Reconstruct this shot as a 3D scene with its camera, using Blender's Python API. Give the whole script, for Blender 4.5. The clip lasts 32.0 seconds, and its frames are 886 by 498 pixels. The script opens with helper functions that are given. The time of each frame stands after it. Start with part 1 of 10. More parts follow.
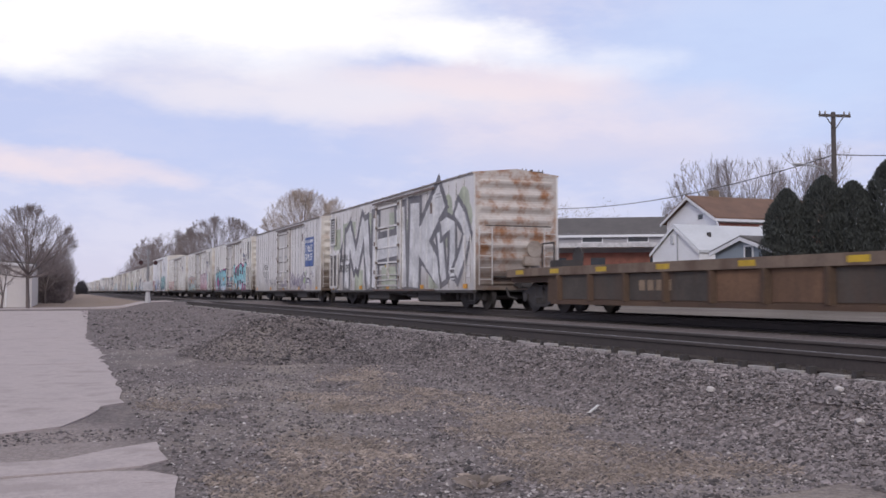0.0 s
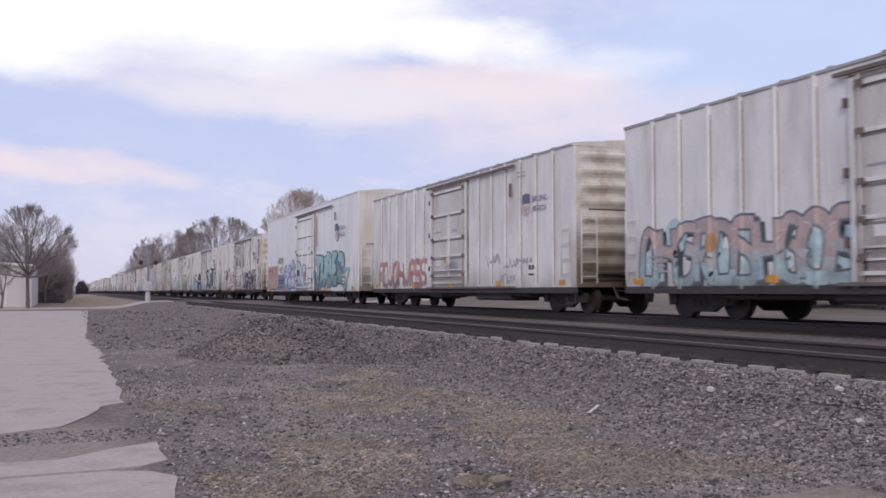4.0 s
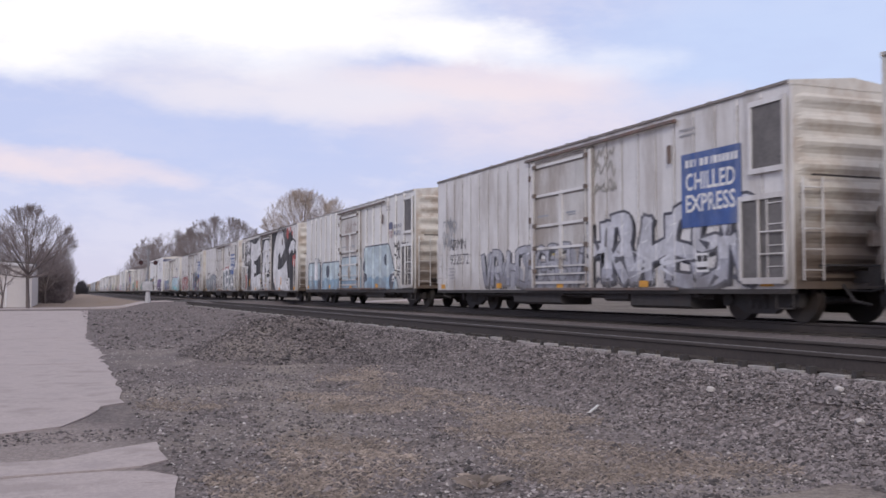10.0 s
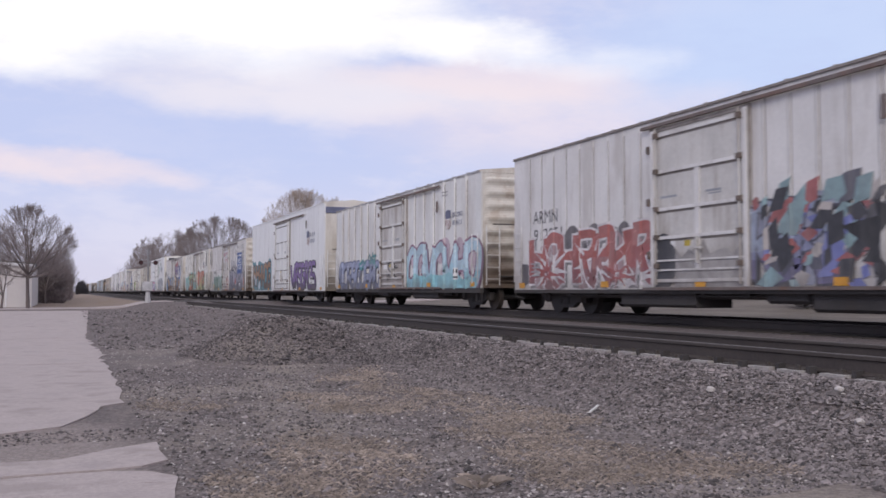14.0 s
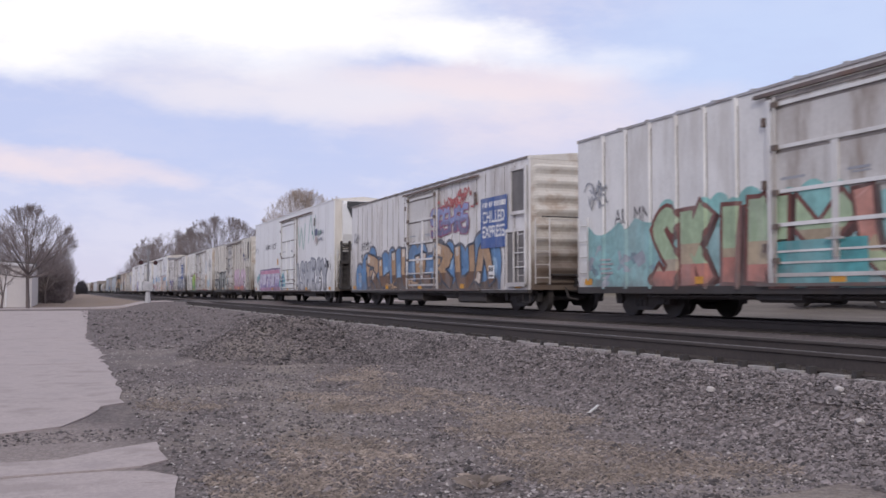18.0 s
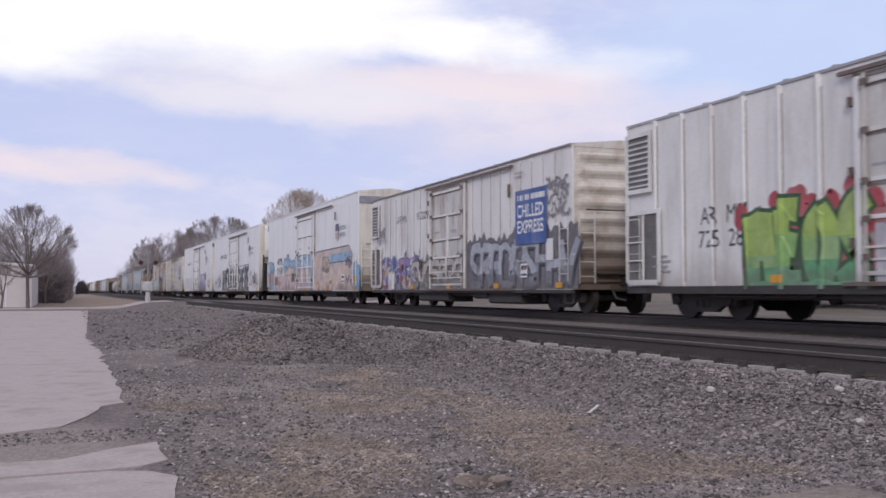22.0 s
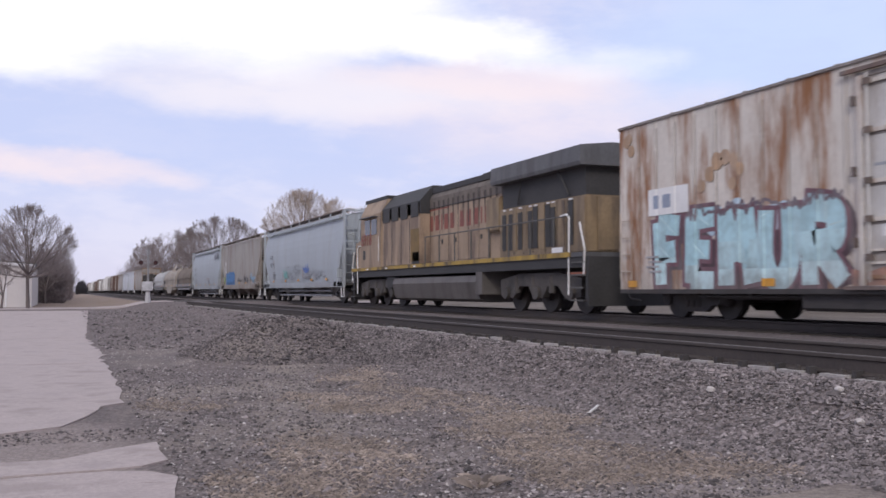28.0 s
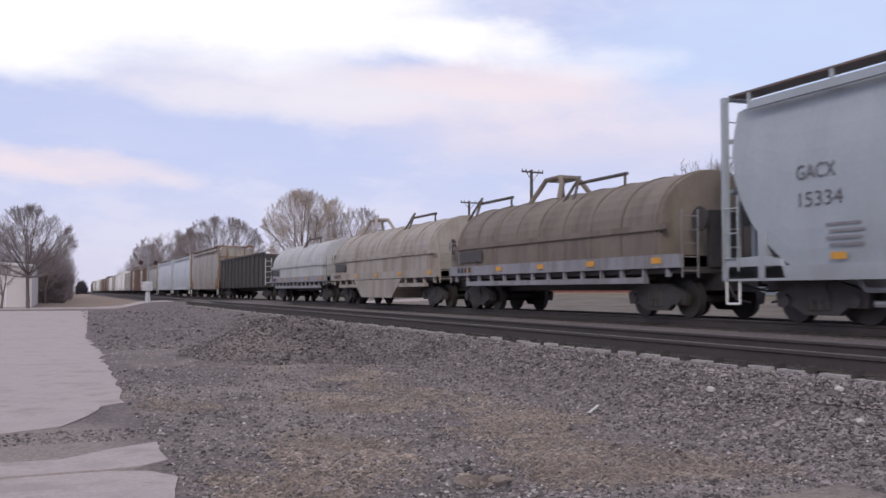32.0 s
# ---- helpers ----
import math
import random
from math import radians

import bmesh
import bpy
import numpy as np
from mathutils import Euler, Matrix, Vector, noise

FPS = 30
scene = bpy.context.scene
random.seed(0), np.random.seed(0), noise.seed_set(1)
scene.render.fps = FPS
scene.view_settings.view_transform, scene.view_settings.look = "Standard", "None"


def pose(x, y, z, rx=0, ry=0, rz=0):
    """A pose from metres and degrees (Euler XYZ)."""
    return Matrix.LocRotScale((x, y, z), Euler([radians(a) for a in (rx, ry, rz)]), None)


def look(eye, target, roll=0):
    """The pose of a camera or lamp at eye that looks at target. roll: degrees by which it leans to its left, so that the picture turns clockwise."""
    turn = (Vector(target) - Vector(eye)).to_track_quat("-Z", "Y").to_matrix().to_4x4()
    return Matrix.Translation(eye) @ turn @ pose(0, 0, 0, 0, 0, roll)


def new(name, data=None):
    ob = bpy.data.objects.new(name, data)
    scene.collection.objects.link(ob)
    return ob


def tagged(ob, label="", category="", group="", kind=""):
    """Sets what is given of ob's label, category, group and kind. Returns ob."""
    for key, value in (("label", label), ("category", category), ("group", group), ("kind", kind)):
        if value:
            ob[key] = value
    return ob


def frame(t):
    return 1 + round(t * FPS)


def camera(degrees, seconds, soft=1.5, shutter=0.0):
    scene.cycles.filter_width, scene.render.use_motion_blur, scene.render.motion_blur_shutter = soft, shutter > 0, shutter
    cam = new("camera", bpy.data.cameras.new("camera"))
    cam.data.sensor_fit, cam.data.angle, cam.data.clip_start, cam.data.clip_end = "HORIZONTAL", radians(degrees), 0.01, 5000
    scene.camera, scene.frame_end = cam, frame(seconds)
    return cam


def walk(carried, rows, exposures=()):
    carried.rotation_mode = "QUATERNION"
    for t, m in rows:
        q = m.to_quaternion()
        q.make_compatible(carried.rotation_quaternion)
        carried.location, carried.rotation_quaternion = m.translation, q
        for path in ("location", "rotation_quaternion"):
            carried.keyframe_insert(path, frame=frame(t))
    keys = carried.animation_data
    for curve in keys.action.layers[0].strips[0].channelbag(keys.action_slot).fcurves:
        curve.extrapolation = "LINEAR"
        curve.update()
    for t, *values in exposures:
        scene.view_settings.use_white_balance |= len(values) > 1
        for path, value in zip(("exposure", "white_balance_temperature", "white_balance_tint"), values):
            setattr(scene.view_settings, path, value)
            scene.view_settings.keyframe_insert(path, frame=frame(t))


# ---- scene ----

import functools

# ------------------------------------------------------------------ camera
# x: away from the camera across the tracks, y: along the tracks, z = 0: rail head
EYE_Z = 0.60
cam = camera(50.0, 32.0, soft=1.6, shutter=0.13)
EYE = pose(0, 0, EYE_Z, 92.55, 0, -21.77)
walk(cam, [(0.0, EYE), (32.0, EYE)], [(0.0, 0.0), (27.0, 0.0), (28.0, 0.10), (29.0, 0.18), (30.0, 0.06), (31.0, 0.09), (32.0, 0.02)])

# ------------------------------------------------------------------ world and light


def node_kit(nt):
    """Short helpers for one node tree."""
    def nd(kind, **props):
        n = nt.nodes.new(kind)
        for k, v in props.items():
            setattr(n, k, v)
        return n

    def put(sock, v):
        if isinstance(v, (int, float, tuple)):
            sock.default_value = v
        else:
            nt.links.new(v, sock)

    def mth(op, a, b=0.0, c=None):
        n = nd("ShaderNodeMath", operation=op)
        put(n.inputs[0], a)
        put(n.inputs[1], b)
        if c is not None:
            put(n.inputs[2], c)
        return n.outputs[0]

    def mixc(f, a, b, blend="MIX"):
        n = nd("ShaderNodeMix", data_type="RGBA", blend_type=blend)
        put(n.inputs["Factor"], f)
        put(n.inputs["A"], (*a, 1.0) if isinstance(a, tuple) and len(a) == 3 else a)
        put(n.inputs["B"], (*b, 1.0) if isinstance(b, tuple) and len(b) == 3 else b)
        return n.outputs["Result"]

    def ramp(f, lo, hi):
        n = nd("ShaderNodeMapRange", interpolation_type="SMOOTHSTEP")
        put(n.inputs["Value"], f)
        n.inputs["From Min"].default_value, n.inputs["From Max"].default_value = lo, hi
        return n.outputs["Result"]

    def tex(vec, scale, detail=4.0, rough=0.55, stretch=None):
        if stretch:
            mp = nd("ShaderNodeMapping")
            put(mp.inputs["Vector"], vec)
            mp.inputs["Scale"].default_value = stretch
            vec = mp.outputs[0]
        n = nd("ShaderNodeTexNoise")
        put(n.inputs["Vector"], vec)
        n.inputs["Scale"].default_value = scale
        n.inputs["Detail"].default_value = detail
        n.inputs["Roughness"].default_value = rough
        return n
    return nd, put, mth, mixc, ramp, tex


SUN_EL, SUN_AZ = 27.0, 210.0


def build_world():
    w = bpy.data.worlds.new("dusk_sky")
    scene.world = w
    w.use_nodes = True
    nt = w.node_tree
    nt.nodes.clear()
    nd, put, mth, mixc, ramp, tex = node_kit(nt)
    out = nd("ShaderNodeOutputWorld")
    bg = nd("ShaderNodeBackground")
    sky = nd("ShaderNodeTexSky", sky_type="NISHITA", sun_disc=False)
    sky.sun_elevation, sky.sun_rotation = radians(SUN_EL), radians(SUN_AZ)
    co = nd("ShaderNodeTexCoord")
    xyz = nd("ShaderNodeSeparateXYZ")
    put(xyz.inputs[0], co.outputs["Generated"])
    wob = tex(co.outputs["Generated"], 5.0, 5.0, 0.6, (1, 1, 2.2))
    sw = nd("ShaderNodeSeparateColor")
    put(sw.inputs[0], wob.outputs["Color"])
    az0 = mth("MULTIPLY", mth("ARCTAN2", xyz.outputs[0], xyz.outputs[1]), 57.2958)
    el0 = mth("MULTIPLY", mth("ARCSINE", xyz.outputs[2]), 57.2958)
    az = mth("ADD", az0, mth("MULTIPLY_ADD", sw.outputs[0], 8.0, -4.0))
    el = mth("ADD", el0, mth("MULTIPLY_ADD", sw.outputs[1], 3.6, -1.8))
    fine = tex(co.outputs["Generated"], 9.0, 6.0, 0.6, (1, 1, 3.0))

    def blob(a, e, sa, se, tilt=0.0):
        u = mth("SUBTRACT", az, a)
        v = mth("SUBTRACT", el, e)
        v = mth("SUBTRACT", v, mth("MULTIPLY", u, tilt))
        d = mth("ADD", mth("POWER", mth("ABSOLUTE", mth("DIVIDE", u, sa)), 2.0), mth("POWER", mth("ABSOLUTE", mth("DIVIDE", v, se)), 2.0))
        return ramp(d, 1.7, 0.0)
    blue, lilac, white, pink = (0.585, 0.645, 0.935), (0.72, 0.70, 0.89), (1.18, 1.14, 1.13), (1.0, 0.83, 0.86)
    col = mixc(ramp(el0, 0.0, 9.0), lilac, blue)
    col = mixc(mth("MULTIPLY", ramp(fine.outputs[0], 0.42, 0.66), 0.55), col, (0.80, 0.78, 0.95))
    col = mixc(ramp(el0, 22.0, 60.0), col, (0.84, 0.82, 0.90))
    rag = mth("MULTIPLY_ADD", ramp(fine.outputs[0], 0.28, 0.58), 0.3, 0.7)
    for shade, share, args in (
            (pink, 0.75, (-1.5, 6.9, 8.0, 0.9, -0.05)), (blue, 0.75, (6.0, 9.0, 10.0, 1.8, -0.05)), ((0.62, 0.73, 1.02), 0.9, (42.0, 13.5, 12.0, 5.0, 0.0)),
            ((0.93, 0.87, 0.95), 0.9, (16.0, 11.9, 15.0, 1.8, -0.03)), (pink, 0.50, (30.0, 9.8, 12.0, 2.4, 0.0)), (lilac, 0.6, (34.0, 7.6, 14.0, 1.6, -0.03)),
            (pink, 0.60, (25.0, 12.6, 8.0, 1.2, -0.05)), (white, 1.0, (5.0, 16.2, 12.5, 2.9, -0.06)), (white, 1.0, (-3.5, 13.8, 6.0, 2.4, 0.0)),
            (white, 0.95, (16.5, 16.6, 8.0, 2.1, -0.04)), (white, 0.9, (24.5, 14.7, 4.6, 1.3, -0.10)), (white, 0.35, (31.0, 13.4, 4.0, 1.0, 0.0))):
        col = mixc(mth("MULTIPLY", mth("MULTIPLY", blob(*args), share), rag), col, shade)
    gain = nd("ShaderNodeVectorMath", operation="SCALE")
    put(gain.inputs[0], sky.outputs[0])
    gain.inputs["Scale"].default_value = 0.08
    col = mixc(0.90, gain.outputs[0], col)
    put(bg.inputs["Color"], col)
    bg.inputs["Strength"].default_value = 1.0
    put(out.inputs[0], bg.outputs[0])


build_world()
sun_data = bpy.data.lights.new("sun", "SUN")
sun_data.energy, sun_data.angle, sun_data.color = 1.15, radians(14), (1.0, 0.92, 0.84)
sun = new("sun", sun_data)
sun.matrix_world = look((-26, -44, 26), (0, 0, 0))

# ------------------------------------------------------------------ materials
MATS = {}


def mat(name, col, rough=0.7, metal=0.0, var=0.25, scale=3.0, fine=40.0, bump=0.15, stain=None, amount=0.0, streak=False, low=None, island=0.0):
    """A worn surface: two scales of variation, relief, stains of a second colour (streaked downwards if asked), and road grime of
    colour low[0] thrown up from the rails as far as low[1] metres."""
    if name in MATS:
        return MATS[name]
    m = bpy.data.materials.new(name)
    m.use_nodes = True
    nt = m.node_tree
    nd, put, mth, mixc, ramp, tex = node_kit(nt)
    b = nt.nodes["Principled BSDF"]
    co = nd("ShaderNodeTexCoord")
    info = nd("ShaderNodeObjectInfo")
    shift = nd("ShaderNodeVectorMath", operation="MULTIPLY_ADD")
    put(shift.inputs[0], info.outputs["Random"])
    shift.inputs[1].default_value = (17.0, 31.0, 23.0)
    put(shift.inputs[2], co.outputs["Object"])
    vec = shift.outputs[0]
    big = tex(vec, scale, 5.0)
    small = tex(vec, fine, 4.0)
    f = mth("ADD", mth("MULTIPLY", big.outputs[0], 0.65), mth("MULTIPLY", small.outputs[0], 0.35))
    f = ramp(f, 0.3, 0.7)
    c = mixc(f, tuple(v * (1 - var) for v in col), tuple(min(1.0, v * (1 + var)) for v in col))
    if island:
        geo = nd("ShaderNodeNewGeometry")
        c = mixc(1.0, c, mixc(geo.outputs["Random Per Island"], (1 - island,) * 3, (1 + island,) * 3), "MULTIPLY")
    if stain:
        st = tex(vec, 1.0, 6.0, 0.65, (1.3, 1.3, 0.30) if streak else (1.6, 1.6, 1.6))
        c = mixc(mth("MULTIPLY", ramp(st.outputs[0], 0.44, 0.66), mth("MULTIPLY", amount, mth("MULTIPLY_ADD", info.outputs["Random"], 0.6, 0.75))), c, stain)
        if streak:
            run = tex(vec, 1.0, 5.0, 0.7, (5.0, 5.0, 0.22))
            c = mixc(mth("MULTIPLY", ramp(run.outputs[0], 0.58, 0.70), amount * 0.45), c, tuple(v * 0.7 for v in stain))
    if low:
        z = nd("ShaderNodeSeparateXYZ")
        put(z.inputs[0], co.outputs["Object"])
        g = mth("ADD", z.outputs[2], mth("MULTIPLY_ADD", big.outputs[0], 1.6, -0.8))
        c = mixc(mth("MULTIPLY", ramp(g, low[1], low[1] * 0.35), low[2]), c, low[0])
    put(b.inputs["Base Color"], c)
    put(b.inputs["Roughness"], mth("MULTIPLY_ADD", big.outputs[0], 0.3, rough - 0.15))
    b.inputs["Metallic"].default_value = metal
    if bump:
        bp = nd("ShaderNodeBump")
        bp.inputs["Strength"].default_value = bump
        bp.inputs["Distance"].default_value = 0.02
        put(bp.inputs["Height"], small.outputs[0])
        put(b.inputs["Normal"], bp.outputs[0])
    MATS[name] = m
    return m


def paint(col):
    """Spray paint of one colour, a little uneven and sun-bleached."""
    return mat("spray_%d_%d_%d" % tuple(round(v * 255) for v in col), col, 0.75, 0, 0.24, 1.6, 7.0, 0.04, (0.42, 0.40, 0.39), 0.22, True, ((0.17, 0.15, 0.14), 1.15, 0.6))


GRIME = (0.075, 0.055, 0.045)
WHITE = mat("reefer_white", (0.745, 0.735, 0.715), 0.55, 0, 0.09, 0.7, 14.0, 0.05, (0.38, 0.33, 0.285), 0.36, True, ((0.24, 0.20, 0.175), 1.6, 0.5))
DULL = mat("reefer_dull", (0.73, 0.71, 0.695), 0.55, 0, 0.09, 0.7, 14.0, 0.05, (0.36, 0.31, 0.27), 0.42, True, ((0.24, 0.20, 0.175), 1.6, 0.5))
CREAM = mat("reefer_cream", (0.645, 0.615, 0.56), 0.6, 0, 0.12, 0.7, 14.0, 0.05, (0.28, 0.215, 0.165), 0.45, True, ((0.2, 0.16, 0.13), 1.5, 0.5))
RUSTY = mat("reefer_rusted", (0.64, 0.59, 0.53), 0.65, 0, 0.12, 0.7, 14.0, 0.08, (0.27, 0.12, 0.05), 0.85, True, ((0.2, 0.14, 0.1), 1.5, 0.5))
CLEAN = mat("reefer_clean", (0.79, 0.785, 0.775), 0.4, 0, 0.05, 0.5, 12.0, 0.02, (0.42, 0.39, 0.36), 0.14, True, ((0.3, 0.27, 0.25), 1.2, 0.35))
ENDW = mat("end_white", (0.64, 0.60, 0.54), 0.6, 0, 0.10, 0.9, 14.0, 0.05, (0.32, 0.2, 0.12), 0.5, False, ((0.10, 0.065, 0.045), 2.9, 0.9))
ENDCLEAN = mat("end_clean", (0.68, 0.64, 0.58), 0.5, 0, 0.06, 0.9, 14.0, 0.03, (0.4, 0.34, 0.28), 0.4, True, ((0.12, 0.09, 0.07), 2.0, 0.8))
ROOF = mat("roof_zinc", (0.42, 0.41, 0.41), 0.5, 0.3, 0.2, 0.8, 10.0, 0.08, (0.2, 0.15, 0.12), 0.5)
EDGE = mat("roof_edge_dark", (0.16, 0.13, 0.12), 0.7, 0, 0.25, 2.0, 20.0, 0.1, (0.2, 0.1, 0.06), 0.5)
UNDER = mat("underframe_black", (0.052, 0.047, 0.046), 0.8, 0, 0.3, 3.0, 30.0, 0.2, (0.055, 0.043, 0.037), 0.6)
STEEL = mat("wheel_steel", (0.048, 0.043, 0.041), 0.65, 0.3, 0.25, 5.0, 30.0, 0.1, (0.058, 0.040, 0.031), 0.5)
TREAD = mat("tread_bright", (0.55, 0.53, 0.52), 0.3, 0.9, 0.1)
VOID = mat("unit_dark", (0.15, 0.14, 0.135), 0.7, 0, 0.3, 2.0, 20.0, 0.1)
BLACK = mat("letter_black", (0.06, 0.055, 0.06), 0.7, 0, 0.2, 2.0, 20.0, 0.02)
BLUE = mat("sign_blue", (0.055, 0.11, 0.31), 0.55, 0, 0.25, 2.0, 20.0, 0.02, (0.26, 0.28, 0.36), 0.55, True)
LETTERW = mat("letter_white", (0.75, 0.74, 0.73), 0.6, 0, 0.08, 2.0, 20.0, 0.02)
ORANGE = mat("reflector_orange", (0.62, 0.30, 0.04), 0.5, 0, 0.15, 6.0, 40.0, 0.02)
REDM = mat("shield_red", (0.36, 0.21, 0.19), 0.6, 0, 0.15, 3.0, 30.0, 0.02)
NAVY = mat("shield_blue", (0.13, 0.14, 0.215), 0.6, 0, 0.15, 3.0, 30.0, 0.02)
PATCHG = mat("buffed_grey", (0.33, 0.34, 0.37), 0.7, 0, 0.12, 1.0, 14.0, 0.03)
RAILM = mat("rail_rust", (0.062, 0.050, 0.045), 0.7, 0.1, 0.25, 2.0, 30.0, 0.1)
RAILTOP = mat("rail_head", (0.15, 0.135, 0.13), 0.6, 0.2, 0.15, 2.0, 30.0, 0.02)
TIE = mat("tie_timber", (0.066, 0.056, 0.051), 0.9, 0, 0.3, 2.0, 18.0, 0.4, (0.10, 0.085, 0.075), 0.5)
TIEEND = mat("tie_end_pale", (0.36, 0.335, 0.32), 0.9, 0, 0.2, 4.0, 30.0, 0.4)
BALLASTD = mat("ballast_dark", (0.058, 0.050, 0.048), 0.95, 0, 0.4, 1.5, 26.0, 0.9)
CONC = mat("old_concrete", (0.44, 0.375, 0.36), 0.88, 0, 0.22, 1.6, 26.0, 0.5, (0.27, 0.23, 0.215), 0.62)
STONE = mat("ballast_stone", (0.175, 0.152, 0.150), 0.9, 0, 0.3, 4.0, 60.0, 0.3, island=0.8)
HEAP = mat("heap_stone", (0.118, 0.101, 0.100), 0.9, 0, 0.3, 4.0, 60.0, 0.3, island=0.8)
PALE = mat("pale_stone", (0.50, 0.46, 0.44), 0.9, 0, 0.2, 6.0, 50.0, 0.3)
STRAW = mat("dry_grass", (0.34, 0.283, 0.245), 0.9, 0, 0.3, 1.0, 20.0, 0, island=0.4)
BARK = mat("bare_bark", (0.13, 0.105, 0.10), 0.9, 0, 0.3, 3.0, 30.0, 0.3)
TWIGP = mat("pale_twig", (0.38, 0.315, 0.27), 0.9, 0, 0.2, 3.0, 30.0, 0)
TWIG = mat("bare_twig", (0.225, 0.19, 0.185), 0.9, 0, 0.2, 3.0, 30.0, 0)
CEDAR = mat("arborvitae_green", (0.062, 0.068, 0.063), 0.95, 0, 0.2, 1.5, 12.0, 0, island=0.22)
BRUSH = mat("brush_dark", (0.185, 0.15, 0.145), 0.95, 0, 0.35, 0.6, 8.0, 0, island=0.4)
POLE = mat("pole_timber", (0.095, 0.08, 0.075), 0.9, 0, 0.25, 3.0, 20.0, 0.3)

# ------------------------------------------------------------------ mesh helpers


def box(bm, x0, x1, y0, y1, z0, z1):
    vs = [bm.verts.new((x, y, z)) for x in (x0, x1) for y in (y0, y1) for z in (z0, z1)]
    for f in ((0, 1, 3, 2), (4, 6, 7, 5), (0, 4, 5, 1), (2, 3, 7, 6), (0, 2, 6, 4), (1, 5, 7, 3)):
        bm.faces.new([vs[i] for i in f])


def rod(bm, a, b, r0, r1=None, n=6):
    """A tapered bar from a to b."""
    a, b = Vector(a), Vector(b)
    r1 = r0 if r1 is None else r1
    q = (b - a).to_track_quat("Z", "Y")
    rings = []
    for p, r in ((a, r0), (b, r1)):
        rings.append([bm.verts.new(p + q @ Vector((r * math.cos(i * math.tau / n), r * math.sin(i * math.tau / n), 0))) for i in range(n)])
    for i in range(n):
        bm.faces.new((rings[0][i], rings[0][(i + 1) % n], rings[1][(i + 1) % n], rings[1][i]))
    bm.faces.new(rings[0][::-1])
    bm.faces.new(rings[1])


def pipe(bm, pts, r, n=6):
    for a, b in zip(pts, pts[1:]):
        rod(bm, a, b, r, r, n)


def loft(bm, rings, caps=True, closed=True):
    """Skin a row of rings (lists of points of one length)."""
    vs = [[bm.verts.new(p) for p in r] for r in rings]
    n = len(vs[0])
    for a, b in zip(vs, vs[1:]):
        for i in range(n if closed else n - 1):
            bm.faces.new((a[i], a[(i + 1) % n], b[(i + 1) % n], b[i]))
    if caps:
        bm.faces.new(vs[0][::-1])
        bm.faces.new(vs[-1])


def disc_x(bm, x0, x1, y, z, r, n=20):
    loft(bm, [[(x, y + r * math.cos(i * math.tau / n), z + r * math.sin(i * math.tau / n)) for i in range(n)] for x in (x0, x1)])


def finish(bm, smooth=False):
    bmesh.ops.recalc_face_normals(bm, faces=bm.faces)
    if smooth:
        for f in bm.faces:
            f.smooth = True


def mesh_of(name, bm, material):
    finish(bm)
    me = bpy.data.meshes.new(name)
    bm.to_mesh(me)
    bm.free()
    me.materials.append(material)
    return me


def raw(name, verts, faces, material):
    me = bpy.data.meshes.new(name)
    me.from_pydata(verts, [], faces)
    me.materials.append(material)
    return me


def hang(name, me, parent=None, at=None, label=""):
    ob = new(name, me)
    ob.parent = parent
    if at is not None:
        ob.matrix_basis = at
    if label:
        ob["label"] = label
    return ob


def part(name, bm, material, parent=None, label=""):
    return hang(name, mesh_of(name, bm, material), parent, None, label)


STORE = {}


def stored(key, make, material):
    """One mesh for all alike parts. make(bm) draws it."""
    k = (key, material.name)
    if k not in STORE:
        bm = bmesh.new()
        make(bm)
        name = key
        while isinstance(name, tuple):
            name = name[0]
        STORE[k] = mesh_of(name, bm, material)
    return STORE[k]


def thing(name, label, category, group="", at=None, kind=""):
    ob = new(name)
    ob.empty_display_size = 0.3
    if at is not None:
        ob.matrix_basis = at
    return tagged(ob, label, category, group, kind)


# flat shapes for lettering and spray paint, in (u to the right, z up)
GLYPHS = {}


def glyph(text, bold=0.0):
    """Triangles of a text in the built-in font, scaled to the unit square."""
    if (text, bold) not in GLYPHS:
        cu = bpy.data.curves.new("text", "FONT")
        cu.body, cu.offset, cu.resolution_u, cu.fill_mode = text, bold, 3, "FRONT"
        ob = bpy.data.objects.new("text", cu)
        scene.collection.objects.link(ob)
        me = bpy.data.meshes.new_from_object(ob.evaluated_get(bpy.context.evaluated_depsgraph_get()))
        me.calc_loop_triangles()
        v = np.array([x.co[:2] for x in me.vertices])
        tris = v[np.array([t.vertices for t in me.loop_triangles])]
        bpy.data.objects.remove(ob)
        bpy.data.meshes.remove(me)
        bpy.data.curves.remove(cu)
        lo, hi = v.min(0), v.max(0)
        GLYPHS[(text, bold)] = ((tris - lo) / (hi - lo), (hi - lo))
    return GLYPHS[(text, bold)]


def word(text, u, z, w, h, bold=0.0):
    """A word's triangles with its lower left corner at (u, z)."""
    t, _ = glyph(text, bold)
    return [t * np.array((w, h)) + np.array((u, z))]


# the words of the place, drawn once while the scene is still empty
for text in "AR MN ARMN BUILDING AMERICA NAHX 320457 TILX 5715 GACX 15334 902 129 902129 157 902157 725 148 725148 111 083 111083 762 285 762285 761 560 761560 367 725367 225 193 225193 072 902072 781 571 781571 063 902063 912 345 912345 051 912051 113 902113 785 122 785122 598 912598 110 337 110337 271 725271 284 725284 090 902090 183 111183 901 110901 158 111158".split():
    glyph(text)
for text in ("ARMN 110337", "ARMN 110901", "ARMN 111158"):
    glyph(text, 0.012)
for text in ("CHILLED", "EXPRESS", "6918"):
    glyph(text, 0.02)


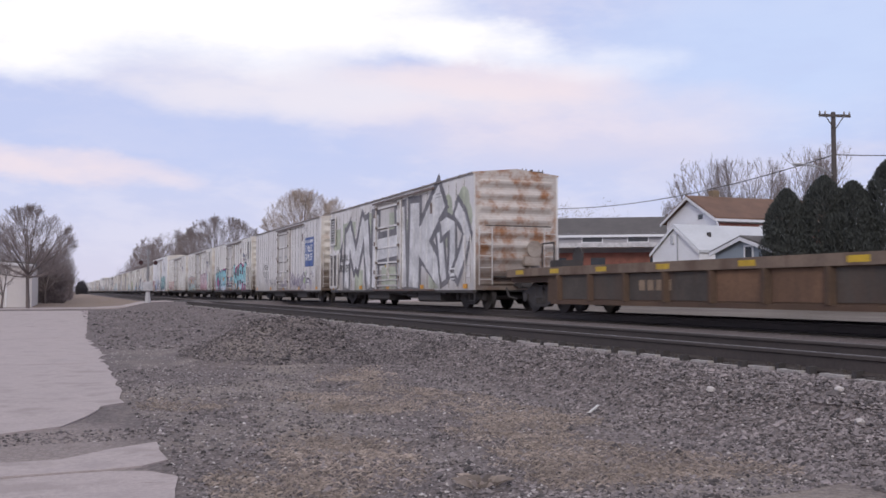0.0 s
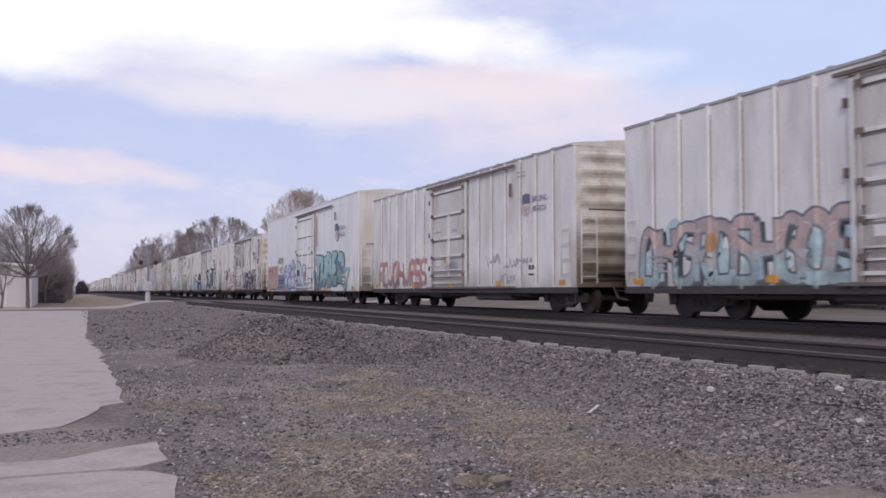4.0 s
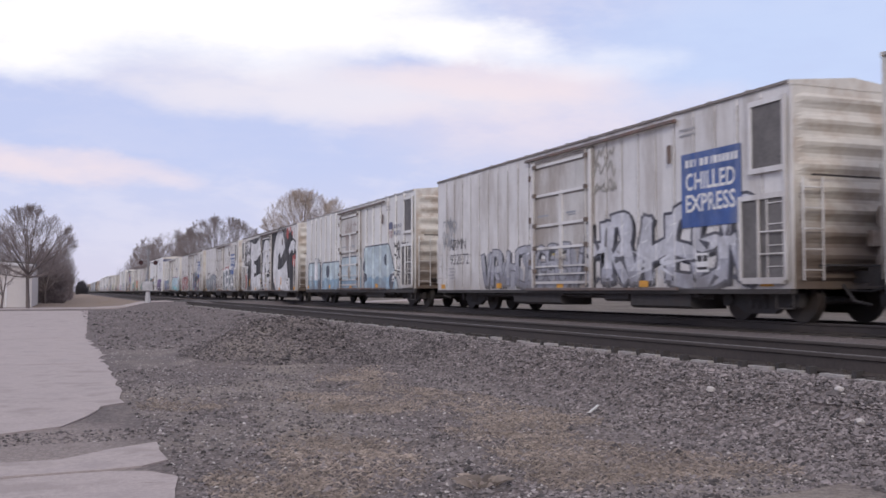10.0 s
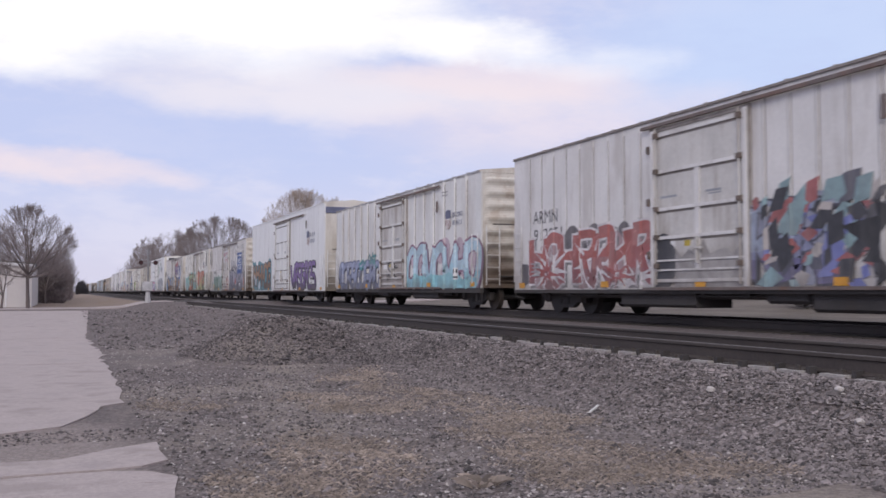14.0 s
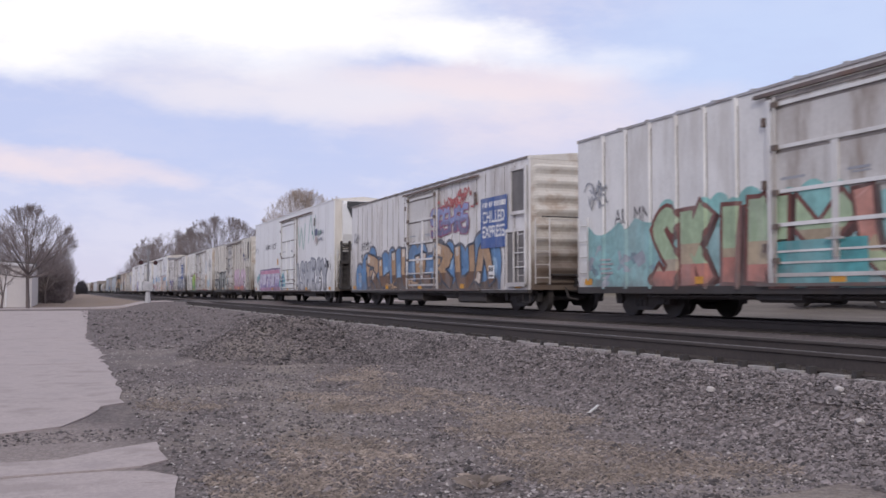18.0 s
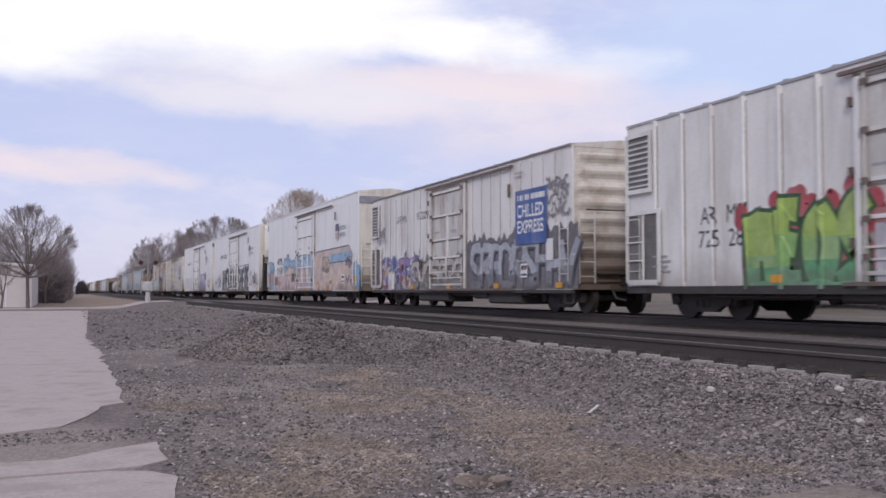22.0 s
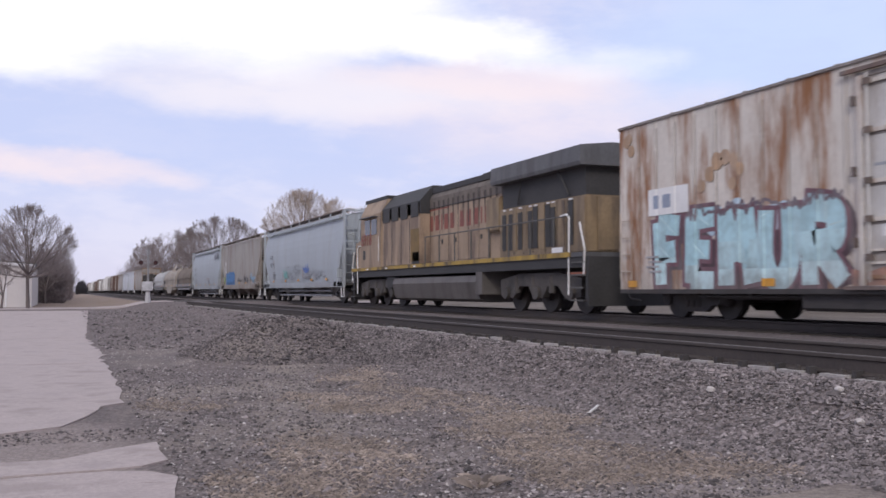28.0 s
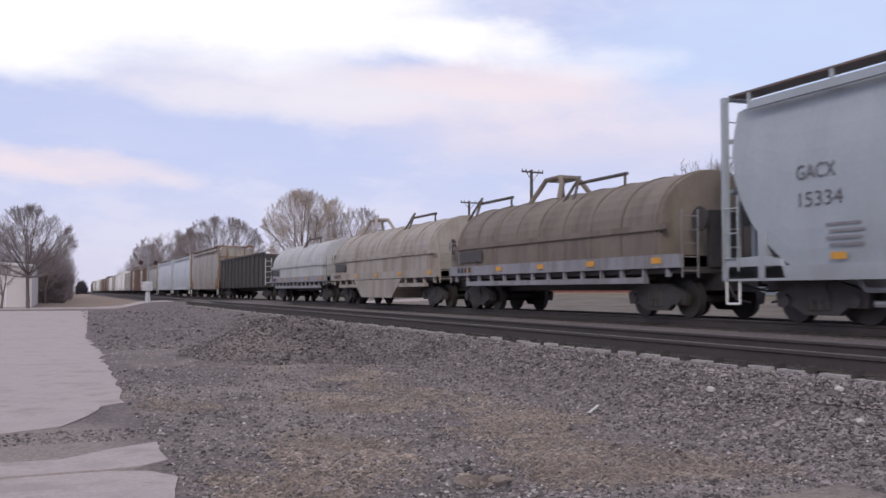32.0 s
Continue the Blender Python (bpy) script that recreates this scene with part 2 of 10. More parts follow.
def rect(u, z, w, h):
    a, b, c, d = (u, z), (u + w, z), (u + w, z + h), (u, z + h)
    return [np.array([[a, b, c], [a, c, d]], float)]


def fan(pts):
    pts = np.array(pts, float)
    c = pts.mean(0)
    return [np.array([[c, pts[i], pts[(i + 1) % len(pts)]] for i in range(len(pts))])]


def blobs(rng, u, z, w, h, n, r):
    """A cloud of overlapping round puffs."""
    out = []
    for _ in range(n):
        cu, cz, rr = u + rng.random() * w, z + rng.random() * h, r * rng.uniform(0.6, 1.2)
        out += fan([(cu + rr * math.cos(a * math.tau / 14), max(0.66, cz + rr * math.sin(a * math.tau / 14))) for a in range(14)])
    return out


def stroke(pts, w):
    """A thick line with pointed joints."""
    out = []
    for (a, b), (c, d) in zip(pts, pts[1:]):
        l = math.hypot(c - a, d - b) or 1
        nx, nz = -(d - b) / l * w / 2, (c - a) / l * w / 2
        ex, ez = (c - a) / l * w * 0.35, (d - b) / l * w * 0.35
        p, q, r, s = (a - ex + nx, b - ez + nz), (a - ex - nx, b - ez - nz), (c + ex - nx, d + ez - nz), (c + ex + nx, d + ez + nz)
        out.append(np.array([[p, q, r], [p, r, s]]))
    return out


def scrawl(rng, u, z, w, h, width):
    """An unreadable hand-drawn tag."""
    n = max(4, int(w / h * 4))
    pts = [(u + w * i / n + rng.uniform(-0.3, 0.3) * w / n, z + h * rng.random()) for i in range(n + 1)]
    fine_pts = []
    for i in range(len(pts) - 1):
        p0, p1, p2, p3 = (np.array(pts[max(0, min(len(pts) - 1, i + k))]) for k in (-1, 0, 1, 2))
        for t in (0, 0.33, 0.66):
            fine_pts.append(tuple(0.5 * (2 * p1 + (p2 - p0) * t + (2 * p0 - 5 * p1 + 4 * p2 - p3) * t * t + (3 * p1 - p0 - 3 * p2 + p3) * t ** 3)))
    return stroke(fine_pts, width)


def curve_through(pts, k=4):
    """Smooth a path through its points."""
    out = []
    for i in range(len(pts) - 1):
        p0, p1, p2, p3 = (np.array(pts[max(0, min(len(pts) - 1, i + j))]) for j in (-1, 0, 1, 2))
        for t in (q / k for q in range(k)):
            out.append(0.5 * (2 * p1 + (p2 - p0) * t + (2 * p0 - 5 * p1 + 4 * p2 - p3) * t * t + (3 * p1 - p0 - 3 * p2 + p3) * t ** 3))
    return out + [np.array(pts[-1])]


def ribbon(path, w0, w1, grow=0.0):
    """A band along a path whose width runs from w0 to w1, as one strip of triangles."""
    left, right, n = [], [], len(path)
    for i, p in enumerate(path):
        d = path[min(n - 1, i + 1)] - path[max(0, i - 1)]
        d = d / (np.hypot(*d) or 1)
        p = p + d * (grow if i == n - 1 else (-grow if i == 0 else 0))
        w = (w0 + (w1 - w0) * i / (n - 1)) / 2 + grow
        o = np.array((-d[1], d[0])) * w
        left.append(p + o)
        right.append(p - o)
    tris = []
    for i in range(n - 1):
        tris += [[left[i], right[i], right[i + 1]], [left[i], right[i + 1], left[i + 1]]]
    t = np.array(tris)
    t[..., 1] = np.maximum(t[..., 1], 0.64)
    return t


def wild(rng, u, z, w, h, n, fat):
    """Interlocked letter-like forms with no meaning, one entry a form: (outline shapes, fill shapes)."""
    lo, hi = [], []
    cw = w / n
    for i in range(n):
        x0 = u + i * cw
        q = lambda a, b: (x0 + (a * 1.2 - 0.1 + rng.uniform(-0.10, 0.10)) * cw, z + max(0.10, min(0.90, b + rng.uniform(-0.10, 0.10))) * h)
        k = rng.randrange(6)
        bars = ([[(0.15, 0.0), (0.2, 0.5), (0.3, 1.0)], [(0.3, 1.0), (0.95, 0.9), (0.85, 0.55), (0.35, 0.5)], [(0.4, 0.5), (0.7, 0.3), (1.0, 0.0)]],
                [[(0.0, 0.95), (0.2, 0.4), (0.5, 0.05)], [(0.5, 0.05), (0.75, 0.5), (1.0, 1.0)]],
                [[(0.95, 0.9), (0.4, 1.0), (0.1, 0.6), (0.2, 0.15), (0.6, 0.0), (0.95, 0.2)], [(0.55, 0.5), (1.0, 0.5)]],
                [[(0.15, 0.0), (0.15, 1.0)], [(0.15, 0.5), (0.9, 0.55)], [(0.9, 1.0), (0.9, 0.0)]],
                [[(0.1, 0.1), (0.05, 0.7), (0.45, 1.0), (0.9, 0.75), (0.9, 0.2), (0.5, 0.0), (0.1, 0.15)]],
                [[(0.95, 0.95), (0.3, 0.95), (0.2, 0.6), (0.8, 0.45), (0.85, 0.1), (0.05, 0.05)]])[k]
        f_lo, f_hi = [], []
        for bar in bars:
            path = curve_through([q(a, b) for a, b in bar], 4)
            w0, w1 = fat * rng.uniform(0.8, 1.35), fat * rng.uniform(0.7, 1.3)
            f_lo.append(ribbon(path, w0, w1, fat * 0.22))
            f_hi.append(ribbon(path, w0, w1))
        lo.append(np.concatenate(f_lo))
        hi.append(np.concatenate(f_hi))
    return lo, hi


# strokes of hand-drawn capitals in a unit cell
CAPS = {
    "A": [[(0.0, 0.0), (0.42, 1.0)], [(0.45, 1.0), (0.95, 0.0)], [(0.2, 0.36), (0.78, 0.36)]],
    "B": [[(0.1, 0.0), (0.1, 1.0)], [(0.1, 1.0), (0.75, 0.95), (0.8, 0.65), (0.2, 0.54)], [(0.2, 0.5), (0.95, 0.4), (0.85, 0.03), (0.1, 0.0)]],
    "C": [[(0.95, 0.82), (0.55, 1.0), (0.08, 0.62), (0.12, 0.2), (0.5, 0.0), (0.95, 0.18)]],
    "D": [[(0.1, 0.0), (0.1, 1.0)], [(0.1, 1.0), (0.75, 0.9), (0.95, 0.5), (0.75, 0.1), (0.1, 0.0)]],
    "E": [[(0.12, 0.0), (0.12, 1.0)], [(0.12, 1.0), (0.9, 0.97)], [(0.12, 0.52), (0.75, 0.52)], [(0.12, 0.0), (0.92, 0.03)]],
    "F": [[(0.12, 0.0), (0.12, 1.0)], [(0.12, 1.0), (0.92, 0.96)], [(0.12, 0.54), (0.75, 0.54)]],
    "H": [[(0.1, 0.0), (0.1, 1.0)], [(0.9, 1.0), (0.9, 0.0)], [(0.1, 0.5), (0.9, 0.5)]],
    "I": [[(0.5, 0.0), (0.5, 1.0)]],
    "K": [[(0.12, 0.0), (0.12, 1.0)], [(0.92, 1.0), (0.2, 0.45)], [(0.3, 0.55), (0.95, 0.0)]],
    "L": [[(0.15, 1.0), (0.12, 0.0)], [(0.12, 0.0), (0.9, 0.04)]],
    "M": [[(0.02, 0.0), (0.15, 1.0)], [(0.15, 1.0), (0.5, 0.35)], [(0.5, 0.35), (0.85, 1.0)], [(0.85, 1.0), (0.98, 0.0)]],
    "N": [[(0.1, 0.0), (0.1, 1.0)], [(0.1, 1.0), (0.9, 0.0)], [(0.9, 0.0), (0.9, 1.0)]],
    "O": [[(0.5, 1.0), (0.08, 0.75), (0.08, 0.25), (0.5, 0.0), (0.92, 0.25), (0.92, 0.75), (0.5, 1.0)]],
    "P": [[(0.12, 0.0), (0.12, 1.0)], [(0.12, 1.0), (0.85, 0.92), (0.85, 0.55), (0.15, 0.46)]],
    "R": [[(0.12, 0.0), (0.12, 1.0)], [(0.12, 1.0), (0.85, 0.92), (0.82, 0.58), (0.2, 0.5)], [(0.35, 0.5), (0.95, 0.0)]],
    "S": [[(0.9, 0.85), (0.5, 1.0), (0.12, 0.78), (0.5, 0.52), (0.88, 0.25), (0.5, 0.0), (0.08, 0.14)]],
    "T": [[(0.0, 0.97), (1.0, 0.97)], [(0.5, 1.0), (0.5, 0.0)]],
    "U": [[(0.1, 1.0), (0.1, 0.3), (0.5, 0.0), (0.9, 0.3), (0.9, 1.0)]],
    "V": [[(0.0, 1.0), (0.48, 0.0)], [(0.5, 0.0), (1.0, 1.0)]],
    "W": [[(0.0, 1.0), (0.22, 0.0)], [(0.22, 0.0), (0.5, 0.7)], [(0.5, 0.7), (0.78, 0.0)], [(0.78, 0.0), (1.0, 1.0)]],
    "Y": [[(0.0, 1.0), (0.5, 0.5)], [(1.0, 1.0), (0.5, 0.5)], [(0.5, 0.5), (0.5, 0.0)]],
}


def letters(rng, text, u, z, w, h, fat=0.3, rim=0.09, lean=0.08, wob=0.03):
    """Fat hand-drawn capitals, one entry a letter: (outline shapes, fill shapes)."""
    lo, hi = [], []
    cw = w / len(text)
    for i, ch in enumerate(text):
        if ch == " ":
            continue
        tilt, hh = rng.uniform(-lean, lean), rng.uniform(0.94, 1.04)
        f_lo, f_hi = [], []
        iw, ih = max(0.1, cw - fat * 0.8), max(0.1, h - fat * 0.8)
        for path in CAPS[ch]:
            pts = []
            for a, b in path:
                a, b = a + rng.uniform(-wob, wob), b + rng.uniform(-wob, wob)
                pts.append((u + i * cw + fat * 0.4 + a * iw + (b - 0.5) * ih * tilt, z + fat * 0.4 + b * ih * hh))
            q = curve_through(pts, 5 if len(pts) > 2 else 1)
            w0, w1 = fat * rng.uniform(0.85, 1.2), fat * rng.uniform(0.85, 1.2)
            f_lo.append(ribbon(q, w0, w1, rim + (fat * 0.12)))
            f_hi.append(ribbon(q, w0, w1, fat * 0.12))
        lo.append(np.concatenate(f_lo))
        hi.append(np.concatenate(f_hi))
    return lo, hi


def ragged_top(rng, u0, u1, z0, z1, amp, n):
    """A band with a torn upper edge."""
    top = [(u0 + (u1 - u0) * i / n, z1 + amp * rng.uniform(-1, 1)) for i in range(n + 1)]
    out = []
    for (a, b), (c, d) in zip(top, top[1:]):
        out.append(np.array([[(a, z0), (c, z0), (c, d)], [(a, z0), (c, d), (a, b)]]))
    return [np.concatenate(out)]


def clip(poly, axis_min, axis_max):
    """A polygon of (u, z) cut to a strip of u."""
    for lim, keep_above in ((axis_min, True), (axis_max, False)):
        res = []
        for i in range(len(poly)):
            p, q = poly[i - 1], poly[i]
            pin, qin = (p[0] >= lim, q[0] >= lim) if keep_above else (p[0] <= lim, q[0] <= lim)
            if pin != qin:
                t = (lim - p[0]) / (q[0] - p[0])
                res.append((lim, p[1] + (q[1] - p[1]) * t))
            if qin:
                res.append((q[0], q[1]))
        poly = res
        if len(poly) < 3:
            return []
    return poly


APART = {"reflector", "data_bar", "stencil", "paint_patch", "sign_bar", "graffiti_spot", "rust_run", "patch_mark", "white_patch", "brand_bar", "mark_plate", "graffiti_panel", "emblem_stripe"}


class Side:
    """The camera-facing wall of a car: u runs to the right (towards the front end), its relief is a list of (y, proud)."""

    def __init__(self, car, length, x, relief=None):
        self.car, self.length, self.x, self.relief, self.level = car, length, x, relief or [(0.0, 0.0), (length, 0.0)], 0.0

    def proud(self, y):
        r = self.relief
        for (a, pa), (b, pb) in zip(r, r[1:]):
            if a <= y <= b:
                return pa + (pb - pa) * (y - a) / (b - a) if b > a else pa
        return r[-1][1]

    def put(self, name, shapes, material, label="", step=0.0011):
        """Lay shapes on the wall as one thin skin; each call lies above the one before. Marks that stand apart become parts of their own."""
        self.level += step
        if name in APART and 1 < len(shapes) <= 16:
            for k, one in enumerate(shapes):
                self.put(name, [one], material, label, 0.00004)
            return None
        ys = [p[0] for p in self.relief]
        cuts = sorted(set(ys))
        verts, faces = [], []
        L = self.length
        for k, tris in enumerate(shapes):
            for i_tri, tri in enumerate(tris):
                lift = self.level + (k % 4) * 0.00013 + (i_tri % 7) * 0.00003
                y_tri = [(L - p[0], p[1]) for p in tri]
                lo, hi = min(p[0] for p in y_tri), max(p[0] for p in y_tri)
                inner = [c for c in cuts if lo < c < hi]
                edges = [lo - 1] + inner + [hi + 1]
                for a, b in zip(edges, edges[1:]):
                    poly = clip(y_tri, a, b) if inner else y_tri
                    if len(poly) < 3:
                        continue
                    mid = sum(p[0] for p in poly) / len(poly)
                    base = len(verts)
                    for y, z in poly:
                        verts.append((self.x - lift - self.proud(min(max(y, mid - 1e-4 if y < mid else y), y)), y, z))
                    faces.append(tuple(range(base, len(verts))))
        if not faces:
            return None
        ob = hang(name, raw(name, verts, faces, material), self.car, None, label)
        if name in ("seam_dirt", "letter_block", "graffiti_line", "graffiti_haze", "graffiti_cloud", "letter_fade", "highlight", "tag", "graffiti_shade", "spike", "splinter"):
            tagged(ob, kind="stuff")
        return ob

# ------------------------------------------------------------------ ground
NEAR_C, FAR_C = 7.68, 13.925


def sstep(a, b, t):
    t = np.clip((t - a) / (b - a), 0, 1)
    return t * t * (3 - 2 * t)


def ground_z(x, y):
    """Height of the bare ground: a flat verge, the ballast shoulder, a heap of gravel and the ramp of the crossing."""
    x, y = np.asarray(x, float), np.asarray(y, float)
    z = -0.70 + 0.24 * sstep(16, 52, y) + 0.30 * sstep(3.2, 5.5, x) * sstep(45, 58, y)
    foot = 5.05 + 0.18 * np.sin(y * 0.7) + 0.12 * np.sin(y * 1.9 + 1)
    z = z + (-0.208 - z) * sstep(foot, 6.60, x)
    cross = sstep(57, 60, y) * sstep(70, 66, y) * sstep(2.5, 6.0, x)
    z = z + (-0.03 - z) * cross * (x < 17.5)
    z = np.where(x > 16.4, -0.215 + 0.05 * sstep(17, 20, x) + 0.62 * sstep(20, 31, x), z)
    r = ((x - 3.95 - 0.10 * (y - 18.5)) / 1.45) ** 2 + ((y - 18.6) / 2.3) ** 2
    z = z + 0.73 * np.exp(-r ** 1.25) * (x < 6.3)
    r2 = ((x - 4.9) / 0.9) ** 2 + ((y - 17.2) / 2.4) ** 2
    z = np.where(x < 6.3, np.maximum(z, z + 0.22 * np.exp(-r2)), z)
    z = z + 0.025 * np.sin(x * 3.1 + 1.3 * np.sin(y * 1.7)) * np.sin(y * 2.3) * (y < 45) * (x < 6) * sstep(0.8, 1.6, x)
    return z


@functools.lru_cache(None)
def ground_cell(i, j, step):
    return float(ground_z(i * step, j * step))


def ground_at(x, y, step):
    """Height of the ground, read from a coarse grid."""
    return ground_cell(round(x / step), round(y / step), step)


def span(*knots):
    """Coordinates with a step that changes from knot to knot: (start, step), ..., end."""
    out = []
    for (a, s), nxt in zip(knots, knots[1:]):
        b = nxt[0]
        n = max(1, round((b - a) / s))
        out += [a + (b - a) * i / n for i in range(n)]
    return out + [knots[-1][0]]


def ground_material():
    m = bpy.data.materials.new("verge")
    m.use_nodes = True
    nt = m.node_tree
    nd, put, mth, mixc, ramp, tex = node_kit(nt)
    b = nt.nodes["Principled BSDF"]
    co = nd("ShaderNodeTexCoord")
    vec = co.outputs["Object"]
    p = nd("ShaderNodeSeparateXYZ")
    put(p.inputs[0], vec)
    patch = tex(vec, 0.55, 5.0, 0.6, (1.0, 0.45, 1.0))
    grain = tex(vec, 22.0, 5.0, 0.7)
    pebble = nd("ShaderNodeTexVoronoi")
    put(pebble.inputs["Vector"], vec)
    pebble.inputs["Scale"].default_value = 26.0
    peb = nd("ShaderNodeSeparateColor")
    put(peb.inputs[0], pebble.outputs["Color"])
    gravel = mixc(ramp(grain.outputs[0], 0.3, 0.72), (0.115, 0.094, 0.090), (0.275, 0.230, 0.222))
    gravel = mixc(0.45, gravel, mixc(1.0, gravel, mixc(peb.outputs[0], (0.25, 0.25, 0.25), (1.15, 1.13, 1.10)), "MULTIPLY"))
    dirt = mixc(ramp(grain.outputs[0], 0.3, 0.7), (0.20, 0.167, 0.146), (0.33, 0.282, 0.248))
    verge = mth("MULTIPLY", ramp(p.outputs[0], 5.6, 4.6), ramp(p.outputs[1], 26.0, 15.0))
    c = mixc(mth("MULTIPLY", ramp(patch.outputs[0], 0.44, 0.60), verge), gravel, dirt)
    far_dirt = mixc(ramp(patch.outputs[0], 0.3, 0.7), (0.14, 0.117, 0.098), (0.21, 0.18, 0.155))
    c = mixc(ramp(p.outputs[0], 16.6, 17.4), c, far_dirt)
    lawn = mixc(ramp(patch.outputs[0], 0.3, 0.7), (0.15, 0.125, 0.08), (0.23, 0.19, 0.13))
    c = mixc(ramp(p.outputs[0], 26.0, 30.0), c, lawn)
    c = mixc(mth("MULTIPLY", ramp(p.outputs[1], 66.0, 70.0), ramp(p.outputs[0], 6.0, 5.0)), c, mixc(ramp(grain.outputs[0], 0.3, 0.7), (0.22, 0.165, 0.13), (0.31, 0.24, 0.19)))
    sand = mixc(ramp(grain.outputs[0], 0.3, 0.7), (0.23, 0.19, 0.175), (0.36, 0.305, 0.285))
    c = mixc(mth("MULTIPLY", mth("MULTIPLY", ramp(p.outputs[0], 0.75, 0.25), ramp(p.outputs[1], 10.4, 9.4)), ramp(patch.outputs[0], 0.2, 0.42)), c, sand)
    put(b.inputs["Base Color"], c)
    b.inputs["Roughness"].default_value = 0.95
    bp = nd("ShaderNodeBump")
    bp.inputs["Strength"].default_value = 0.8
    bp.inputs["Distance"].default_value = 0.03
    put(bp.inputs["Height"], mth("SUBTRACT", grain.outputs[0], pebble.outputs["Distance"]))
    put(b.inputs["Normal"], bp.outputs[0])
    return m


def build_ground():
    xs = span((-900, 60), (-60, 8), (-12, 1.0), (-2, 0.22), (6.8, 0.3), (7.4, 3.0), (16.2, 0.3), (18, 2.0), (60, 20), (200, 100), (1500, 1))
    ys = span((-400, 60), (-40, 6), (2, 0.3), (28, 0.8), (56, 0.5), (71, 4), (140, 25), (400, 150), (3000, 1))
    X, Y = np.meshgrid(xs, ys)
    Z = ground_z(X, Y)
    n, k = len(xs), len(ys)
    verts = np.stack([X.ravel(), Y.ravel(), Z.ravel()], 1).tolist()
    faces = [(j * n + i, j * n + i + 1, (j + 1) * n + i + 1, (j + 1) * n + i) for j in range(k - 1) for i in range(n - 1)]
    me = raw("ground", verts, faces, ground_material())
    for pl in me.polygons:
        pl.use_smooth = True
    tagged(hang("ground", me), "grey gravel verge with dry grass patches beside the tracks", "ground", kind="structure")


build_ground()


def slab_piece(outline, top, thick, name, owner):
    bm = bmesh.new()
    lower = [bm.verts.new((x, y, float(ground_z(x, y)) - thick)) for x, y in outline]
    upper = [bm.verts.new((x, y, float(ground_z(x, y)) + top)) for x, y in outline]
    n = len(outline)
    for i in range(n):
        bm.faces.new((lower[i], lower[(i + 1) % n], upper[(i + 1) % n], upper[i]))
    bm.faces.new(upper)
    bmesh.ops.triangulate(bm, faces=[f for f in bm.faces if len(f.verts) > 4])
    return part(name, bm, CONC, owner)


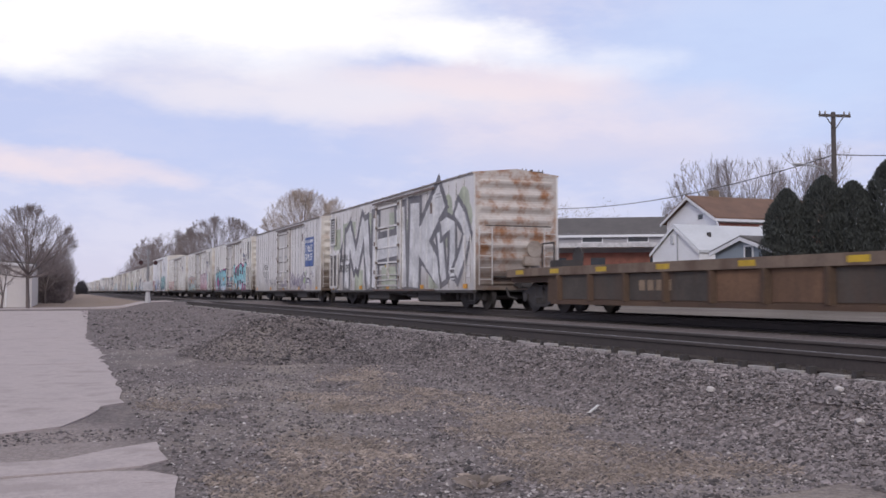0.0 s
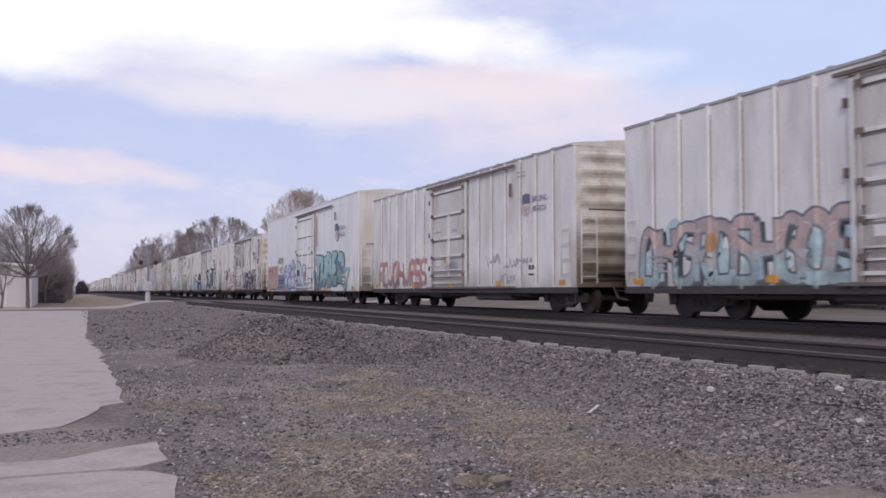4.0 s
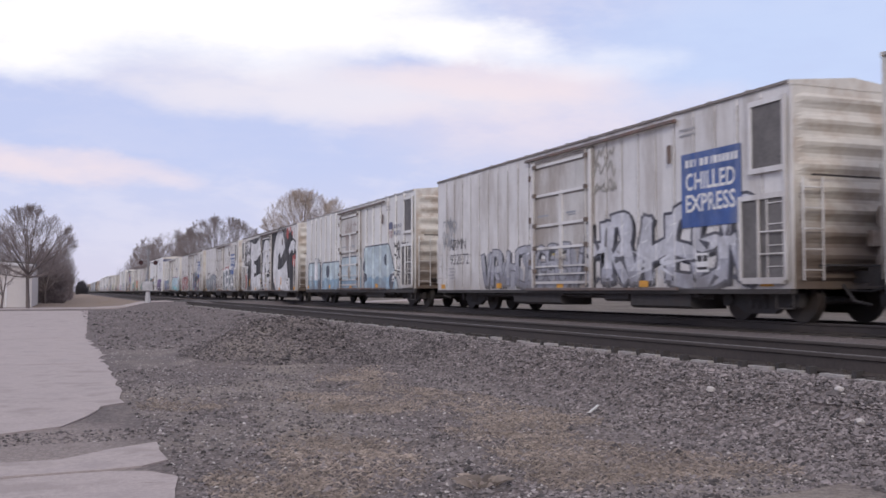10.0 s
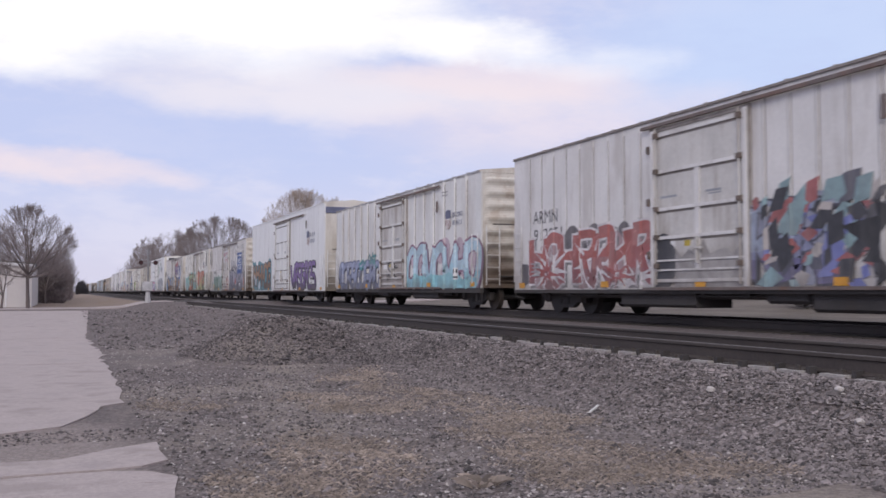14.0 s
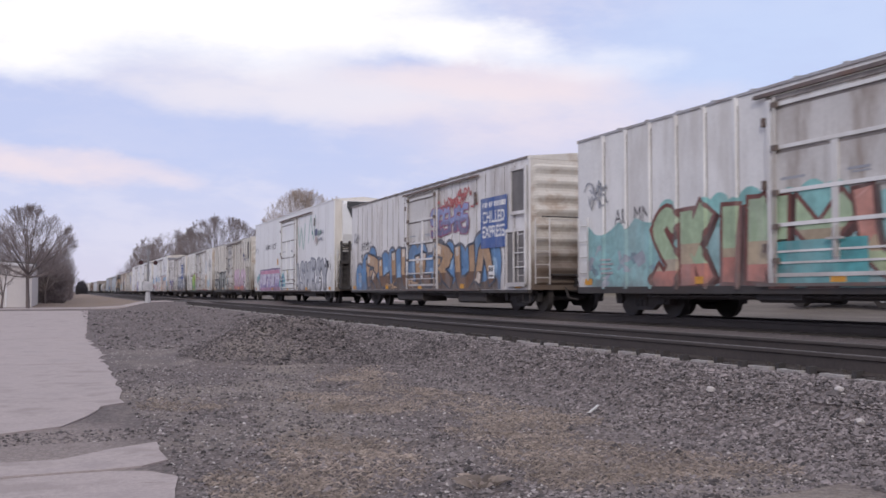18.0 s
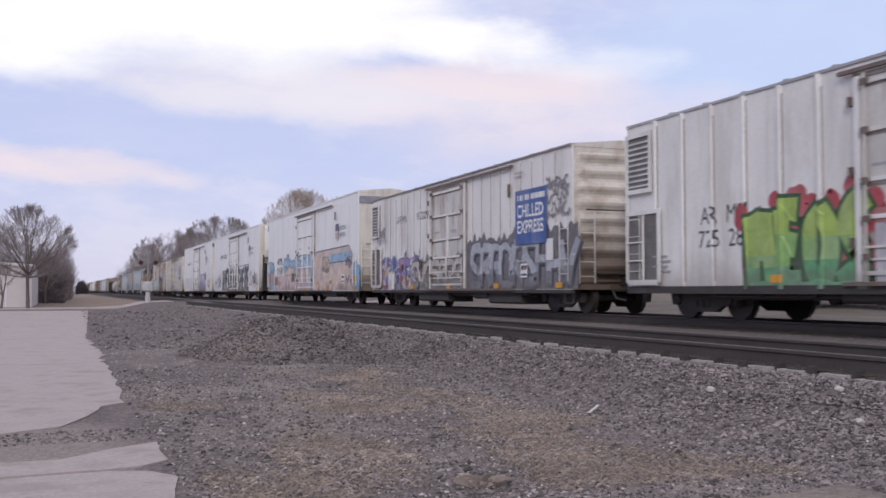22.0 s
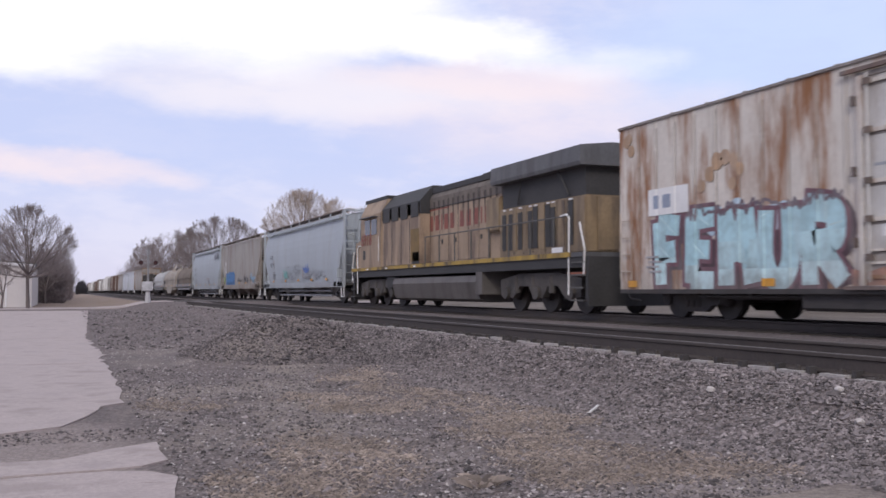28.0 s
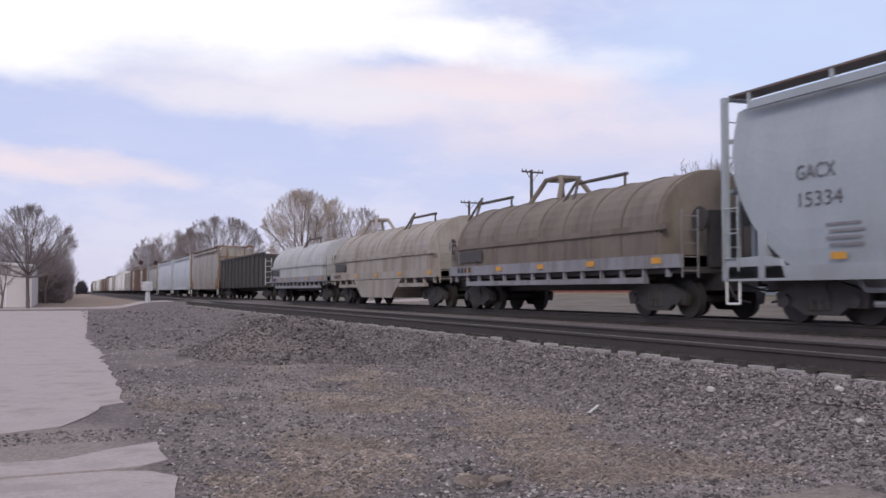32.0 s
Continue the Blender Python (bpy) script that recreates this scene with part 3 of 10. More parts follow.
def build_paving():
    rng = random.Random(4)
    road = thing("road", "worn pale concrete road with broken crumbling edges", "road", kind="structure")

    def ragged(pts, amp=0.05):
        out = []
        for (a, b), (c, d) in zip(pts, pts[1:]):
            n = max(1, int(math.hypot(c - a, d - b) / 0.35))
            out += [(a + (c - a) * i / n + rng.uniform(-amp, amp) * (i > 0), b + (d - b) * i / n + rng.uniform(-amp, amp) * (i > 0)) for i in range(n)]
        return out + [pts[-1]]
    edge = ragged([(-0.51, 9.51), (0.0, 9.82), (0.23, 10.48), (0.37, 11.04), (0.41, 11.38), (0.68, 11.66), (0.69, 12.65), (0.71, 14.25), (0.71, 16.95), (0.72, 18.2)], 0.06)
    slab_piece(edge + [(-3.2, 18.15), (-3.2, 9.42)], 0.014, 0.15, "slab", road)
    edge = ragged([(0.70, 18.24), (0.76, 21.5), (0.57, 27.0)], 0.09)
    slab_piece(edge + [(-3.2, 27.0), (-3.2, 18.2)], 0.014, 0.15, "slab", road)
    slab_piece(ragged([(0.0, 7.92), (0.4, 8.31), (0.77, 8.54), (0.77, 7.61), (0.56, 7.41), (0.30, 7.36)], 0.025) + [(-1.6, 7.30), (-1.6, 7.95)], 0.012, 0.15, "slab", road)
    slab_piece(ragged([(-1.6, 7.24), (0.33, 7.3), (0.6, 7.2), (0.77, 6.93), (0.70, 6.48), (0.66, 6.09), (0.64, 5.6)], 0.03) + [(-1.6, 5.6)], 0.008, 0.15, "slab", road)
    for y0, y1 in ((27.05, 34), (34.05, 42), (42.05, 50), (50.05, 55.5)):
        slab_piece(ragged([(0.58 + (y0 - 27) * 0.024, y0), (0.58 + (y1 - 27) * 0.024, y1)], 0.03) + [(-3.2, y1), (-3.2, y0)], 0.014, 0.15, "slab", road)
    for y0, y1 in ((5.6, 9.4), (9.45, 18), (18.05, 27), (27.05, 42), (42.05, 55.5)):
        slab_piece([(-3.25, y0), (-3.25, y1), (-7.5, y1), (-7.5, y0)], 0.014, 0.15, "slab", road)
    for cx, cy, cw in ((-0.55, 12.0, 0.5), (0.28, 13.3, 0.3), (0.1, 15.4, 0.5), (-0.6, 18.1, 0.9), (0.3, 19.6, 0.3), (-0.2, 22.6, 0.5), (-0.9, 25.0, 0.8), (-0.1, 28.6, 0.5), (0.25, 10.95, 0.2), (0.45, 6.7, 0.25), (-0.35, 6.5, 0.3), (0.2, 6.1, 0.35)):
        bm = bmesh.new()
        n = 7
        top, low = [], []
        for i in range(n + 1):
            px, w = cx + cw * i / n, cy * 0.0011 * math.sin(math.pi * (i + 0.3) / (n + 0.6)) * rng.uniform(0.4, 1.0)
            py = cy + rng.uniform(-0.02, 0.02)
            z = float(ground_z(px, py)) + 0.019
            top.append(bm.verts.new((px, py + w, z)))
            low.append(bm.verts.new((px, py - w, z)))
        for i in range(n):
            bm.faces.new((low[i], low[i + 1], top[i + 1], top[i]))
        part("crack", bm, mat("crack_grit", (0.22, 0.185, 0.17), 0.95, 0, 0.3, 4.0, 40.0, 0.2), road)
    cross = thing("crossing_road", "pale concrete street that crosses the tracks on the level", "road", kind="structure")
    for x0, x1 in ((-60, -30), (-29.9, -14), (-13.9, -7), (-6.95, -2), (-1.95, 1.5), (1.55, 3.5), (3.55, 4.8), (4.85, 6.3)):
        slab_piece([(x0, 60.2), (x1, 60.2), (x1, 65.8), (x0, 65.8)], 0.03, 0.2, "slab", cross)
    for x0, x1 in ((17.6, 24), (24.05, 34), (34.05, 60)):
        slab_piece([(x0, 60.2), (x1, 60.2), (x1, 65.8), (x0, 65.8)], 0.03, 0.2, "slab", cross)
    bm = bmesh.new()
    for x0, x1 in ((6.3, 6.85), (7.02, 8.34), (8.52, 13.05), (13.27, 14.58), (14.77, 17.6)):
        box(bm, x0, x1, 60.3, 65.7, -0.2, -0.015)
    part("crossing_panel", bm, mat("crossing_planks", (0.09, 0.08, 0.075), 0.9), cross, "dark rubber and timber crossing panels")


build_paving()

# ------------------------------------------------------------------ tracks


def build_tracks():
    bm = bmesh.new()
    prof = [(6.80, -0.55), (6.82, -0.215), (8.9, -0.215), (10.8, -0.30), (12.7, -0.225), (16.4, -0.225), (17.1, -0.5)]
    loft(bm, [[(x, y, z) for x, z in prof] for y in (-120, -20, 60, 61, 400, 1500)])
    tagged(part("track_bed", bm, BALLASTD), "dark oily ballast bed under both tracks", "track bed", kind="structure")
    for name, c, label in (("railway_track_near", NEAR_C, "empty railway track with rusty rails on dark timber ties"), ("railway_track_far", FAR_C, "railway track under the passing freight train")):
        tr = thing(name, label, "railway track", kind="structure")
        for dx in (-0.755, 0.755):
            def rail(bm):
                prof = [(-0.07, -0.185), (0.07, -0.185), (0.07, -0.17), (0.012, -0.15), (0.012, -0.045), (0.036, -0.035), (0.036, -0.006), (0.026, 0.0),
                        (-0.026, 0.0), (-0.036, -0.006), (-0.036, -0.035), (-0.012, -0.045), (-0.012, -0.15), (-0.07, -0.17)]
                loft(bm, [[(x, y, z) for x, z in prof] for y in (-120, 0, 100, 1500)])
            r = hang("rail", stored("rail", rail, RAILM), tr, pose(c + dx, 0, 0))
            hang("rail_head", stored("rail_head", lambda bm: box(bm, -0.024, 0.024, -120, 1500, 0.0, 0.003), RAILTOP), r, None, "worn bright running surface")

        def tie(bm):
            box(bm, -0.86, 1.3, -0.13, 0.13, -0.38, -0.19)
            for sx in (-0.755, 0.755):
                box(bm, sx - 0.17, sx + 0.17, -0.09, 0.09, -0.192, -0.168)
                for a in (-0.13, 0.13):
                    box(bm, sx + a - 0.02, sx + a + 0.02, -0.05, -0.01, -0.17, -0.135)
        tie_me = stored("tie", tie, TIE)
        end_me = stored("tie_end", lambda bm: box(bm, -0.99, -0.88, -0.16, 0.16, -0.37, -0.170), TIEEND)
        knob_me = stored("anchor", lambda bm: box(bm, -0.93, -0.84, -0.24, -0.185, -0.24, -0.135), UNDER)
        rng = random.Random(8)
        if c == NEAR_C:
            y = 3.0
            while y < 60:
                t = hang("tie", tie_me, tr, pose(c + rng.uniform(-0.05, 0.05), y, rng.uniform(-0.012, 0.008), 0, 0, rng.uniform(-1, 1)))
                if rng.random() < 0.96:
                    hang("tie_end", end_me, t, pose(0, 0, rng.uniform(-0.014, 0.0)), "pale weathered end of the tie")
                hang("anchor", knob_me, t)
                y += 0.5
        bm = bmesh.new()
        y = 66.0 if c == NEAR_C else 6.0
        while y < 160:
            box(bm, c - 1.3, c + 1.3, y - 0.12, y + 0.12, -0.36, -0.19)
            y += 0.5
        tagged(part("far_ties", bm, TIE, tr), kind="stuff")


build_tracks()

# ------------------------------------------------------------------ stones and dry grass


def scatter_stones(name, label, rng, n, area, size, material, lift=0.0, keep=None):
    """n rough stones on the ground inside area (x0, x1, y0, y1), more of them near the camera."""
    x = rng.uniform(area[0], area[1], n)
    y = area[2] + (area[3] - area[2]) * rng.random(n) ** 1.6
    if keep is not None:
        k = keep(x, y)
        x, y = x[k], y[k]
        n = len(x)
    s = size * rng.lognormal(0, 0.38, n)
    z = ground_z(x, y) + s * 0.12 + lift
    octa = np.array([(1, 0, 0), (-1, 0, 0), (0, 1, 0), (0, -1, 0), (0, 0, 1), (0, 0, -1)], float)
    tri = np.array([(0, 2, 4), (2, 1, 4), (1, 3, 4), (3, 0, 4), (2, 0, 5), (1, 2, 5), (3, 1, 5), (0, 3, 5)])
    pts = octa[None] * rng.uniform(0.6, 1.25, (n, 6, 1)) + rng.uniform(-0.3, 0.3, (n, 6, 3))
    pts *= np.array((1, 1, 0.62))
    a = rng.uniform(0, math.tau, n)
    ca, sa = np.cos(a)[:, None], np.sin(a)[:, None]
    px, py = pts[..., 0] * ca - pts[..., 1] * sa, pts[..., 0] * sa + pts[..., 1] * ca
    v = np.stack([px * s[:, None] + x[:, None], py * s[:, None] + y[:, None], pts[..., 2] * s[:, None] + z[:, None]], -1).reshape(-1, 3)
    f = (tri[None] + (np.arange(n) * 6)[:, None, None]).reshape(-1, 3)
    tagged(hang(name, raw(name, v.tolist(), f.tolist(), material)), label, "stones", kind="stuff")


def off_slab(x, y):
    return ~((x < 0.72) & (y > 9.5)) & ~((x < 0.75) & (y < 8.8))


nr = np.random.default_rng(3)
scatter_stones("shoulder_ballast", "crushed grey ballast stones on the track shoulder", nr, 62000, (4.9, 6.66, 4.5, 34), 0.0158, STONE)
scatter_stones("verge_gravel", "loose grey gravel on the verge", nr, 36000, (-1.0, 5.2, 5.0, 17), 0.0140, STONE, keep=off_slab)
scatter_stones("gravel_heap", "dark gravel of a low heap beside the track", nr, 30000, (1.6, 6.3, 14.5, 24), 0.020, HEAP, keep=lambda x, y: ground_z(x, y) > -0.60)
scatter_stones("far_gravel", "grey gravel farther along the verge", nr, 4000, (0.8, 6.4, 22, 55), 0.035, STONE)
scatter_stones("pale_stones", "scattered pale limestone pieces among the gravel", nr, 4200, (0.2, 6.6, 5.2, 24), 0.011, PALE, keep=off_slab)


def pale_rock(x, y, s, seed):
    bm = bmesh.new()
    bmesh.ops.create_icosphere(bm, subdivisions=2, radius=s)
    r = random.Random(seed)
    for v in bm.verts:
        v.co *= r.uniform(0.82, 1.15)
        v.co.z *= 0.7
    tagged(part("stone", bm, PALE), "pale rounded limestone lump on the ballast slope", "stone", "pale lumps").location = (x, y, float(ground_z(x, y)) + s * 0.45)


pale_rock(5.93, 7.75, 0.045, 1)
pale_rock(5.80, 5.74, 0.038, 2)
pale_rock(6.25, 6.4, 0.042, 3)


def litter_stick():
    bm = bmesh.new()
    rod(bm, (-0.075, 0, 0), (0.075, 0, 0.01), 0.015, 0.012, 8)
    ob = tagged(part("stick", bm, LETTERW), "short pale broken stick lying on the gravel", "stick")
    ob.matrix_basis = pose(5.2, 8.75, float(ground_z(5.2, 8.75)) + 0.04, 0, -35, -60)


litter_stick()


def dry_grass(name, label, rng, spots, blades, tall):
    """Tufts of dead grass: thin bent blades."""
    v, f = [], []
    for x, y, r in spots:
        for _ in range(blades):
            a, d = rng.uniform(0, math.tau), r * math.sqrt(rng.random())
            bx, by = x + d * math.cos(a), y + d * math.sin(a) * 1.6
            bz = ground_at(bx, by, 0.1)
            h, la, w = tall * rng.uniform(0.4, 1.2), rng.uniform(0, math.tau), rng.uniform(0.0011, 0.0024)
            lx, ly = math.cos(la), math.sin(la)
            n = len(v)
            v += [(bx - ly * w, by + lx * w, bz), (bx + ly * w, by - lx * w, bz), (bx + lx * h * 0.7, by + ly * h * 0.7, bz + h * 0.65), (bx + lx * h * 1.5, by + ly * h * 1.5, bz + h * 0.6)]
            f += [(n, n + 1, n + 2), (n + 1, n + 3, n + 2)]
    tagged(hang(name, raw(name, v, f, STRAW)), label, "grass", kind="stuff")


grng = random.Random(11)
tufts = []
while len(tufts) < 360:
    x, y = grng.uniform(0.9, 5.0), 5.6 + 11 * grng.random() ** 1.4
    band = 4.35 - 0.12 * abs(y - 9.5) - x
    k = noise.noise(Vector((x * 0.75, y * 0.4, 3.1))) + 0.35 * math.exp(-(band / 0.8) ** 2) + 0.20 * math.exp(-((x - 2.9) / 0.8) ** 2 - ((y - 8.6) / 2.2) ** 2)
    if k > 0.16 and y < 14.5:
        tufts.append((x, y, grng.uniform(0.08, 0.30)))
dry_grass("verge_grass", "flattened dry pale grass on the gravel verge", grng, tufts, 52, 0.036)
dry_grass("weed_stalks", "short dark weed stalks at the edge of the verge", grng, [(2.55, 5.75, 0.05), (2.62, 5.8, 0.05)], 14, 0.10)

# ------------------------------------------------------------------ trees


def bare_tree(x, y, height, wide, fork, seed, label, limbs=9, steep=0.5, fine=1.0, group="bare trees", material=None):
    """A leafless tree: a trunk up to the fork, limbs that reach a rounded crown, and a haze of fine twigs."""
    rng = random.Random(seed)
    z0 = float(ground_z(x, y)) - 0.05
    wood, twigs = ([], []), ([], [])
    centre, up = Vector((0, 0, (height + fork * 0.5) / 2)), (height - fork * 0.5) / 2
    thin = 0.00085 * height

    def reach(p, d):
        """How far the crown's surface lies from p along d, its outline a little uneven."""
        o, e = p - centre, Vector((d.x / wide, d.y / wide, d.z / up))
        o = Vector((o.x / wide, o.y / wide, o.z / up))
        a, b, c = e.dot(e), o.dot(e), o.dot(o) - 1
        return max(0.04 * height, (-b + math.sqrt(max(0.0, b * b - a * c))) / a) * (1 + 0.16 * noise.noise(Vector((d.x * 3 + seed, d.y * 3, d.z * 3))))

    def stick(store, a, b, r0, r1):
        v, f = store
        d = (b - a).normalized()
        s = d.orthogonal().normalized()
        t = d.cross(s)
        n = len(v)
        for p, r in ((a, r0), (b, r1)):
            for k in range(3):
                q = p + (s * math.cos(k * 2.0944) + t * math.sin(k * 2.0944)) * r
                v.append(tuple(q))
        for k in range(3):
            f.append((n + k, n + (k + 1) % 3, n + 3 + (k + 1) % 3, n + 3 + k))

    def branch(p, d, length, r, level):
        segs = (5, 4, 3, 2)[level]
        kids = (8, 6, int(5 * fine), 0)[level]
        path = [p]
        for i in range(segs):
            d = (d + Vector((rng.uniform(-1, 1), rng.uniform(-1, 1), rng.uniform(-0.8, 0.8))) * (0.13 + 0.05 * level) + Vector((0, 0, 0.05))).normalized()
            q = path[-1] + d * (length / segs)
            k0, k1 = 1 - 0.8 * i / segs, 1 - 0.8 * (i + 1) / segs
            stick(wood if level < 1 else twigs, path[-1], q, max(r * k0, thin), max(r * k1, thin * 0.8))
            path.append(q)
        for k in range(kids):
            t = 0.25 + 0.75 * (k + rng.random()) / kids
            j = min(segs - 1, int(t * segs))
            at = path[j].lerp(path[j + 1], t * segs - j)
            a = rng.uniform(0, math.tau)
            out = Vector((math.cos(a), math.sin(a), 0.35))
            axis = (path[j + 1] - path[j]).normalized()
            away = (at - centre * 0.9)
            away = away.normalized() if away.length else axis
            nd_ = (axis * rng.uniform(0.5, 1.0) + out * rng.uniform(0.45, 0.9) + away * 0.35).normalized()
            ln = min(reach(at, nd_), length * (0.72, 0.62, 0.62)[level] * rng.uniform(0.75, 1.2))
            branch(at, nd_, ln, max(thin, r * (1 - 0.75 * t) * 0.55), level + 1)
    tr = height * 0.019
    base, knee = Vector((0, 0, 0)), Vector((rng.uniform(-0.1, 0.1), rng.uniform(-0.1, 0.1), fork))
    stick(wood, base, knee * 0.5, tr * 1.25, tr)
    stick(wood, knee * 0.5, knee, tr, tr * 0.9)
    for k in range(limbs):
        a = k * 2.4 + rng.uniform(-0.3, 0.3)
        lean = steep * (k + 0.6) / limbs * 1.6
        d = Vector((math.cos(a) * math.sin(lean), math.sin(a) * math.sin(lean), math.cos(lean))).normalized()
        branch(knee * rng.uniform(0.85, 1.0), d, reach(knee, d) * rng.uniform(0.85, 1.0), tr * 0.55, 0)
    tree = thing("tree", label, "tree", group, pose(x, y, z0))
    for nm, (v, f), m in (("trunk", wood, BARK), ("crown", twigs, material or TWIG)):
        hang(nm, raw(nm, v, f, m), tree)
    return tree


bare_tree(-2.0, 64.2, 6.35, 2.75, 2.2, 1, "small leafless street tree with a round crown", 13, 1.1, 1.7)
bare_tree(-3.45, 63.0, 3.9, 0.8, 0.9, 2, "young thin leafless tree", 5, 0.4, 0.6)
bare_tree(-5.2, 72, 5.6, 2.2, 1.8, 31, "leafless tree beside the white building", 8, 0.8, 1.2)
for i, (x, y, h) in enumerate(((-1.4, 90, 6.2), (-0.4, 96, 5.4), (-0.4, 110, 5.6), (-0.1, 126, 5.8), (-2.6, 96, 6.6), (-4.8, 104, 7.6), (0.6, 160, 6.2), (0.4, 200, 6.5))):
    bare_tree(x, y, h, h * 0.28, h * 0.2, 40 + i, "leafless tree in a thicket beside the tracks", 7, 0.7, 1.3)
for i, (x, y, h) in enumerate(((20.0, 240, 14.0), (23, 222, 14.5), (26, 205, 13), (21, 262, 13), (23.0, 300, 15), (25, 360, 14), (18.6, 178, 9.5))):
    bare_tree(x, y, h, h * 0.36, h * 0.2, 60 + i, "tall leafless tree beyond the railway", 9, 0.8, 1.4)
bare_tree(21.6, 142, 11.6, 6.4, 2.2, 71, "broad leafless tree beyond the railway", 19, 1.35, 2.6)
bare_tree(19.6, 158, 10.4, 3.4, 2.4, 76, "leafless tree beyond the railway", 9, 0.8, 1.5)
bare_tree(28.2, 119, 13.2, 5.2, 3.0, 72, "leafless tree with pale brown twigs", 16, 1.2, 2.3, material=TWIGP)
bare_tree(33.5, 122, 12.2, 4.6, 3.0, 73, "leafless tree with pale brown twigs", 13, 1.1, 1.8, material=TWIGP)
bare_tree(39, 130, 12.0, 4.0, 3.0, 75, "leafless tree with pale brown twigs", 10, 0.8, 1.4)
for i, (x, y, h, w) in enumerate(((54.0, 71.4, 12.4, 3.4), (56.3, 69.8, 12.2, 2.8), (58.2, 68.2, 12.0, 2.6), (60.4, 66.0, 13.0, 3.2), (62.4, 64.2, 13.0, 3.0), (53.0, 73.5, 8.6, 2.0))):
    bare_tree(x, y, h, w, 2.6, 80 + i, "tall leafless tree behind the houses", 8, 0.55, 0.8)
for i, (x, y, h) in enumerate(((72, 116, 9), (64, 124, 8.5))):
    bare_tree(x, y, h, h * 0.35, h * 0.25, 90 + i, "far leafless tree beyond the houses", 7, 0.8, 0.7)


def thicket(x0, x1, y0, y1, h, n, seed, label, material, twig=0.5):
    """A tangle of dark brush."""
    rng = random.Random(seed)
    v, f = [], []
    for _ in range(n):
        x, y = rng.uniform(x0, x1), rng.uniform(y0, y1)
        dome = 1 - 0.55 * abs(2 * (x - x0) / (x1 - x0) - 1) ** 3
        z = ground_at(x, y, 1.0) + h * dome * rng.random() ** 1.1 * (0.75 + 0.35 * noise.noise(Vector((x * 0.9, y * 0.3, 1.0))))
        d = Vector((rng.uniform(-1, 1), rng.uniform(-1, 1), rng.uniform(0, 1.6))).normalized() * twig * rng.uniform(0.5, 1.4)
        s = d.orthogonal().normalized() * twig * 0.035
        k = len(v)
        v += [(x - s.x, y - s.y, z - s.z), (x + s.x, y + s.y, z + s.z), (x + d.x, y + d.y, z + d.z)]
        f.append((k, k + 1, k + 2))
    tagged(hang("thicket", raw("thicket", v, f, material)), label, "brush", kind="stuff")


thicket(-3.2, 0.1, 90, 104, 5.6, 14000, 5, "dense dark brush beside the tracks", BRUSH, 0.8)
thicket(-9, -2.0, 92, 100, 4.6, 6000, 6, "dense dark brush beside the white building", BRUSH, 0.8)
thicket(-0.6, 0.9, 118, 170, 5.0, 9000, 7, "dense dark brush along the track", BRUSH, 0.9)
thicket(18.5, 24, 190, 420, 10.5, 16000, 8, "dark brush beyond the railway", BRUSH, 1.2)
thicket(3.6, 6.6, 300, 314, 4.6, 3500, 9, "distant dark brush at the end of the line", mat("brush_black", (0.05, 0.045, 0.05), 0.95), 1.0)
thicket(20, 60, 600, 640, 9, 4000, 10, "distant tree line", BRUSH, 2.0)
thicket(-200, 0, 600, 640, 9, 4000, 12, "distant tree line", BRUSH, 2.0)
thicket(66, 94, 135, 160, 17.0, 12000, 13, "distant leafless wood beyond the houses", mat("brush_grey", (0.12, 0.10, 0.095), 0.95, island=0.3), 1.2)


def arborvitae(x, y, h, r, seed):
    """A columnar evergreen: a trunk and thousands of upright sprays."""
    rng = random.Random(seed)
    z0 = float(ground_z(x, y))
    tree = thing("arborvitae", "dense dark green columnar arborvitae in a hedge row", "evergreen", "hedge row", pose(x, y, z0))
    bm = bmesh.new()
    rod(bm, (0, 0, -0.05), (0, 0, h * 0.9), 0.11, 0.02, 7)
    part("trunk", bm, BARK, tree)
    v, f = [], []
    for _ in range(24000):
        t = rng.random()
        lump = 1 + 0.14 * noise.noise(Vector((x + t * 5, seed * 3.1, t * 7)))
        a = rng.uniform(0, math.tau)
        lump += 0.16 * noise.noise(Vector((math.cos(a) * 2 + seed, math.sin(a) * 2, t * 6)))
        env = r * min(1.0, (t * 6) ** 0.5) * (1 - max(0.0, t - 0.35) ** 1.7 / 0.65 ** 1.7) ** 0.62 * lump
        d = env * math.sqrt(rng.uniform(0.2, 1.0))
        p = Vector((d * math.cos(a), d * math.sin(a), t * h))
        dr = Vector((math.cos(a) * 0.5 + rng.uniform(-0.5, 0.5), math.sin(a) * 0.5 + rng.uniform(-0.5, 0.5), rng.uniform(0.5, 1.4))).normalized() * rng.uniform(0.07, 0.17)
        s = dr.orthogonal().normalized()
        s.rotate(Euler((0, 0, rng.uniform(0, 6))))
        s *= rng.uniform(0.018, 0.04)
        k = len(v)
        v += [tuple(p - s), tuple(p + s), tuple(p + dr + s * 0.4), tuple(p + dr - s * 0.4)]
        f.append((k, k + 1, k + 2, k + 3))
    hang("crown", raw("crown", v, f, CEDAR), tree)


for i, (x, y, h, r) in enumerate(((30.75, 34.5, 4.75, 1.25), (32.0, 33.5, 5.3, 1.4), (32.8, 32.6, 5.0, 1.45), (34.0, 31.5, 6.0, 1.55), (35.4, 30.2, 5.7, 1.5), (36.8, 29.0, 5.9, 1.5), (38.2, 27.6, 5.8, 1.5))):
    arborvitae(x, y, h, r, 20 + i)

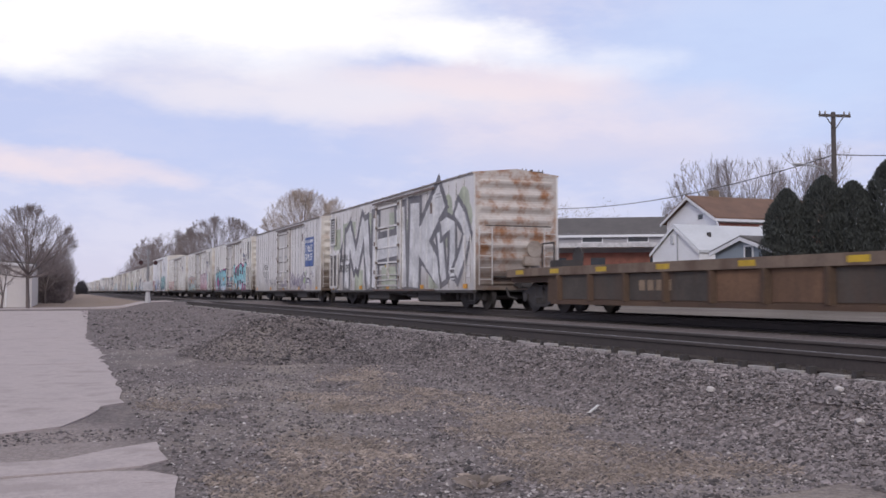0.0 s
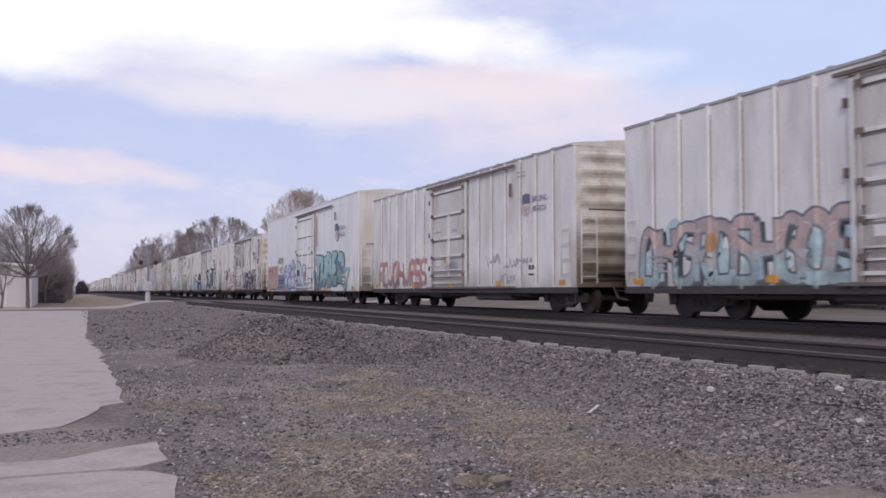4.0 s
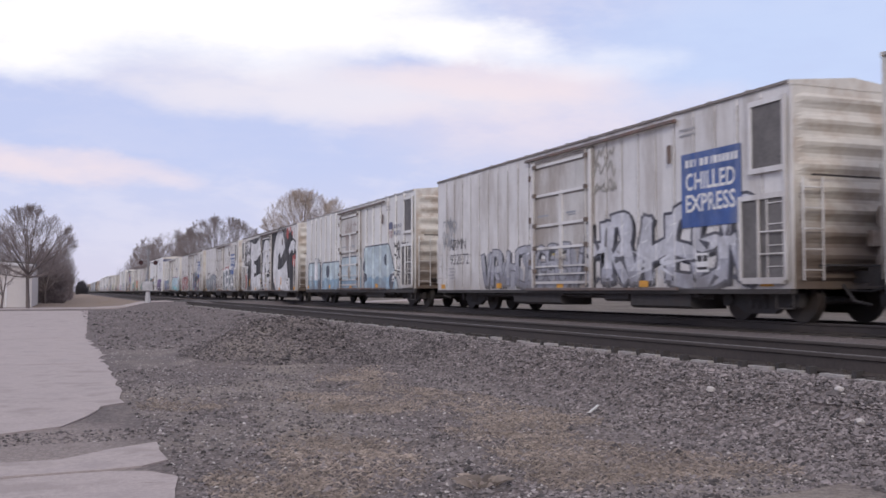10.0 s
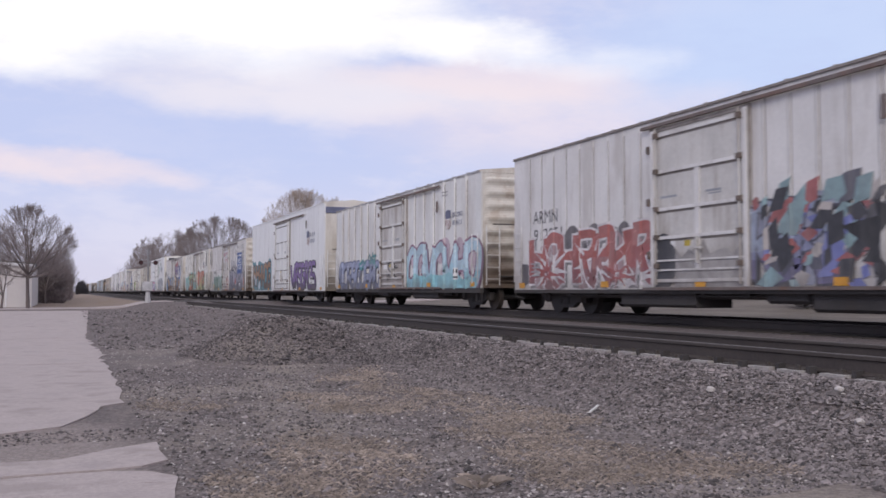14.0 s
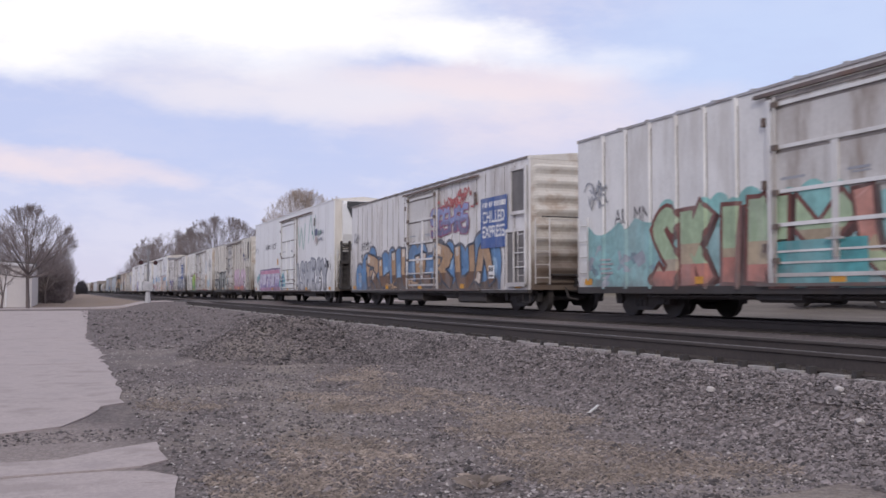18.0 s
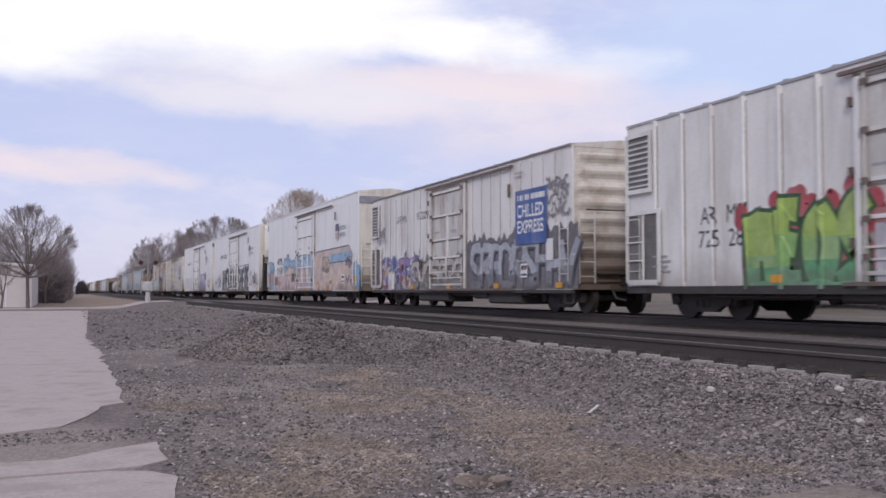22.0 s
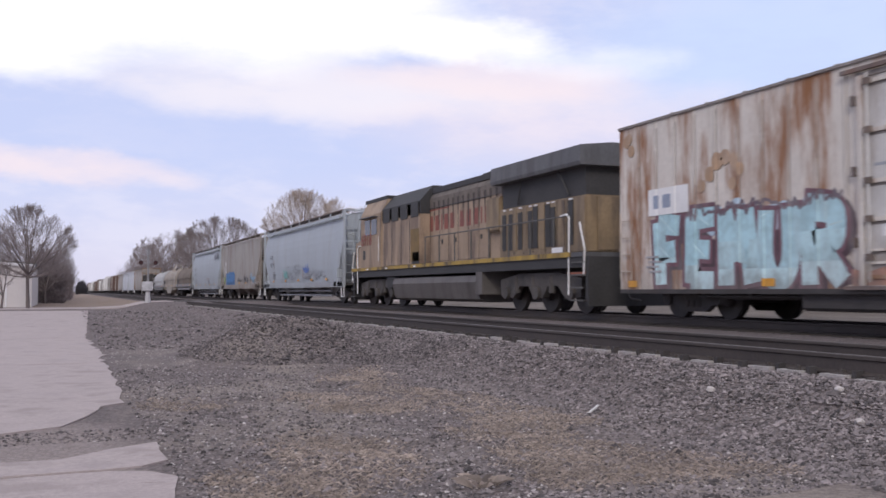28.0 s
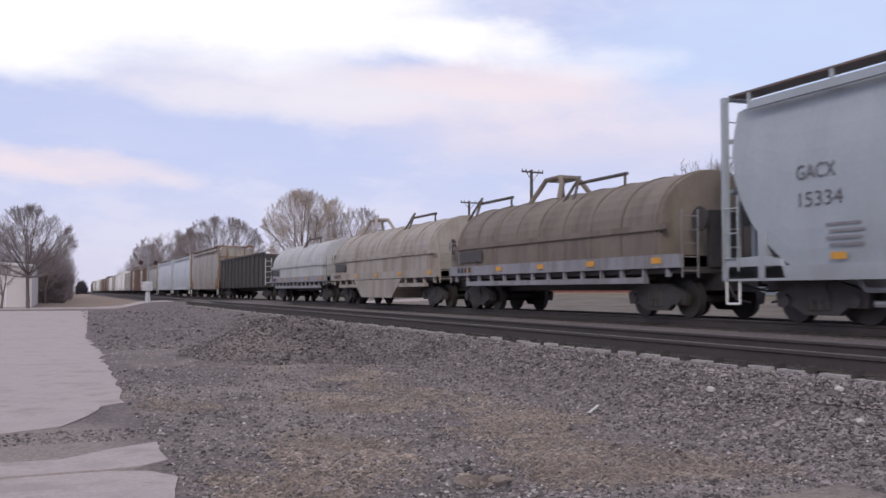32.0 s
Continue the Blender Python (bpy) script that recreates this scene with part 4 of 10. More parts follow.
# ------------------------------------------------------------------ houses and fittings beyond the railway
SIDING = mat("white_siding", (0.78, 0.78, 0.80), 0.6, 0, 0.06, 0.6, 10.0, 0.05)
GREYSIDE = mat("grey_siding", (0.26, 0.30, 0.34), 0.7, 0, 0.08, 0.6, 10.0, 0.05)
SHINGLE_B = mat("brown_shingle", (0.165, 0.098, 0.07), 0.9, 0, 0.2, 1.0, 9.0, 0.3)
SHINGLE_G = mat("grey_shingle", (0.105, 0.095, 0.092), 0.9, 0, 0.2, 1.0, 9.0, 0.3)
SHINGLE_L = mat("pale_metal_roof", (0.56, 0.57, 0.59), 0.6, 0.1, 0.08, 0.6, 6.0, 0.05)
BRICKM = mat("red_brick", (0.22, 0.09, 0.07), 0.9, 0, 0.25, 2.0, 20.0, 0.3)
GLASSD = mat("window_glass", (0.04, 0.045, 0.055), 0.08, 0, 0.2, 1.0, 6.0, 0)
TRIM = mat("white_trim", (0.68, 0.68, 0.70), 0.6, 0, 0.05, 2.0, 20.0, 0)


def gable_house(name, label, x0, x1, y0, y1, eave, ridge, wall_mat, roof_mat, along="x", over=0.35, boards=0.22, base=None):
    """A house with a pitched roof; its ridge runs along the named axis. The gable faces the tracks if along is 'x'."""
    z0 = float(ground_z((x0 + x1) / 2, (y0 + y1) / 2)) - 0.1
    h = thing(name, label, "house")
    rows = []
    lo, hi = (y0, y1) if along == "x" else (x0, x1)
    mid = (lo + hi) / 2
    bm = bmesh.new()
    sec = [(lo, z0), (hi, z0), (hi, eave), (mid, ridge - 0.12), (lo, eave)]
    if along == "x":
        loft(bm, [[(x, a, z) for a, z in sec] for x in (x0, x1)])
    else:
        loft(bm, [[(a, y, z) for a, z in sec] for y in (y0, y1)])
    part("wall", bm, wall_mat, h)
    bm = bmesh.new()
    z = z0 + 0.4
    while z < ridge - 0.3:
        t = max(0.0, (z - eave) / (ridge - eave))
        a, b = lo + (mid - lo) * t + 0.02 + 0.45 * (t > 0), hi + (mid - hi) * t - 0.02 - 0.45 * (t > 0)
        if along == "x":
            box(bm, x0 - 0.02, x0, a, b, z, z + boards * 0.92)
        elif z < eave:
            box(bm, x0 - 0.02, x0, y0, y1, z, z + boards * 0.92)
        z += boards
    tagged(part("siding", bm, wall_mat, h, "overlapping horizontal boards"), kind="stuff")
    slope = (ridge - eave) / (mid - lo)
    for s in (-1, 1):
        bm = bmesh.new()
        e = (lo - over) if s < 0 else (hi + over)
        ez = eave - over * slope
        sec = [(e, ez), (mid, ridge), (mid, ridge + 0.14), (e, ez + 0.14)]
        if along == "x":
            loft(bm, [[(x, a, z) for a, z in sec] for x in (x0 - over, x1 + over)])
        else:
            loft(bm, [[(a, y, z) for a, z in sec] for y in (y0 - over, y1 + over)])
        part("roof", bm, roof_mat, h)
        bm = bmesh.new()
        sec = [(e, ez - 0.12), (mid, ridge - 0.12), (mid, ridge + 0.05), (e, ez + 0.05)]
        if along == "x":
            loft(bm, [[(x, a, z) for a, z in sec] for x in (x0 - over - 0.05, x0 - over - 0.01)])
        else:
            loft(bm, [[(a, y, z) for a, z in sec] for y in (y0 - over - 0.05, y0 - over - 0.01)])
        part("bargeboard", bm, TRIM, h)
    return h


def house_window(h, x, y, z, w, hh):
    fr = bmesh.new()
    for a, b, c, d in ((-w / 2 - 0.08, -w / 2, -hh / 2 - 0.08, hh / 2 + 0.08), (w / 2, w / 2 + 0.08, -hh / 2 - 0.08, hh / 2 + 0.08), (-w / 2, w / 2, -hh / 2 - 0.08, -hh / 2), (-w / 2, w / 2, hh / 2, hh / 2 + 0.08)):
        box(fr, x - 0.06, x + 0.02, y + a, y + b, z + c, z + d)
    win = part("window", fr, TRIM, h)
    bm = bmesh.new()
    box(bm, x - 0.03, x - 0.01, y - w / 2, y + w / 2, z - hh / 2, z + hh / 2)
    part("pane", bm, GLASSD, win)


hs = gable_house("house", "white sided house with a brown shingle roof and a brick chimney", 37, 48, 47.6, 52.7, 5.15, 6.55, SIDING, SHINGLE_B, over=0.3)
house_window(hs, 37, 49.1, 5.25, 0.5, 0.3)
house_window(hs, 37, 48.9, 2.6, 0.9, 1.3)
bm = bmesh.new()
box(bm, 38.7, 39.2, 50.1, 50.55, 6.2, 7.1)
part("chimney", bm, mat("chimney_brick", (0.22, 0.16, 0.105), 0.9), hs)
bm = bmesh.new()
box(bm, 37.2, 47.5, 47.54, 47.6, 3.0, 4.8)
part("brick_wall", bm, BRICKM, hs, "red brick side wall under the eave")
bm = bmesh.new()
box(bm, 36.7, 48.3, 47.24, 47.30, 4.86, 5.02)
part("gutter", bm, TRIM, hs)
bm = bmesh.new()
box(bm, 40.2, 41.2, 47.50, 47.54, 4.2, 4.7)
part("window", bm, TRIM, hs)
bm = bmesh.new()
pipe(bm, [(36.8, 47.3, 4.9), (36.85, 47.3, 4.6), (37.0, 47.5, 4.3), (37.0, 47.5, 1.0)], 0.06, 6)
part("downpipe", bm, TRIM, hs)
sh = gable_house("garage", "low white garage with a pale roof in front of the house", 33, 41.5, 43.95, 48.5, 2.85, 4.36, SIDING, SHINGLE_L, over=0.12)
bm = bmesh.new()
box(bm, 32.92, 32.98, 46.3, 46.6, 3.35, 3.85)
part("louvre", bm, mat("pale_louvre", (0.55, 0.56, 0.58)), sh)
bm = bmesh.new()
pipe(bm, [(32.9, 45.9, 1.0), (32.9, 45.9, 3.9)], 0.035, 6)
part("conduit", bm, mat("galvanised", (0.4, 0.4, 0.41), 0.5, 0.5), sh)
bm = bmesh.new()
rod(bm, (34.6, 45.2, 3.6), (34.6, 45.2, 4.0), 0.14, 0.12, 10)
part("vent", bm, UNDER, sh)
sd = gable_house("shed", "small grey shed with white eaves beside the garage", 30, 33.0, 34.5, 38.7, 2.5, 3.12, GREYSIDE, SHINGLE_G, over=0.2)
house_window(sd, 30, 36.2, 2.45, 0.5, 0.5)
fh = gable_house("house", "long low house with a grey shingle roof and white eaves", 75, 84, -13, 15, 5.0, 6.55, mat("taupe_siding", (0.36, 0.35, 0.37), 0.7, 0, 0.08, 0.6, 10.0, 0.05), SHINGLE_G, along="y")
for y in (-3.5, -0.5, 3.0, 7.5):
    house_window(fh, 74.95, y, 4.62, 1.5, 0.35)
for nm, z0, z1, xx, m, lb in (("fascia", 4.80, 4.98, 74.55, TRIM, "white eave board"), ("porch_roof", 3.95, 4.3, 73.2, mat("porch_grey", (0.48, 0.47, 0.48), 0.7), "pale porch roof"), ("brick_wall", 0.3, 3.6, 74.7, BRICKM, "red brick lower wall")):
    bm = bmesh.new()
    box(bm, xx, 74.96, -13, 15, z0, z1)
    part(nm, bm, m, fh, lb)
for y in (-6.0, -2.5, 2.0, 5.0):
    bm = bmesh.new()
    box(bm, 74.6, 74.69, y, y + 1.1, 1.2, 3.2)
    part("doorway", bm, GLASSD, fh)
fh.matrix_basis = pose(0, 0, 0, 0, 0, 57)


def utility_pole(x, y, top, arm, turn, lamp=False):
    z0 = float(ground_z(x, y))
    p = thing("utility_pole", "weathered timber utility pole with a crossarm", "utility pole", "pole line", pose(x, y, z0, 0, 0, turn))
    h = top - z0
    bm = bmesh.new()
    rod(bm, (0, 0, -0.1), (0, 0, h), 0.17, 0.115, 10)
    part("pole", bm, POLE, p)
    bm = bmesh.new()
    box(bm, -arm / 2, arm / 2, -0.17, -0.10, h - 0.28, h - 0.14)
    part("crossarm", bm, POLE, p)
    for s in (-1, 1):
        bm = bmesh.new()
        rod(bm, (s * arm * 0.28, -0.13, h - 0.26), (0, -0.13, h - 0.95), 0.025)
        part("brace", bm, POLE, p)
    for s in (-0.47, -0.3, 0.3, 0.47):
        bm = bmesh.new()
        rod(bm, (s * arm, -0.13, h - 0.14), (s * arm, -0.13, h + 0.02), 0.05, 0.035, 8)
        part("insulator", bm, mat("insulator_glaze", (0.12, 0.10, 0.09), 0.3), p)
    if lamp:
        bm = bmesh.new()
        pipe(bm, [(0, 0, h - 3.4), (-0.9, -0.2, h - 2.95), (-1.9, -0.4, h - 2.85)], 0.035)
        arm_ob = part("lamp_arm", bm, mat("galvanised", (0.4, 0.4, 0.41), 0.5, 0.5), p)
        bm = bmesh.new()
        loft(bm, [[(-1.85 - t * 0.7, -0.4 + w * math.cos(a), h - 2.87 + 0.09 * w * 6 * math.sin(a)) for a in np.linspace(0, math.tau, 9)[:-1]] for t, w in ((0, 0.05), (0.4, 0.15), (1, 0.12))])
        part("lamp_head", bm, mat("galvanised", (0.4, 0.4, 0.41)), arm_ob)


utility_pole(37.4, 38.4, 10.0, 1.8, -12, True)
utility_pole(34.2, 66.8, 10.2, 2.1, 10)
utility_pole(39.5, 91.5, 10.1, 2.3, 10)


def cable(pts, sag, name="cable", r=0.022):
    bm = bmesh.new()
    row = []
    for a, b in zip(pts, pts[1:]):
        a, b = Vector(a), Vector(b)
        row += [a.lerp(b, i / 14) - Vector((0, 0, sag * 4 * (i / 14) * (1 - i / 14))) for i in range(14)]
    row.append(Vector(pts[-1]))
    loft(bm, [[(p.x + r * math.cos(k * 1.5708), p.y, p.z + r * math.sin(k * 1.5708)) for k in range(4)] for p in row])
    tagged(part(name, bm, UNDER), "thin dark overhead cable strung between the poles", "cable", "overhead cables")


cable([(50, 20, 8.8), (37.4, 38.4, 7.75), (34.2, 66.8, 7.15), (39.5, 91.5, 7.3), (45, 130, 7.3)], 0.9, r=0.024)


def crossing_signal():
    x, y = 4.75, 60.0
    z = float(ground_z(x, y))
    s = thing("crossing_signal", "railway crossing signal with flasher lamps and a white relay box", "crossing signal", at=pose(x, y, z))
    mt = mat("signal_silver", (0.24, 0.235, 0.24), 0.5, 0.3)
    boxm = mat("relay_paint", (0.46, 0.45, 0.46), 0.6)
    bm = bmesh.new()
    rod(bm, (0, 0, 0), (0, 0, 3.3), 0.065, 0.06, 10)
    part("mast", bm, mt, s)
    bm = bmesh.new()
    rod(bm, (0, 0, 0), (0, 0, 0.7), 0.18, 0.13, 8)
    part("base", bm, boxm, s, "pale tapered base casting")
    bm = bmesh.new()
    box(bm, -0.34, 0.26, -0.25, 0.25, 0.72, 1.28)
    bmesh.ops.bevel(bm, geom=bm.edges[:], offset=0.03, segments=1, affect="EDGES")
    part("relay_box", bm, boxm, s, "pale painted relay box")
    for dx in (-0.42, 0.42):
        bm = bmesh.new()
        loft(bm, [[(dx + r * math.cos(a), yy, 2.42 + r * math.sin(a)) for a in np.linspace(0, math.tau, 15)[:-1]] for yy, r in ((-0.05, 0.14), (-0.03, 0.14), (0.0, 0.10), (0.14, 0.08))])
        fl = part("flasher", bm, UNDER, s)
        bm = bmesh.new()
        loft(bm, [[(dx + 0.11 * math.cos(a), yy, 2.42 + 0.11 * math.sin(a)) for a in np.linspace(0, math.tau, 13)[:-1]] for yy in (-0.075, -0.045)])
        part("lens", bm, mat("red_lens", (0.06, 0.02, 0.02), 0.3), fl)
    bm = bmesh.new()
    box(bm, -0.45, 0.45, -0.03, 0.03, 2.38, 2.44)
    part("lamp_bar", bm, mt, s)


crossing_signal()


def white_building():
    b = gable_house("warehouse", "low white metal building with a grey roof beside the road", -22, -1.95, 69, 86, 2.35, 3.1, mat("pale_metal_wall", (0.60, 0.56, 0.55), 0.6, 0, 0.06, 0.6, 10.0, 0.05), SHINGLE_G, along="y", over=0.2, boards=0.4)
    bm = bmesh.new()
    for i in range(24):
        box(bm, -20.8 + i * 0.75, -20.72 + i * 0.75, 68.96, 69.0, -0.5, 2.3)
    tagged(part("wall_rib", bm, SIDING, b), kind="stuff")
    bm = bmesh.new()
    box(bm, -6.5, -5.5, 68.93, 68.97, -0.45, 1.7)
    part("door", bm, mat("grey_door", (0.3, 0.3, 0.31)), b)


white_building()


def pickup(x, y, turn):
    z = float(ground_z(x, y))
    p = thing("pickup_truck", "white pickup truck parked beyond the railway", "truck", at=pose(x, y, z, 0, 0, turn))
    body = mat("truck_white", (0.62, 0.62, 0.63), 0.25, 0, 0.04)
    bm = bmesh.new()
    sec = [(-2.7, 0.5), (2.7, 0.5), (2.72, 0.95), (2.55, 1.08), (1.35, 1.15), (0.75, 1.75), (-0.75, 1.78), (-0.95, 1.15), (-2.7, 1.12)]
    loft(bm, [[(x2, yy, zz) for yy, zz in sec] for x2 in (-0.92, 0.92)])
    bmesh.ops.recalc_face_normals(bm, faces=bm.faces)
    bmesh.ops.bevel(bm, geom=bm.edges[:], offset=0.05, segments=2, affect="EDGES")
    part("body", bm, body, p)
    for sx in (-1, 1):
        bm = bmesh.new()
        loft(bm, [[(xx, 1.2, 1.2), (xx, 0.72, 1.65), (xx, -0.65, 1.68), (xx, -0.8, 1.2)] for xx in (sx * 0.91, sx * 0.94)])
        part("window", bm, GLASSD, p)
    for sx in (-1, 1):
        for yy in (-1.75, 1.75):
            bm = bmesh.new()
            disc_x(bm, sx * 0.72, sx * 0.96, yy, 0.4, 0.4, 22)
            w = part("wheel", bm, UNDER, p)
            bm = bmesh.new()
            disc_x(bm, sx * 0.95, sx * 0.975, yy, 0.4, 0.22, 16)
            part("rim", bm, LETTERW, w)


pickup(24.6, 24.2, 2)

# ------------------------------------------------------------------ the train
SPEED, PASS_Y = 21.34, -4.94
HALF = 1.55
TRAIN = []


def car_root(T, name, label, category, group=""):
    """A rail vehicle: origin at its front end on the rail head; T is the second at which that end comes abreast."""
    c = thing(name, label, category, group)
    TRAIN.append((c, T))
    return c


def add_truck(car, y, base=1.75, r=0.43, frame_mat=None):
    fm = frame_mat or UNDER
    h = base / 2

    def side_frame(bm):
        for sx in (-1,):
            prof = [(-h - 0.28, 0.56), (-h - 0.22, 0.30), (-h + 0.22, 0.30), (-0.42, 0.16), (0.42, 0.16), (h - 0.22, 0.30), (h + 0.22, 0.30), (h + 0.28, 0.56), (0.45, 0.78), (-0.45, 0.78)]
            loft(bm, [[(sx * xx, yy, zz) for yy, zz in prof] for xx in (0.96, 1.10)])
            for yy in (-h, h):
                disc_x(bm, sx * 1.10, sx * 1.16, yy, 0.43, 0.13, 10)
            for k in (-0.2, 0, 0.2):
                rod(bm, (sx * 1.08, k, 0.26), (sx * 1.08, k, 0.60), 0.075, 0.075, 8)

    def bolster(bm):
        box(bm, -1.15, 1.15, -0.2, 0.2, 0.42, 0.72)
        for yy in (-0.36, 0.36):
            box(bm, -0.9, 0.9, yy - 0.05, yy + 0.05, 0.30, 0.44)

    def wheels(bm):
        for sx in (-1, 1):
            disc_x(bm, sx * 0.69, sx * 0.83, 0, r, r, 24)
            disc_x(bm, sx * 0.685, sx * 0.72, 0, r, r + 0.028, 24)
            disc_x(bm, sx * 0.83, sx * 0.90, 0, r, 0.15, 12)
        rod(bm, (-0.95, 0, r), (0.95, 0, r), 0.085, 0.085, 8)
    t = hang("truck", stored("truck_bolster", bolster, fm), car, pose(0, y, 0))
    for turn in (0, 180):
        hang("side_frame", stored(("truck_frame", base), side_frame, fm), t, pose(0, 0, 0, 0, 0, turn))
    for yy in (-h, h):
        w = hang("wheelset", stored(("wheelset", r), wheels, STEEL), t, pose(0, yy, 0))
    return t


def add_coupler(car, y, sign):
    def knuckle(bm):
        box(bm, -0.11, 0.11, 0.0, 0.55, 0.76, 0.98)
        box(bm, -0.2, 0.16, 0.42, 0.70, 0.70, 1.04)
        pipe(bm, [(0.4, 0.05, 0.72), (0.45, 0.35, 0.42), (0.3, 0.6, 0.36)], 0.03)
        pipe(bm, [(-1.0, 0.0, 0.75), (-0.2, 0.12, 0.60), (0.3, 0.1, 0.62)], 0.022)
    hang("coupler", stored("coupler", knuckle, UNDER), car, pose(0, y, 0, 0, 0, 0 if sign > 0 else 180))


def ladder_mesh(key, rungs, w, h, plane, material):
    """A ladder in the plane of the side ('y') or of the end ('x')."""
    def make(bm):
        m = (lambda a, z: (0, a, z)) if plane == "y" else (lambda a, z: (a, 0, z))
        for a in (0, w):
            pipe(bm, [m(a, 0), m(a, h)], 0.020, 5)
        for i in range(rungs):
            z = h * (i + 0.5) / rungs
            pipe(bm, [m(0, z), m(w, z)], 0.014, 5)
    return stored((key, rungs, w, h, plane), make, material)


def rib_relief(length, kind, door):
    """(y, proud) of the wall: wide pressed posts on ribbed cars, thin seams on smooth ones."""
    out, y = [(0.0, 0.0)], 0.0
    step, w, d = (1.0, 0.062, 0.055) if kind == "ribbed" else ((0.70, 0.032, 0.022) if kind == "smooth" else (1.45, 0.02, 0.006))
    n = int((length - 0.8) / step)
    start = (length - (n - 1) * step) / 2
    for i in range(n):
        y = start + i * step
        if door[0] - 0.1 < y < door[1] + 0.1:
            continue
        out += [(y - w - 0.012, 0.0), (y - w * 0.55, d), (y + w * 0.55, d), (y + w + 0.012, 0.0)]
    return out + [(length, 0.0)]


def wall_mesh(key, L, relief, z0, z1, x, material, flip=False):
    def make(bm):
        rows = [[bm.verts.new((x - p if not flip else x + p, y, z)) for y, p in relief] for z in (z0, z0 + 0.12, z1 - 0.08, z1)]
        for a, b in zip(rows, rows[1:]):
            for i in range(len(relief) - 1):
                bm.faces.new((a[i], a[i + 1], b[i + 1], b[i]))
        t = 0.06 if not flip else -0.06
        inner = [bm.verts.new((x + t, y, z)) for y, z in ((0, z0), (L, z0), (L, z1), (0, z1))]
        bm.faces.new(inner)
        r = rows
        bm.faces.new((inner[0], inner[1], *reversed(r[0])))
        bm.faces.new((inner[3], inner[2], *reversed(r[-1])))
        bm.faces.new([inner[0], inner[3]] + [q[0] for q in reversed(r)])
        bm.faces.new([inner[1], inner[2]] + [q[-1] for q in reversed(r)])
    return stored((key, L, flip), make, material)


def end_mesh(key, z0, z1, waves, depth, material):
    """A corrugated end wall, pressed into wide horizontal ribs, outward = -y."""
    def make(bm):
        n = waves * 6
        rows = []
        for i in range(n + 1):
            z = z0 + (z1 - z0) * i / n
            ph = (i % 6)
            d = depth * (0, 0.35, 0.85, 1.0, 0.55, 0.1)[ph] if 2 < i < n - 2 else 0
            row = []
            for x in (-HALF + 0.02, -HALF + 0.13, -HALF + 0.30, -0.6, 0.0, 0.6, HALF - 0.30, HALF - 0.13, HALF - 0.02):
                k = 0 if abs(x) > HALF - 0.2 else (0.6 if abs(x) > HALF - 0.35 else 1.0)
                row.append(bm.verts.new((x, -d * k, z)))
            rows.append(row)
        for a, b in zip(rows, rows[1:]):
            for i in range(len(a) - 1):
                bm.faces.new((a[i], a[i + 1], b[i + 1], b[i]))
        gable = [(-HALF - 0.035, z1), (HALF + 0.035, z1), (HALF + 0.035, z1 + 0.075), (0, z1 + 0.235), (-HALF - 0.035, z1 + 0.075)]
        loft(bm, [[(x, yy, z) for x, z in gable] for yy in (-0.012, 0.045)])
        box(bm, -HALF + 0.02, HALF - 0.02, 0.01, 0.06, z0, z1)
    return stored((key, z0, z1, waves), make, material)


def add_lettering(side, L, z, mark, number, u0, gap=0.0, h=0.36, nw=1.62):
    """Reporting mark over the number, u0 from the rear end."""
    if gap:
        side.put("lettering", word(mark[:2], u0, z + h * 1.35, 0.55, h) + word(mark[2:], u0 + 0.55 + gap, z + h * 1.35, 0.62, h), BLACK)
        side.put("number", word(number[:3], u0 - 0.06, z, 0.66, h) + word(number[3:], u0 + 0.6 + gap, z, 0.68, h), BLACK)
    else:
        side.put("lettering", word(mark, u0, z + h * 1.4, 1.42, h), BLACK)
        side.put("number", word(number, u0 + 0.05, z, nw, h), BLACK)


def add_shield(side, u, z, s=1.0):
    """A worn shield emblem, its badge drawn as plain shapes."""
    w, h = 0.62 * s, 0.85 * s
    pts = [(u, z + h), (u + w * 0.5, z + h * 1.06), (u + w, z + h), (u + w * 1.03, z + h * 0.55), (u + w * 0.9, z + h * 0.15), (u + w * 0.5, z), (u + w * 0.1, z + h * 0.15), (u - w * 0.03, z + h * 0.55)]
    side.put("emblem", fan(pts), LETTERW, "worn shield emblem in red, white and blue")
    side.put("emblem_band", fan([(u, z + h), (u + w * 0.5, z + h * 1.06), (u + w, z + h), (u + w * 1.03, z + h * 0.6), (u - w * 0.03, z + h * 0.6)]), NAVY)
    side.put("emblem_stripe", sum((rect(u + w * (0.06 + 0.2 * i), z + h * (0.16 if i in (0, 4) else 0.06), w * 0.10, h * 0.46) for i in range(5)), []), REDM)
    side.put("slogan", word("BUILDING", u + w * 1.3, z + h * 0.62, 1.15 * s, 0.21 * s) + word("AMERICA", u + w * 1.3, z + h * 0.2, 1.08 * s, 0.21 * s), NAVY)


def add_express_sign(side, u, z):
    side.put("sign", rect(u, z, 1.95, 1.58), BLUE, "blue painted sign with white letters")
    bars = []
    for i, w in enumerate((0.14, 0.14, 0.06, 0.15, 0.14)):
        bars += rect(u + 0.14 + i * 0.165, z + 1.28, w * 0.85, 0.16)
    for i in range(7):
        bars += rect(u + 1.0 + i * 0.125, z + 1.28, 0.095, 0.16)
    side.put("sign_bar", bars, LETTERW)
    side.put("sign_text", word("CHILLED", u + 0.15, z + 0.78, 1.62, 0.38, 0.02) + word("EXPRESS", u + 0.15, z + 0.32, 1.62, 0.38, 0.02), LETTERW)


